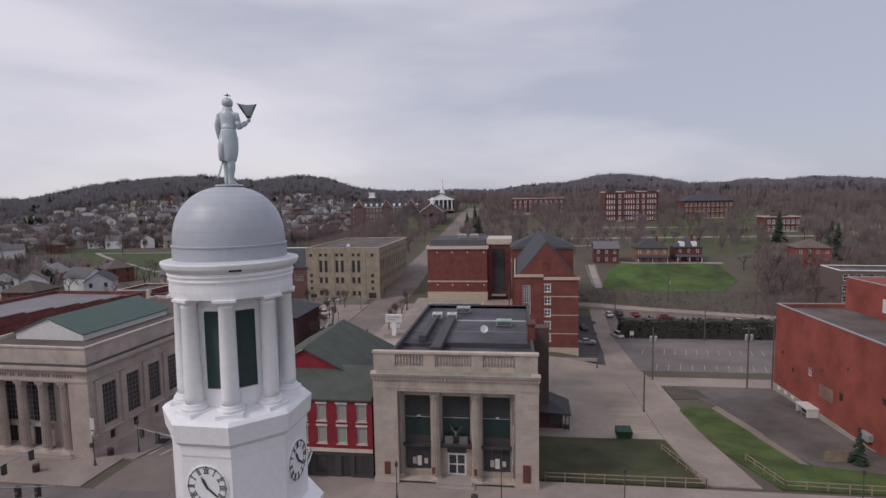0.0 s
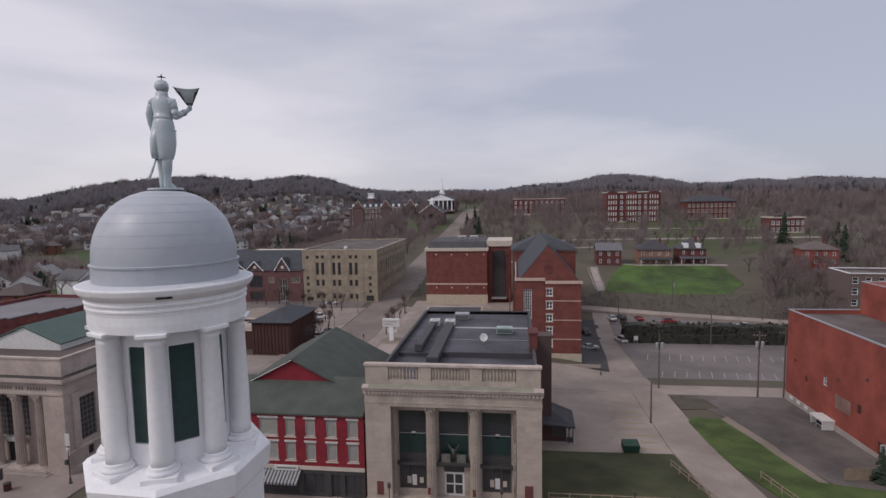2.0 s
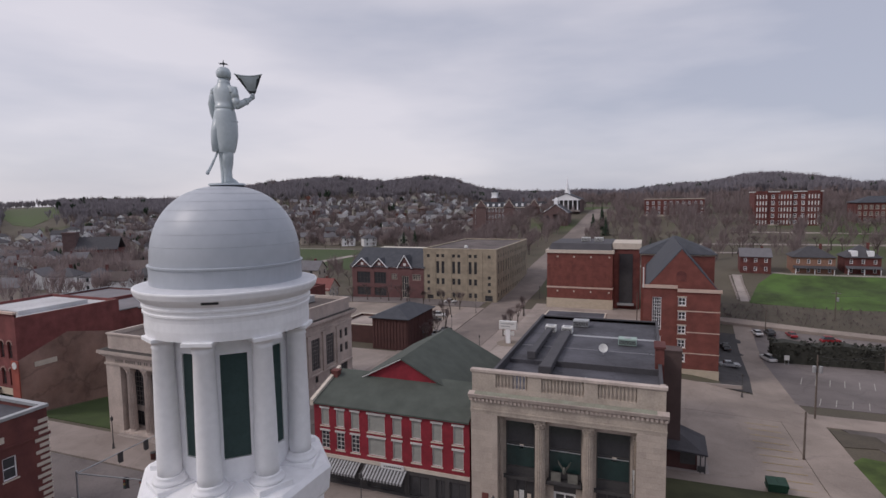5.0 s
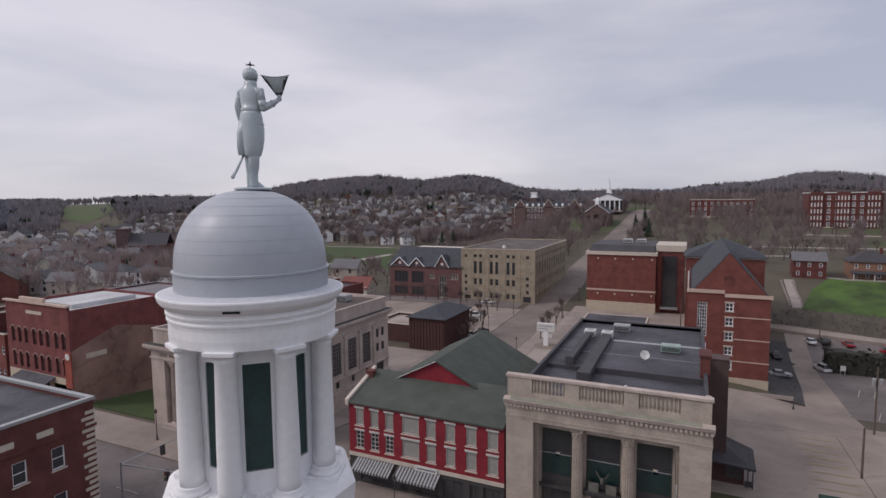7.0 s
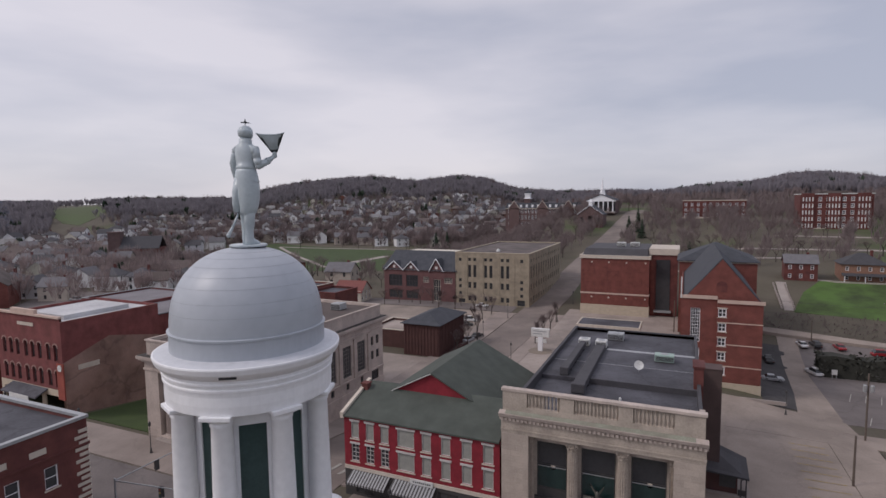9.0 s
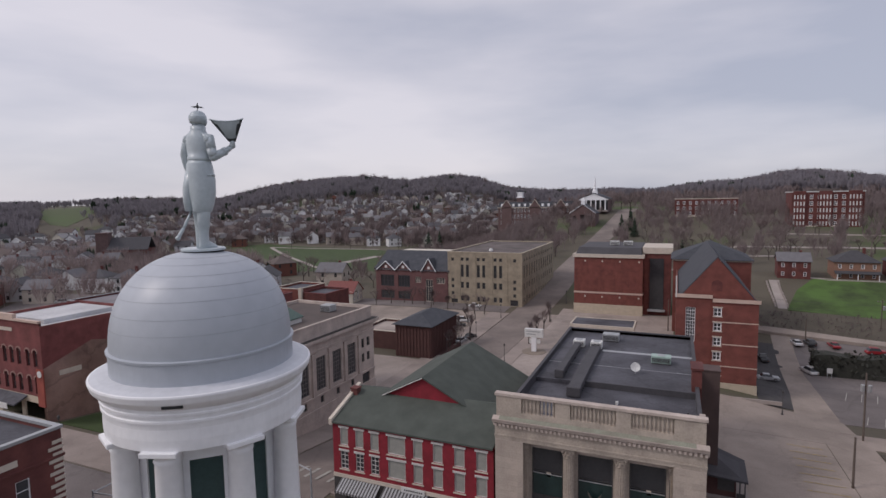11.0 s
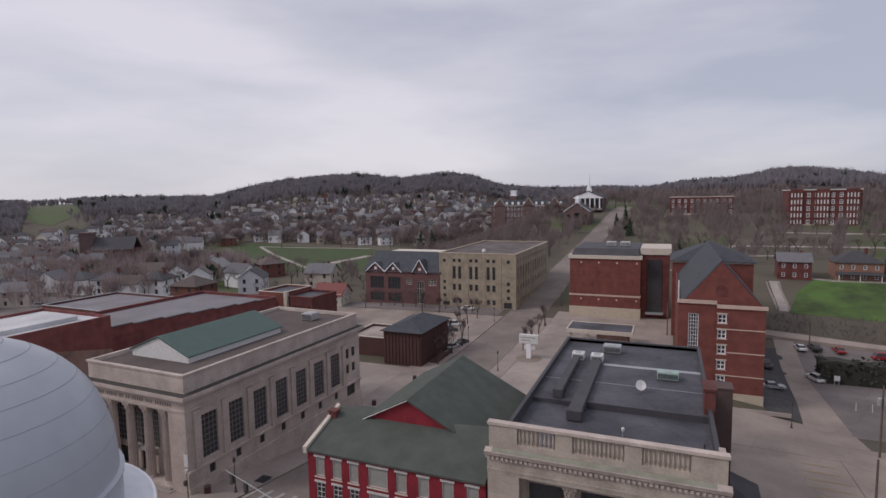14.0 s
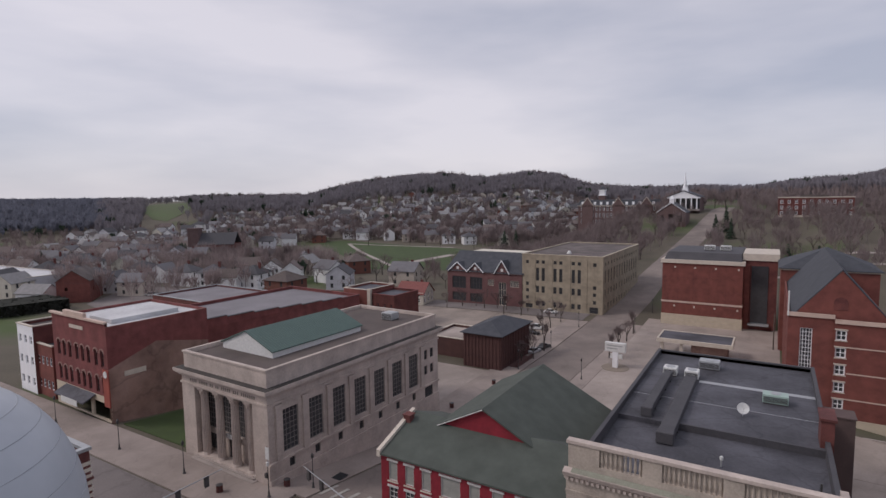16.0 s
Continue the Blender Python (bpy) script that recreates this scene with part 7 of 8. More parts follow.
hR = house("house", 12, 12, 6.5, 3.2, BRICKO, HOUSER[1], "orange brick house among bare trees", "x", False, 4, True)
hR.matrix_basis = pose(135, 172, on(135, 172), 0, 0, -10)

protos = []
for k, (wm, rm, ax, hp, w, d, fl, lb_) in enumerate((
        (0, 0, "y", False, 8, 10, 2, "white frame house with a grey gable roof"), (0, 1, "x", False, 10, 8, 2, "white frame house with a brown roof"),
        (1, 2, "y", False, 8.5, 10, 2, "grey frame house with a dark roof"), (2, 0, "x", False, 10.5, 8.5, 2, "tan house with a grey roof"),
        (3, 1, "y", True, 10, 10, 2, "brick house with a brown hip roof"), (4, 3, "y", False, 8, 9.5, 2, "cream house with a pale roof"),
        (0, 2, "x", True, 9.5, 9.5, 2, "white house with a dark hip roof"), (0, 3, "x", False, 12, 8, 1, "low white cottage with a pale roof"))):
    p = house("house", w, d, 5.6 if fl == 2 else 3.0, 2.9, HOUSEW[wm], HOUSER[rm], lb_, ax, False, 2, hp, k % 3 == 0, fl, True)
    p["group"] = "hillside houses"
    protos.append(p)

rng = random.Random(7)
spots = []


def blocked(x, y):
    if -350 < x < -130 and 200 < y < 358:
        return True
    if x > -150 and y < 470:
        return True
    if x > -190 and y < 210:
        return True
    return False


def settle(n, near, far, b0, b1, step, apart, power):
    tries = 0
    want = len(spots) + n
    while len(spots) < want and tries < 30000:
        tries += 1
        dist = near + (far - near) * rng.random() ** power
        brg = radians(b0 + (b1 - b0) * rng.random())
        x, y = 15 - dist * math.sin(brg), -50 + dist * math.cos(brg)
        # streets run along the slope: houses gather in rows
        y = round(y / step) * step + rng.uniform(-3, 3)
        if blocked(x, y) or (x < -320 and y < 80) or y > 900 or abs(x + 252) < 45 and abs(y - 200) < 60:
            continue
        if -375 < x < -300 and 190 < y < 260 or any((x - a) ** 2 + (y - b) ** 2 < apart ** 2 for a, b in spots):
            continue
        spots.append((x, y))


settle(120, 285, 520, 44, 72, 30, 15, 0.8)
settle(24, 330, 520, 24, 44, 34, 18, 1.0)
settle(370, 540, 775, 15, 53, 26, 12.5, 0.9)
settle(22, 780, 940, 20, 40, 40, 24, 1.0)
settle(34, 520, 660, 52, 64, 30, 18, 1.0)
spots.sort(key=lambda p: math.hypot(p[0] - 15, p[1] + 50))
placed = [False] * len(protos)
for i, (x, y) in enumerate(spots[:260]):
    k = rng.choices(range(8), (6, 6, 3, 3, 3, 4, 5, 2))[0]
    m = pose(x, y, on(x, y), 0, 0, rng.choice((0, 90, 180, 270)) + 30 + rng.uniform(-12, 12)) @ Matrix.Diagonal((1.1, 1.1, 1.12, 1))
    if not placed[k]:
        protos[k].matrix_basis, placed[k] = m, True
    else:
        copy_thing(protos[k], m)


MEADOW = mat("dull_green_meadow", (0.080, 0.118, 0.044), (0.082, 0.092, 0.048), 0.95, 0.02, 0.4, bump=0)


for k, x, y, a in ((4, -186, 190, 60), (2, -158, 146, 30), (0, -176, 158, 80), (5, -205, 172, 20), (3, -136, 168, 10), (0, -222, 186, 50), (6, -196, 128, 15), (4, -166, 120, 5), (1, -225, 148, 40)):
    copy_thing(protos[k], pose(x, y, on(x, y), 0, 0, a) @ Matrix.Diagonal((1.15, 1.15, 1.15, 1)))


def far_houses(places):
    """Small gabled houses too far off to tell their parts, as one mass up the hillside."""
    verts, faces, mats = [], [], []

    def quad(*ps, m=0):
        i = len(verts)
        verts.extend(ps)
        faces.append(tuple(range(i, i + len(ps))))
        mats.append(m)
    for x, y in places:
        z = on(x, y)
        w, d, h, rh = rng.uniform(7, 11) / 2, rng.uniform(8, 12) / 2, rng.choice((3.4, 5.8, 6.2, 6.6)), rng.uniform(2.4, 3.6)
        m = pose(x, y, z, 0, 0, rng.choice((0, 90, 180, 270)) + 30 + rng.uniform(-14, 14))
        wm, rm = rng.choices(range(5), (12, 3, 2, 1, 5))[0], 5 + rng.choices(range(4), (4, 3, 2, 3))[0]
        P = lambda a, b, c: tuple(m @ Vector((a, b, c)))
        c = [(-w, -d), (w, -d), (w, d), (-w, d)]
        for k in range(4):
            (a, b), (e, f) = c[k], c[(k + 1) % 4]
            quad(P(a, b, -3), P(e, f, -3), P(e, f, h), P(a, b, h), m=wm)
            n = Vector((f - b, a - e)).normalized() * 0.06
            for u in (0.25, 0.7):
                for zz in ((1.0, 3.9) if h > 4 else (1.0,)):
                    s0, s1 = u - 0.5 / w / 2, u + 0.5 / w / 2
                    p0, p1 = (a + (e - a) * s0 + n.x, b + (f - b) * s0 + n.y), (a + (e - a) * s1 + n.x, b + (f - b) * s1 + n.y)
                    quad(P(*p0, zz), P(*p1, zz), P(*p1, zz + 1.5), P(*p0, zz + 1.5), m=9)
        for s in (-1, 1):
            quad(P(-w, s * d, h), P(w, s * d, h), P(0, s * d, h + rh), m=wm)
            quad(P(s * (w + 0.5), -d - 0.4, h - 0.3), P(s * (w + 0.5), d + 0.4, h - 0.3), P(0, d + 0.4, h + rh + 0.1), P(0, -d - 0.4, h + rh + 0.1), m=rm)
    me = bpy.data.meshes.new("far_houses")
    me.from_pydata(verts, [], faces)
    for q in HOUSEW + HOUSER + [GLASS]:
        me.materials.append(q)
    for p, q in zip(me.polygons, mats):
        p.material_index = q
    return tagged(new("far_houses", me), "white and grey frame houses crowded up the far hillside", "houses", "", "stuff")


far_houses(spots[260:])
draped("meadow", [(16 + r * math.sin(radians(a)), -55 + r * math.cos(radians(a))) for r, a in ((800, -58.8), (770, -57.6), (860, -56.0), (1010, -55.2), (1230, -55.2), (1230, -58.8), (930, -59.6))], MEADOW, 0.25, "green grassy hilltop above the town", "meadow", 14)


# ---- trees ----
def bare_tree(seed, h, name="bare_tree", label="bare brown tree without leaves", spread=0.5, twig=None, levels=4):
    """A forked trunk with limbs, and a crown of fine bare twigs."""
    r = random.Random(seed)
    T = thing(name, 0, 0, 0, 0, label, "tree")
    trunk, crown = B(), B()

    def grow(p, d, ln, rad, lev):
        q = p + d * ln
        if lev <= 1:
            tube(trunk, p, q, rad, rad * 0.72, 6 if lev == 0 else 5)
        elif lev == 2:
            tube(crown, p, q, rad, rad * 0.6, 4)
        else:
            tube(crown, p, q, max(rad * 0.8, 0.026), 0.012, 3)
        if lev >= levels:
            return
        n = 3 if lev < 2 else (4 if lev < levels - 1 else 4)
        for i in range(n):
            a = 2 * math.pi * (i + r.random()) / n
            side_v = Vector((math.cos(a), math.sin(a), 0))
            nd = (d * r.uniform(0.55, 0.95) + side_v * spread * r.uniform(0.6, 1.3) + Vector((0, 0, 0.16))).normalized()
            st_ = p + d * ln * (r.uniform(0.75, 1.0) if lev < 2 else r.uniform(0.4, 1.0))
            grow(st_, nd, ln * r.uniform(0.6, 0.82), rad * 0.58, lev + 1)
    grow(Vector((0, 0, -0.3)), Vector((r.uniform(-0.05, 0.05), r.uniform(-0.05, 0.05), 1)).normalized(), h * 0.3, h * 0.022, 0)
    part("trunk", trunk, BARK, T)
    part("crown", crown, twig or TWIG, T)
    return T


def conifer(seed, h):
    r = random.Random(seed)
    T = thing("conifer", 0, 0, 0, 0, "dark green narrow conifer tree", "tree")
    part("trunk", tube(B(), (0, 0, -0.3), (0, 0, h * 0.9), 0.16, 0.04), BARK, T)
    bm = B()
    for k in range(170):
        z = h * (0.06 + 0.92 * r.random())
        rad = (h - z) * 0.26 * r.uniform(0.6, 1.15) + 0.12
        a = r.uniform(0, 6.283)
        c, s = math.cos(a), math.sin(a)
        w = 0.35 + rad * 0.22
        poly(bm, [(0.1 * c, 0.1 * s, z + 0.35), (rad * c - w * s, rad * s + w * c, z - rad * 0.25), (rad * 1.15 * c, rad * 1.15 * s, z - rad * 0.35), (rad * c + w * s, rad * s - w * c, z - rad * 0.22)])
    part("crown", bm, FIR, T)
    return T


TREES = [bare_tree(11, 12, spread=0.78), bare_tree(12, 15, spread=0.66), bare_tree(13, 10, spread=0.9), bare_tree(14, 6.5, "young_tree", "slim young street tree without leaves", 0.3)]
FIRS = [conifer(21, 11)]
first = {}


def plant(proto, x, y, s=1.0):
    m = pose(x, y, on(x, y), 0, 0, rng.uniform(0, 360)) @ Matrix.Diagonal((s, s, s * rng.uniform(0.9, 1.1), 1))
    if proto.name not in first:
        first[proto.name] = True
        proto.matrix_basis = m
        return proto
    o = copy_thing(proto, m)
    o.matrix_basis = m
    return o


for x, y in ((-43.5, 98), (-43, 106), (-43.5, 114), (-43, 122), (-50, 124), (-58, 125), (-64, 124), (-19.8, 92), (-19.6, 100), (-19.5, 109), (-19.6, 118), (-36.2, 82), (-36.4, 90), (-37, 76), (-70, 139.5), (-78, 139.5), (-86, 140), (-55, 139)):
    plant(TREES[3], x, y, rng.uniform(1.2, 1.6))
for x, y, s in ((-84, 130.5, 0.8), (-79, 132, 0.7), (-74.5, 130, 0.85), (-70, 131.5, 0.75), (-66, 130.5, 0.7), (-58, 131, 0.6), (-47, 128.5, 0.7), (-88, 126, 0.7)):
    plant(TREES[1], x, y, s * 0.8)
zones = ((104, 170, 118, 165, 40), (20, 120, 196, 290, 34), (120, 260, 140, 300, 50), (-70, 10, 205, 320, 34), (-130, -60, 200, 340, 40), (-112, -34, 345, 384, 30), (-330, -130, 330, 460, 50), (-330, -200, 100, 200, 26), (-60, 60, 410, 480, 16), (60, 260, 320, 420, 40), (-205, -112, 95, 205, 38))
for x0, x1, y0, y1, n in zones:
    for i in range(n):
        x, y = rng.uniform(x0, x1), rng.uniform(y0, y1)
        if (-40 < x < -8 and y < 450) or (78 < x < 114 and 290 < y < 320) or (126 < x < 160 and 300 < y < 330) or (148 < x < 174 and 244 < y < 266) or (50 < x < 98 and 150 < y < 190):
            continue
        plant(rng.choice(TREES[:3]), x, y, rng.uniform(0.7, 1.15))
for x, y, s in ((-14, 300, 1.2), (-10, 318, 1.3), (-6, 296, 1.0), (146, 222, 1.3), (150, 180, 1.3), (156, 196, 1.2), (30, 215, 1.1), (-150, 330, 1.4), (-164, 340, 1.5), (-300, 380, 1.2), (-420, 300, 1.3), (66, 4.5, 0.55), (-128, 215, 0.9), (20, 230, 1.0)):
    plant(FIRS[0], x, y, s)
for x, y, sc in ((-72, 402, 1.3), (-66, 415, 1.2), (-18, 425, 1.35), (-8, 420, 1.2), (-26, 432, 1.2), (-135, 400, 1.2), (20, 400, 1.1), (40, 395, 1.2)):
    plant(TREES[1], x, y, sc)
big = bare_tree(15, 15, "pale_tree", "pale grey leafless tree with spreading limbs", 0.6, mat("pale_twigs", (0.34, 0.31, 0.28), (0.25, 0.23, 0.21), 0.9))
big.matrix_basis = pose(172, 205, on(172, 205))
for x, y, s in ((27.5, 222, 0.7), (-285, 205, 1.2)):
    bl = bare_tree(int(x) + 400, 7, "blossom_tree", "small tree in pale blossom", 0.55, BLOSSOM, 5)
    bl.matrix_basis = pose(x, y, on(x, y)) @ Matrix.Diagonal((s, s, s, 1))


# ---- far woods, one mass of slight trees ----
def woods(name, n, place, label, material, hmin, hmax, seed, thin=1.0, blades=11):
    r = random.Random(seed)
    verts, faces = [], []
    for _ in range(n):
        x, y = place(r)
        z = on(x, y)
        h = r.uniform(hmin, hmax)
        w = h * r.uniform(0.22, 0.4)
        for k in range(blades):
            a, b = r.uniform(0, 6.283), r.uniform(0.25, 1.0)
            cx, cy = x + math.cos(a) * w * b * 0.8, y + math.sin(a) * w * b * 0.8
            zt = z + h * (1.05 - 0.5 * b * r.random())
            zb = z + h * r.uniform(0.1, 0.55)
            q = r.uniform(0.18, 0.45) * w * thin
            i = len(verts)
            verts += [(x + (cx - x) * 0.2, y + (cy - y) * 0.2, zb), (cx - q * math.sin(a + 1), cy + q * math.cos(a + 1), (zt + zb) / 2), (cx, cy, zt), (cx + q * math.sin(a + 1), cy - q * math.cos(a + 1), (zt + zb) / 2 + h * 0.08)]
            faces.append((i, i + 1, i + 2, i + 3))
        i = len(verts)
        verts += [(x - h * 0.02, y, z - 1), (x + h * 0.02, y, z - 1), (x, y, z + h * 0.8)]
        faces.append((i, i + 1, i + 2))
    me = bpy.data.meshes.new(name)
    me.from_pydata(verts, [], faces)
    me.materials.append(material)
    return tagged(new(name, me), label, "woods", "", "stuff")


def on_hill(r):
    while True:
        d, a = r.uniform(640, 1300), radians(r.uniform(-63, 36))
        x, y = 16 + d * math.sin(a), -55 + d * math.cos(a)
        # the lower slopes west of the road are built over
        if -59.5 < math.degrees(a) < -55.5 and d < 1240 and r.random() < 0.96:
            continue
        if d > 800 or x > -150 or math.degrees(a) < -60 or r.random() < 0.06:
            return x, y


def in_town(r):
    while True:
        d = 200 + 900 * r.random()
        a = radians(4 + 68 * r.random())
        x, y = 15 - d * math.sin(a), -50 + d * math.cos(a)
        if not blocked(x, y) and y > 60 and not (-345 < x < -140 and 205 < y < 352) and not (d > 700 and 55.5 < math.degrees(a) < 59.5) and d > 270 + (60 if y < 120 else 0):
            return x, y


def behind_campus(r):
    return r.uniform(-120, 700), r.uniform(430, 900)


def far_west(r):
    d, a = r.uniform(680, 1700), radians(r.uniform(-80, -62.3))
    return 16 + d * math.sin(a), -55 + d * math.cos(a)


# the paler mauve colour paints in the haze over the far hills
woods("hazed_far_woods", 17000, on_hill, "bare brown woods on the far hills", let_light_through(mat("hazed_far_woods", (0.275, 0.252, 0.272), (0.215, 0.196, 0.214), 0.95, 0.02, 0.3, bump=0)), 10, 17, 31, 0.55, 16)
woods("town_trees", 3000, in_town, "bare brown trees between the houses", TWIG, 6, 11, 32, 0.13, 40)


def by_park(r):
    while True:
        d, a = r.uniform(330, 640), radians(r.uniform(-53, -16))
        x, y = 15 + d * math.sin(a), -50 + d * math.cos(a)
        if not blocked(x, y) and not (-340 < x < -140 and 205 < y < 352):
            return x, y


woods("park_trees", 560, by_park, "tall bare trees round the park", TWIG, 6, 16, 38, 0.10, 80)


def on_slope(r):
    d, a = r.uniform(520, 800), radians(r.uniform(-54, -15))
    return 15 + d * math.sin(a), -50 + d * math.cos(a)


woods("slope_trees", 1300, on_slope, "bare trees among the hillside houses", TWIG, 7, 13, 39, 0.12, 46)
woods("campus_woods", 2600, behind_campus, "bare woods behind the campus", TWIG, 8, 14, 33, 0.45, 18)
# distance haze is put into this bluish base colour
woods("hazed_far_woods", 6500, far_west, "distant wooded slopes", let_light_through(mat("hazed_distant_woods", (0.205, 0.212, 0.255), (0.165, 0.170, 0.205), 0.95, 0.02, 0.3, bump=0)), 10, 16, 34)
def on_campus(r):
    while True:
        x, y = r.uniform(-140, 300), r.uniform(180, 430)
        road_x = -29 + (y - 190) * 0.044
        if abs(x - road_x) > 12 and not (78 < x < 114 and 286 < y < 320) and not (126 < x < 160 and 300 < y < 330) and not (146 < x < 176 and 240 < y < 266) and not (44 < x < 100 and y < 195) and not (10 < x < 42 and y < 190) and not (x > -5 and y < 330 and r.random() < 0.62):
            return x, y


def in_thicket(r):
    while True:
        x, y = r.uniform(96, 190), r.uniform(112, 185)
        if x > 100 + 0.35 * (y - 130) and not (115 < x < 155 and 112 < y < 140):
            return x, y


def near_town(r):
    while True:
        d, a = r.uniform(255, 540), radians(r.uniform(-74, -22))
        x, y = 15 + d * math.sin(a), -50 + d * math.cos(a)
        if not blocked(x, y) and y > 70 and not any((x - p) ** 2 + (y - q) ** 2 < 49 for p, q in spots):
            return x, y


def on_bank(r):
    x = r.uniform(36, 150)
    return x, r.uniform(129.5 - 0.17 * (x - 36), 141)


woods("brush", 900, on_bank, "low brown brush on the bank above the street", TWIG, 0.5, 1.5, 45, 0.25, 16)
woods("thicket", 520, in_thicket, "brown leafless thicket on the bank", TWIG, 2, 8.5, 43, 0.055, 44)
woods("street_trees", 320, near_town, "tall bare trees between the town houses", TWIG, 8, 16, 44, 0.055, 60)
woods("campus_trees", 1500, on_campus, "bare brown trees over the campus slope", TWIG, 6, 13.5, 37, 0.05, 60)
def on_ridge(r):
    while True:
        d, a = r.uniform(1000, 1110), r.uniform(-54, 36)
        if not -59.5 < a < -55:
            return 16 + d * math.sin(radians(a)), -55 + d * math.cos(radians(a))


woods("ridge_trees", 650, on_ridge, "tall bare trees along the ridge", TWIG, 14, 21, 40, 0.055, 60)
woods("far_conifers", 260, on_hill, "scattered dark conifers on the far hills", FIR, 12, 19, 35)
woods("town_conifers", 170, in_town, "scattered dark conifers in the town", FIR, 7, 13, 36)


def hedge_mass(x0, x1, y0, y1, h, seed, label="tall dark evergreen hedge behind the parking lot"):
    """Leafy clumps heaped into one long ragged hedge."""
    r = random.Random(seed)
    bm = B()
    verts, faces = [], []
    n = int((x1 - x0) * (y1 - y0) * h * 2.6)
    for _ in range(n):
        x, y = r.uniform(x0, x1), r.uniform(y0, y1)
        hh = h * (0.82 + 0.2 * noise.noise(Vector((x * 0.35, y * 0.35, 3)))) * r.uniform(0.85, 1.05)
        z = on(x, y) + hh * (1 - r.random() ** 1.6)
        s = r.uniform(0.25, 0.5)
        a, t = r.uniform(0, 6.28), r.uniform(-0.7, 0.7)
        u = Vector((math.cos(a), math.sin(a), t)).normalized() * s
        v = Vector((-math.sin(a) * 0.5, math.cos(a) * 0.5, r.uniform(0.3, 1))).normalized() * s
        c = Vector((x, y, z))
        i = len(verts)
        verts += [c - u, c - v, c + u, c + v]
        faces.append((i, i + 1, i + 2, i + 3))
    # dense dead wood inside
    for a, b, c in ((0.35, 0.35, 0.80),):
        k = len(verts)
        n_ = 24
        for q in range(n_ + 1):
            x = x0 + a + (x1 - x0 - 2 * a) * q / n_
            t = h * (c + 0.06 * math.sin(q * 1.7))
            verts += [(x, y0 + b, on(x, y0) - 0.2), (x, y0 + b, on(x, y0) + t), (x, y1 - b, on(x, y1) + t), (x, y1 - b, on(x, y1) - 0.2)]
        for q in range(n_):
            for m in range(3):
                i = k + q * 4 + m
                faces.append((i, i + 4, i + 5, i + 1))
    me = bpy.data.meshes.new("hedge")
    me.from_pydata(verts, [], faces)
    me.materials.append(HEDGE)
    return tagged(new("hedge", me), label, "hedge", "", "stuff")


hedge_mass(47.4, 125, 96.5, 101, 6.3, 41)
notice = thing("parking_sign", 50.6, 95.3, on(50.6, 95.3), 0, "small white notice board in front of the hedge", "sign")
part("board", box(B(), -0.55, 0.55, -0.03, 0.03, 1.3, 2.5), UNITW, notice)
for x in (-0.45, 0.35):
    part("post", box(B(), x, x + 0.1, 0.03, 0.12, -0.2, 2.4), GALV, notice)
hedge_mass(-236, -217, 32, 58, 5.0, 42, "dark clipped hedge along a side road")

flat_block("white_hall", 405, 625, on(411, 632) + 4, 26, 12, 5.5, HOUSEW[0], WHITEROOF, "low white building on the wooded hill", -30)

# ---- vehicles ----
_cars = {}


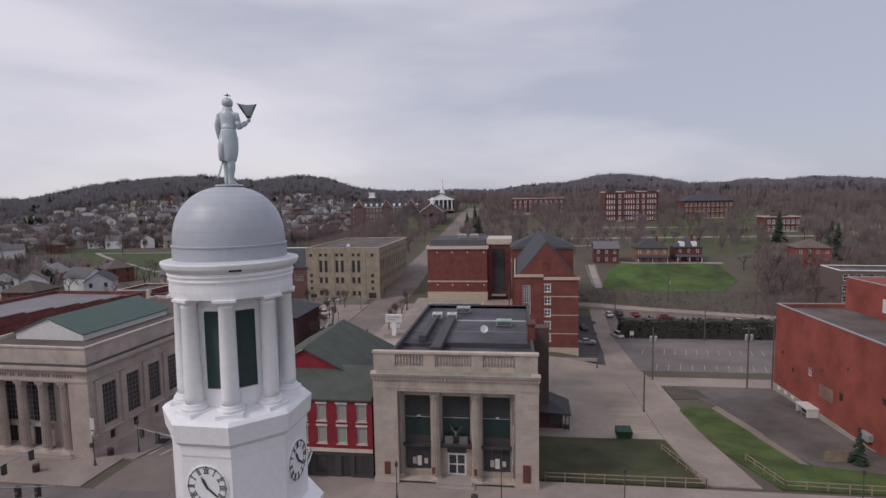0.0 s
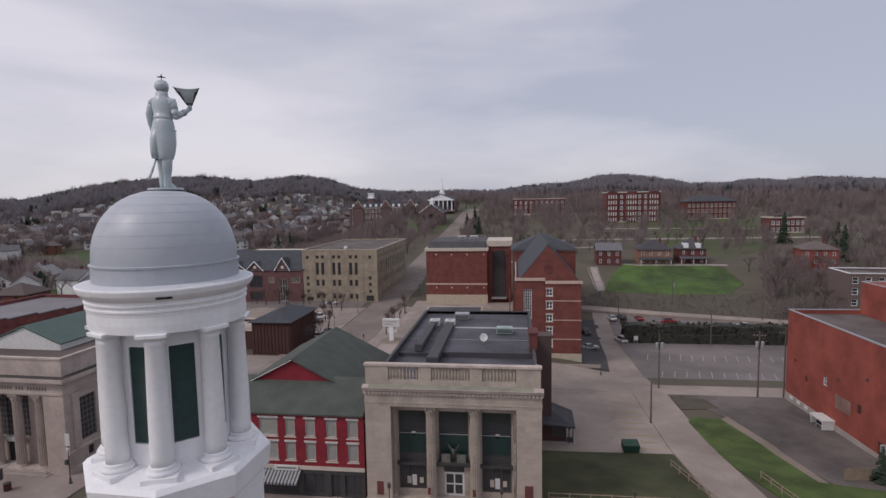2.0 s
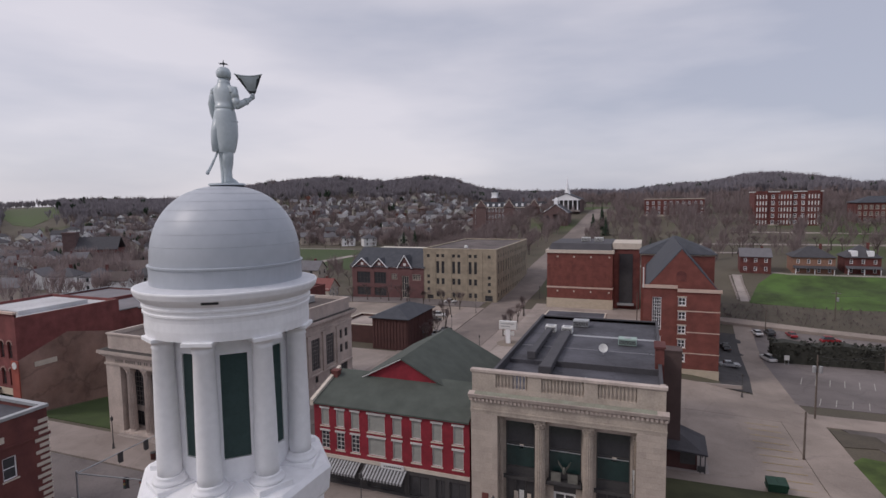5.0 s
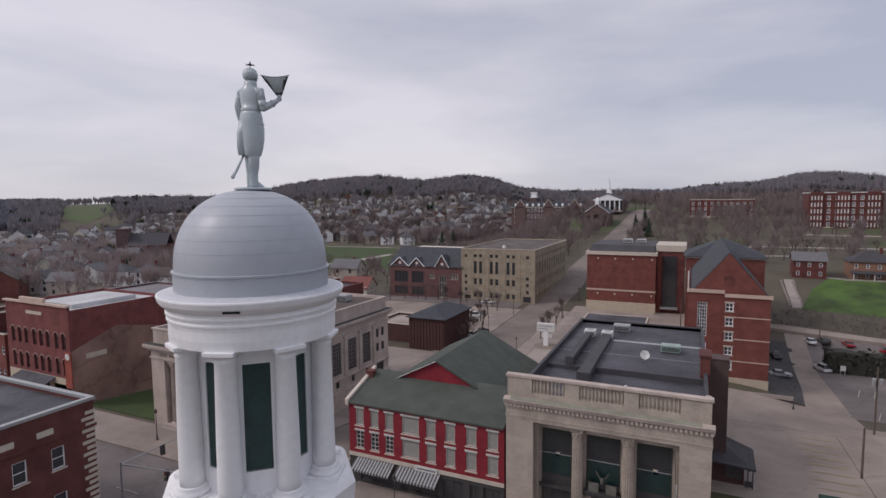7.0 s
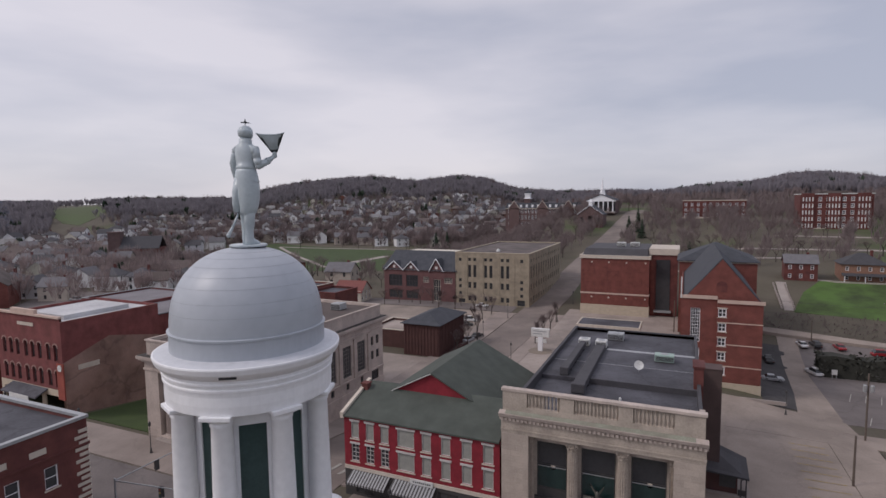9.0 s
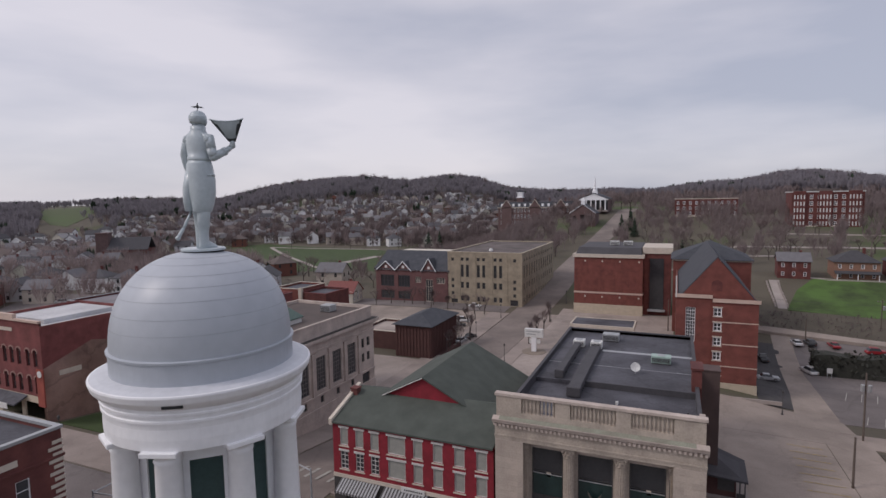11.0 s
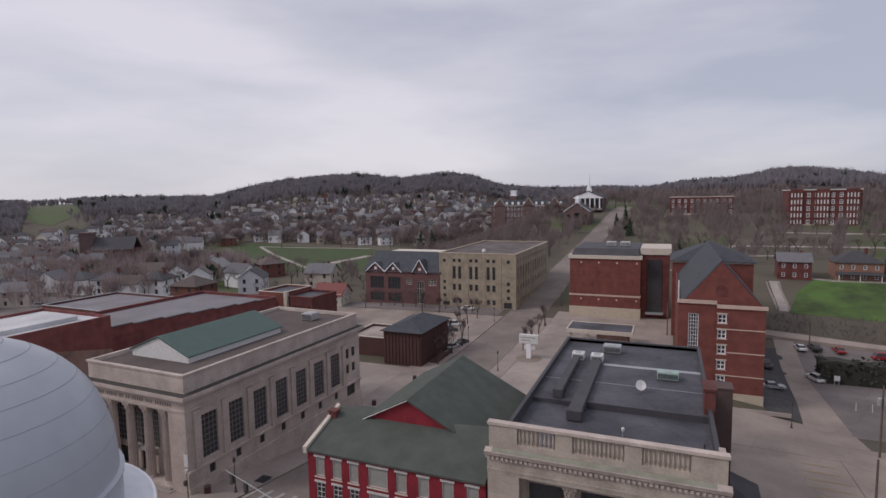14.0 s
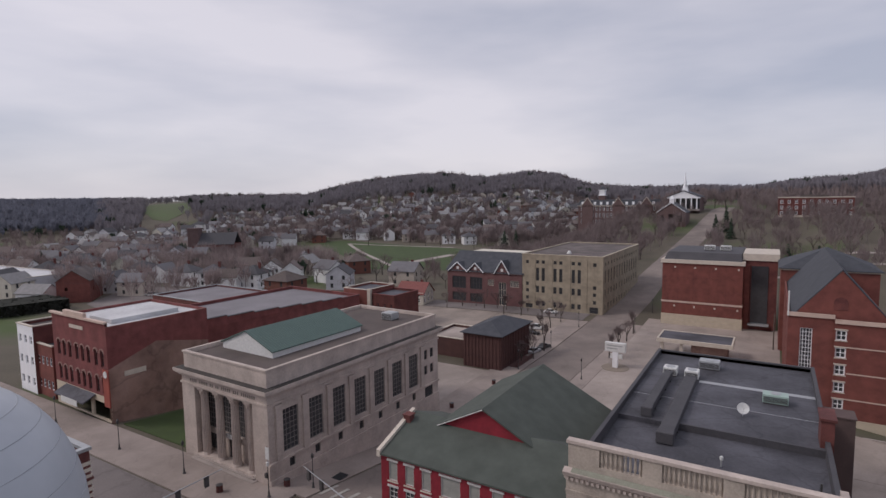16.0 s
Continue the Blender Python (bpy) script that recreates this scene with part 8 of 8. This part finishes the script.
def car(x, y, rz, paint, kind="sedan"):
    """A parked car: body, cabin glass, four wheels with rims, lights."""
    key = (paint, kind)
    words = {"sedan": "parked %s sedan", "suv": "parked %s sport utility car", "truck": "parked %s pickup truck"}[kind] % paint + " on asphalt"
    m = pose(x, y, on(x, y) + 0.12, 0, 0, rz)
    if key in _cars:
        return copy_thing(_cars[key], m)
    T = thing("car", 0, 0, 0, 0, words, "car", "parked cars")
    T.matrix_basis = m
    L, Wd = (4.6, 1.8) if kind == "sedan" else (4.8, 1.9)
    h1, h2 = (0.85, 1.42) if kind == "sedan" else (1.0, 1.75)
    body = B()
    sec = [(-L / 2, 0.35), (-L / 2 + 0.05, 0.7), (-L / 2 + 0.6, h1), (L / 2 - 0.5, h1 - 0.02), (L / 2 - 0.05, 0.72), (L / 2, 0.38), (L / 2 - 0.1, 0.25), (-L / 2 + 0.1, 0.25)]
    rows_ = []
    for yy, k in ((-Wd / 2, 0.97), (-Wd / 2 + 0.12, 1.0), (Wd / 2 - 0.12, 1.0), (Wd / 2, 0.97)):
        rows_.append([body.verts.new((px * k, yy, 0.25 + (pz - 0.25) * (k if k == 1 else 0.94))) for px, pz in sec])
    for a, b in zip(rows_, rows_[1:]):
        for i in range(len(sec)):
            j = (i + 1) % len(sec)
            body.faces.new((a[i], a[j], b[j], b[i]))
    body.faces.new(rows_[0][::-1]), body.faces.new(rows_[-1])
    part("body", body, CARS[paint], T)
    cab = B()
    x0, x1 = (-1.55, 1.0) if kind == "sedan" else ((-2.1, 1.0) if kind == "suv" else (-0.6, 1.1))
    lo4 = [cab.verts.new(p) for p in ((x0, -Wd / 2 + 0.08, h1 - 0.03), (x1, -Wd / 2 + 0.08, h1 - 0.03), (x1, Wd / 2 - 0.08, h1 - 0.03), (x0, Wd / 2 - 0.08, h1 - 0.03))]
    hi4 = [cab.verts.new(p) for p in ((x0 + 0.5, -Wd / 2 + 0.28, h2 - 0.05), (x1 - 0.7, -Wd / 2 + 0.28, h2 - 0.05), (x1 - 0.7, Wd / 2 - 0.28, h2 - 0.05), (x0 + 0.5, Wd / 2 - 0.28, h2 - 0.05))]
    cab.faces.new(hi4)
    for i in range(4):
        cab.faces.new((lo4[i], lo4[(i + 1) % 4], hi4[(i + 1) % 4], hi4[i]))
    part("glass", cab, GLASS, T, "dark car windows")
    part("roof", box(B(), x0 + 0.48, x1 - 0.68, -Wd / 2 + 0.27, Wd / 2 - 0.27, h2 - 0.06, h2), CARS[paint], T, bevel=0.03)
    for sx in (-1, 1):
        for sy in (-1, 1):
            w = part("wheel", lathe(B(), [(0.2, -0.1), (0.32, -0.1), (0.33, 0), (0.32, 0.1), (0.2, 0.1)], 16), TYRE, T)
            w.matrix_basis = pose(sx * L * 0.3, sy * (Wd / 2 - 0.1), 0.32, 90, 0, 0)
            part("rim", lathe(B(), [(0.2, -0.105), (0.2, 0.105)], 12), GALV, w)
        part("light", box(B(), sx * L / 2 - 0.04, sx * L / 2 + 0.02, -Wd / 2 + 0.1, -Wd / 2 + 0.45, 0.55, 0.68), UNITW if sx > 0 else BRICKO, T)
    _cars[key] = T
    return T


for x, y, rz, c, k in ((48.0, 118.8, 100, "white", "sedan"), (51.2, 119.2, 98, "black", "suv"), (38.2, 103.5, 95, "black", "truck"), (37.0, 86.8, 4, "silver", "sedan"), (47.2, 98.5, 112, "white", "suv"), (65.2, 116.5, 8, "red", "suv"), (56.6, 119.0, 98, "red", "sedan"),
                       (-46.4, 110.5, 12, "white", "suv"), (-45.6, 104.6, 10, "black", "sedan"), (-51.5, 106, 10, "black", "suv"), (-50.5, 112.5, 12, "silver", "sedan"), (-38.2, 87.5, 80, "silver", "sedan"), (-37.6, 92.8, 82, "black", "sedan"),
                       (-55.5, 108, 10, "blue", "sedan"), (-50, 132, 0, "white", "sedan"), (-232, 88, 10, "black", "sedan"), (-218, 90, 190, "silver", "suv"), (-190, 100, 5, "black", "sedan"), (-248, 55, 0, "white", "suv"), (-170, 118, 30, "blue", "sedan"), (-3, 93, 90, "white", "suv"), (3, 92, 85, "silver", "sedan"), (86, 113.5, 98, "silver", "suv")):
    car(x, y, rz, c, k)


# ---- poles, lamps, signals ----
def utility_pole(x, y, h, arm=True, cans=0, turn=0):
    z = on(x, y)
    T = thing("utility_pole", x, y, z, turn, "weathered wooden utility pole with crossarm", "utility pole", "utility poles")
    part("pole", tube(B(), (0, 0, -0.5), (0, 0, h), 0.17, 0.12, 10), POLEW, T)
    if arm:
        part("crossarm", box(B(), -1.2, 1.2, -0.06, 0.06, h - 0.9, h - 0.75), POLEW, T)
        for k in (-1.0, -0.4, 0.4, 1.0):
            part("insulator", lathe(B(), [(0.05, h - 0.75), (0.07, h - 0.65), (0.03, h - 0.55)], 8, k, 0), GALV, T)
    for k in range(cans):
        cx = (-0.5, 0.5)[k % 2] if cans > 1 else 0.42
        part("transformer", lathe(B(), [(0.26, h - 3.1), (0.3, h - 3.0), (0.3, h - 2.0), (0.22, h - 1.9)], 14, cx, -0.25), GALV, T, "pale grey transformer can")
    return T


utility_pole(46.4, 54.2, 11.6, False, 2)
utility_pole(63.4, 49.2, 13.0, True, 2)
utility_pole(68.3, 49.7, 13.5, True, 0)
utility_pole(40.0, 33.8, 7.3, False)
utility_pole(70.4, 95.2, 8.8, False)
utility_pole(93, 117.6, 9.3, True)
utility_pole(70.3, 132, 9.0, True, 1)
utility_pole(50.6, 121.6, 6.5, False)
utility_pole(112, 150, 10, True)
utility_pole(15.5, 118, 9.5, False)
utility_pole(58.5, 186, 9, True)
utility_pole(-118, 120, 9.5, True)
utility_pole(-150, 96, 9, True)


def wire(points, sag, name="overhead_wire"):
    bm = B()
    for p, q in zip(points, points[1:]):
        p, q = Vector(p), Vector(q)
        prev = p
        for i in range(1, 13):
            t = i / 12
            c = p.lerp(q, t) - Vector((0, 0, 4 * sag * t * (1 - t)))
            tube(bm, prev, c, 0.022, 0.022, 3)
            prev = c
    return tagged(part(name, bm, DARK), "thin dark overhead wires between poles", "wire")


wire([(45.9, 50, 8.4), (63.4, 49.2, 9.4), (68.3, 49.7, 9.9), (120, 49, 9)], 0.6)
wire([(93, 100.3, 8.5), (70.3, 113.5, 9.0), (30, 118, 9.5)], 0.9)
wire([(45.9, 50, 7.6), (70.4, 78.2, 5.4), (93, 100.3, 7.6)], 0.9)
wire([(93, 100.3, 8.2), (112, 150, 15), (200, 160, 20)], 1.2)
wire([(58.5, 186, 17.5), (20, 190, 17), (-20, 200, 16)], 1.0)
wire([(-118, 120, 6.2), (-150, 96, 5.6), (-230, 60, 6)], 1.2)


_lamp = []


def street_lamp(x, y, label="black cast-iron street lamp with a globe", banner=False):
    m = pose(x, y, on(x, y) + 0.12)
    if _lamp and not banner:
        return copy_thing(_lamp[0], m)
    T = thing("street_lamp", 0, 0, 0, 0, label, "street lamp", "street lamps")
    T.matrix_basis = m
    part("base", lathe(B(), [(0.22, 0), (0.22, 0.12), (0.14, 0.25), (0.12, 0.75), (0.07, 0.85)], 12), DARK, T)
    part("post", tube(B(), (0, 0, 0.8), (0, 0, 4.1), 0.07, 0.05, 8), DARK, T)
    part("lantern", lathe(B(), [(0.07, 4.1), (0.16, 4.18), (0.2, 4.4), (0.18, 4.65), (0.06, 4.78)], 12), DARK if not banner else UNITW, T)
    part("finial", lathe(B(), [(0.08, 4.78), (0.03, 4.85), (0.01, 5.0)], 8), DARK, T)
    if banner:
        part("banner", box(B(), -0.32, 0.32, -0.03, 0.03, 5.0, 6.6), UNITW, T, "white banner on a street lamp")
        part("banner_post", tube(B(), (0, 0.02, 4.9), (0, 0.02, 6.8), 0.04, 0.03, 6), DARK, T)
        part("walk_signal", box(B(), -0.5, -0.1, -0.15, 0.15, 2.5, 3.1), DARK, T)
    else:
        _lamp.append(T)
    return T


for x, y in ((-54.4, -1.5), (-36.6, 5.4), (29.5, -3.2), (55.4, -1.0), (15.7, -4.2), (-19.4, 119), (-19.4, 146), (-21.0, 72.5), (-36.0, 94), (-36.0, 118.5), (-36.2, 72.4), (-70, -2), (-90, -2), (3.5, -4.2), (-12, -4.2), (-19.5, 100), (36.2, 63), (50.5, 108.5)):
    street_lamp(x, y)
street_lamp(-39.3, 0.3, "black street lamp with a white banner", True)


def signal_head(T, x, y, z, rz):
    s = part("signal_head", box(B(), -0.19, 0.19, -0.16, 0.16, -1.1, 0), DARK, T)
    s.matrix_basis = pose(x, y, z, 0, 0, rz)
    for k, c in enumerate((BRICKO, PAINTY, COPPER)):
        part("signal_lens", lathe(B(), [(0.13, 0), (0.13, 0.05)], 12), c, s).matrix_basis = pose(0, -0.16, -0.2 - 0.35 * k, 90, 0, 0)
    part("backplate", box(B(), -0.3, 0.3, 0.16, 0.18, -1.2, 0.1), DARK, s)


def signal_mast(px, py, arms, label="grey traffic signal mast with hanging signals"):
    """arms: end of each arm and how many signals hang along it."""
    T = thing("traffic_signal", px, py, 0, 0, label, "traffic light", "traffic signals")
    part("mast", tube(B(), (0, 0, 0), (0, 0, 5.6), 0.13, 0.1, 10), GALV, T)
    for ex, ey, fr in arms:
        e = Vector((ex - px, ey - py, 5.5))
        part("mast_arm", tube(B(), (0, 0, 5.3), e, 0.09, 0.05, 8), GALV, T)
        for t in fr:
            q = Vector((0, 0, 5.3)).lerp(e, t)
            signal_head(T, q.x, q.y, q.z - 0.02, math.degrees(math.atan2(e.y, e.x)) + (0 if abs(e.x) > abs(e.y) else 180))


signal_mast(-42.0, -15.6, [(-41.6, -4.6, (0.48, 0.8)), (-31.5, -14.2, (0.62, 0.82))])
signal_mast(-22.3, -2.6, [(-33.4, 0.8, (0.62, 0.88))])


# ---- fences, bins and small things ----
def rail_fence(pts, h=1.1, step=2.4, label="weathered two-rail wooden fence", name="fence"):
    x0, y0 = pts[0]
    T = thing(name, x0, y0, on(x0, y0), 0, label, "fence")
    oz = on(x0, y0)
    post = mesh_of(box(B(), -0.07, 0.07, -0.07, 0.07, -0.2, h), WOOD, "post")
    for (xa, ya), (xb, yb) in zip(pts, pts[1:]):
        n = max(1, round(math.hypot(xb - xa, yb - ya) / step))
        prev = None
        for i in range(n + 1):
            x, y = xa + (xb - xa) * i / n, ya + (yb - ya) * i / n
            z = on(x, y) - oz + 0.1
            ob = part("post", post, None, T)
            ob.matrix_basis = pose(x - x0, y - y0, z)
            if prev:
                for k in (0.45, 0.92):
                    part("rail", tube(B(), (prev[0] - x0, prev[1] - y0, prev[2] + h * k), (x - x0, y - y0, z + h * k), 0.06, 0.06, 4), WOOD, T)
            prev = (x, y, z)


rail_fence([(21, 2.3), (40.2, 2.6), (38.3, 15.5)])
rail_fence([(48.6, 12.5), (49.4, 3.2), (68, 2.6)])
pf = thing("board_fence", 58.9, 13.3, on(60, 13.3), 8, "short weathered board fence panel", "fence")
for i in range(14):
    part("board", box(B(), i * 0.27, i * 0.27 + 0.24, -0.02, 0.02, 0, 1.7 + 0.06 * (i % 3)), WOOD, pf)
part("rail", box(box(B(), 0, 3.8, 0.02, 0.08, 0.4, 0.5), 0, 3.8, 0.02, 0.08, 1.3, 1.4), WOOD, pf)
db = thing("dumpster", 33.0, 20.6, on(34, 21) + 0.1, 3, "dark green steel dumpster at the lawn's edge", "dumpster")
GREENP = mat("dark_green_paint", (0.018, 0.06, 0.038), (0.012, 0.04, 0.026), 0.6, 2)
bd = B()
lo_, hi_ = [bd.verts.new(p) for p in ((0.1, 0.15, 0.15), (2.3, 0.15, 0.15), (2.3, 1.5, 0.15), (0.1, 1.5, 0.15))], [bd.verts.new(p) for p in ((0, 0, 1.2), (2.4, 0, 1.2), (2.4, 1.6, 1.5), (0, 1.6, 1.5))]
bd.faces.new(lo_[::-1]), bd.faces.new(hi_)
for i in range(4):
    bd.faces.new((lo_[i], lo_[(i + 1) % 4], hi_[(i + 1) % 4], hi_[i]))
part("bin_body", bd, GREENP, db)
for x in (0.02, 1.22):
    part("lid", slab([(x, -0.05, 1.24), (x + 1.16, -0.05, 1.24), (x + 1.16, 1.65, 1.56), (x, 1.65, 1.56)], 0.05), GREENP, db)
for x in (-0.12, 2.4):
    part("lift_pocket", box(B(), x, x + 0.12, 0.3, 1.2, 0.7, 0.9), GREENP, db)
for x, y in ((-45.9, -2.1), (-39.6, 3.6), (-37.9, 44), (-36.6, 60), (12.6, -4.0)):
    T = thing("trash_bin", x, y, on(x, y) + 0.14, 0, "dark slatted metal trash bin on the pavement", "trash bin", "trash bins")
    part("bin_liner", lathe(B(), [(0.32, 0.02), (0.36, 0.9)], 14), DARK, T)
    for k in range(14):
        a = 2 * math.pi * k / 14
        part("slat", box(B(), 0.37, 0.41, -0.05, 0.05, 0, 0.95), BRICKD, T).matrix_basis = Matrix.Rotation(a, 4, "Z")
    part("bin_rim", lathe(B(), [(0.44, 0.93), (0.44, 1.0), (0.28, 1.04)], 14), DARK, T)
plant(FIRS[0], 63.2, 13.2, 0.44)
drain = thing("floor_grate", -36.2, 9.5, on(-36.2, 9.5) + 0.18, 0, "dark iron tree grate in the pavement", "grate")
part("grate", box(B(), -0.8, 0.8, -1.6, 1.6, 0, 0.03), SHADOWGAP, drain)
wl = thing("retaining_wall", 24, 67.4, on(33, 67.4), 0, "low pale concrete retaining wall", "wall")
part("wall", box(B(), 0, 13, 0, 0.4, 0, 0.7), CONC, wl)
for k, (x0, y0, x1, y1) in enumerate(((46.6, 146, 47, 168), (50.0, 146, 51, 168))):
    gt = thing("garden_steps", x0, y0, on(x0, y0), 0, "pale curved garden wall beside a stepped path", "wall")
    for i in range(14):
        yy = (y1 - y0) * i / 14
        part("wall_stone", box(B(), 0.1 * (i % 2), 0.5 + 0.1 * (i % 2), yy, yy + (y1 - y0) / 14 - 0.05, -0.4, on(x0, y0 + yy) - on(x0, y0) + 0.6), CONC, gt)
draped("path", [(47.4, 145), (49.9, 145), (51.0, 169), (47.8, 169)], CONC, 0.16, "pale stepped path up the lawn", "path", 3)
draped("path", [(58, 173.5), (66, 170.4), (102, 170.4), (102, 171.8), (67, 172.2), (58.6, 175)], CONC, 0.16, "pale drive before the houses", "path", 3)
draped("path", [(20, 232), (180, 236), (180, 239), (20, 235)], CONC, 0.25, "pale campus drive across the slope", "path", 5)
draped("path", [(60, 272), (230, 262), (230, 264.5), (60, 274.5)], CONC, 0.25, "pale campus walk across the slope", "path", 5)
draped("path", [(-22, 205), (60, 212), (60, 214.5), (-22, 208)], CONC, 0.2, "pale campus drive", "path", 5)
hv = thing("wall_unit", 67.75, 19.5, -3.6, 1, "grey condenser unit on the brick wall", "air conditioner")
part("casing", box(B(), 0.3, 1.3, 0, 2.0, 2.6, 3.7), GALV, hv, bevel=0.04)
part("bracket", box(B(), 0.2, 1.3, 0.3, 0.5, 2.3, 2.6), DARK, hv)
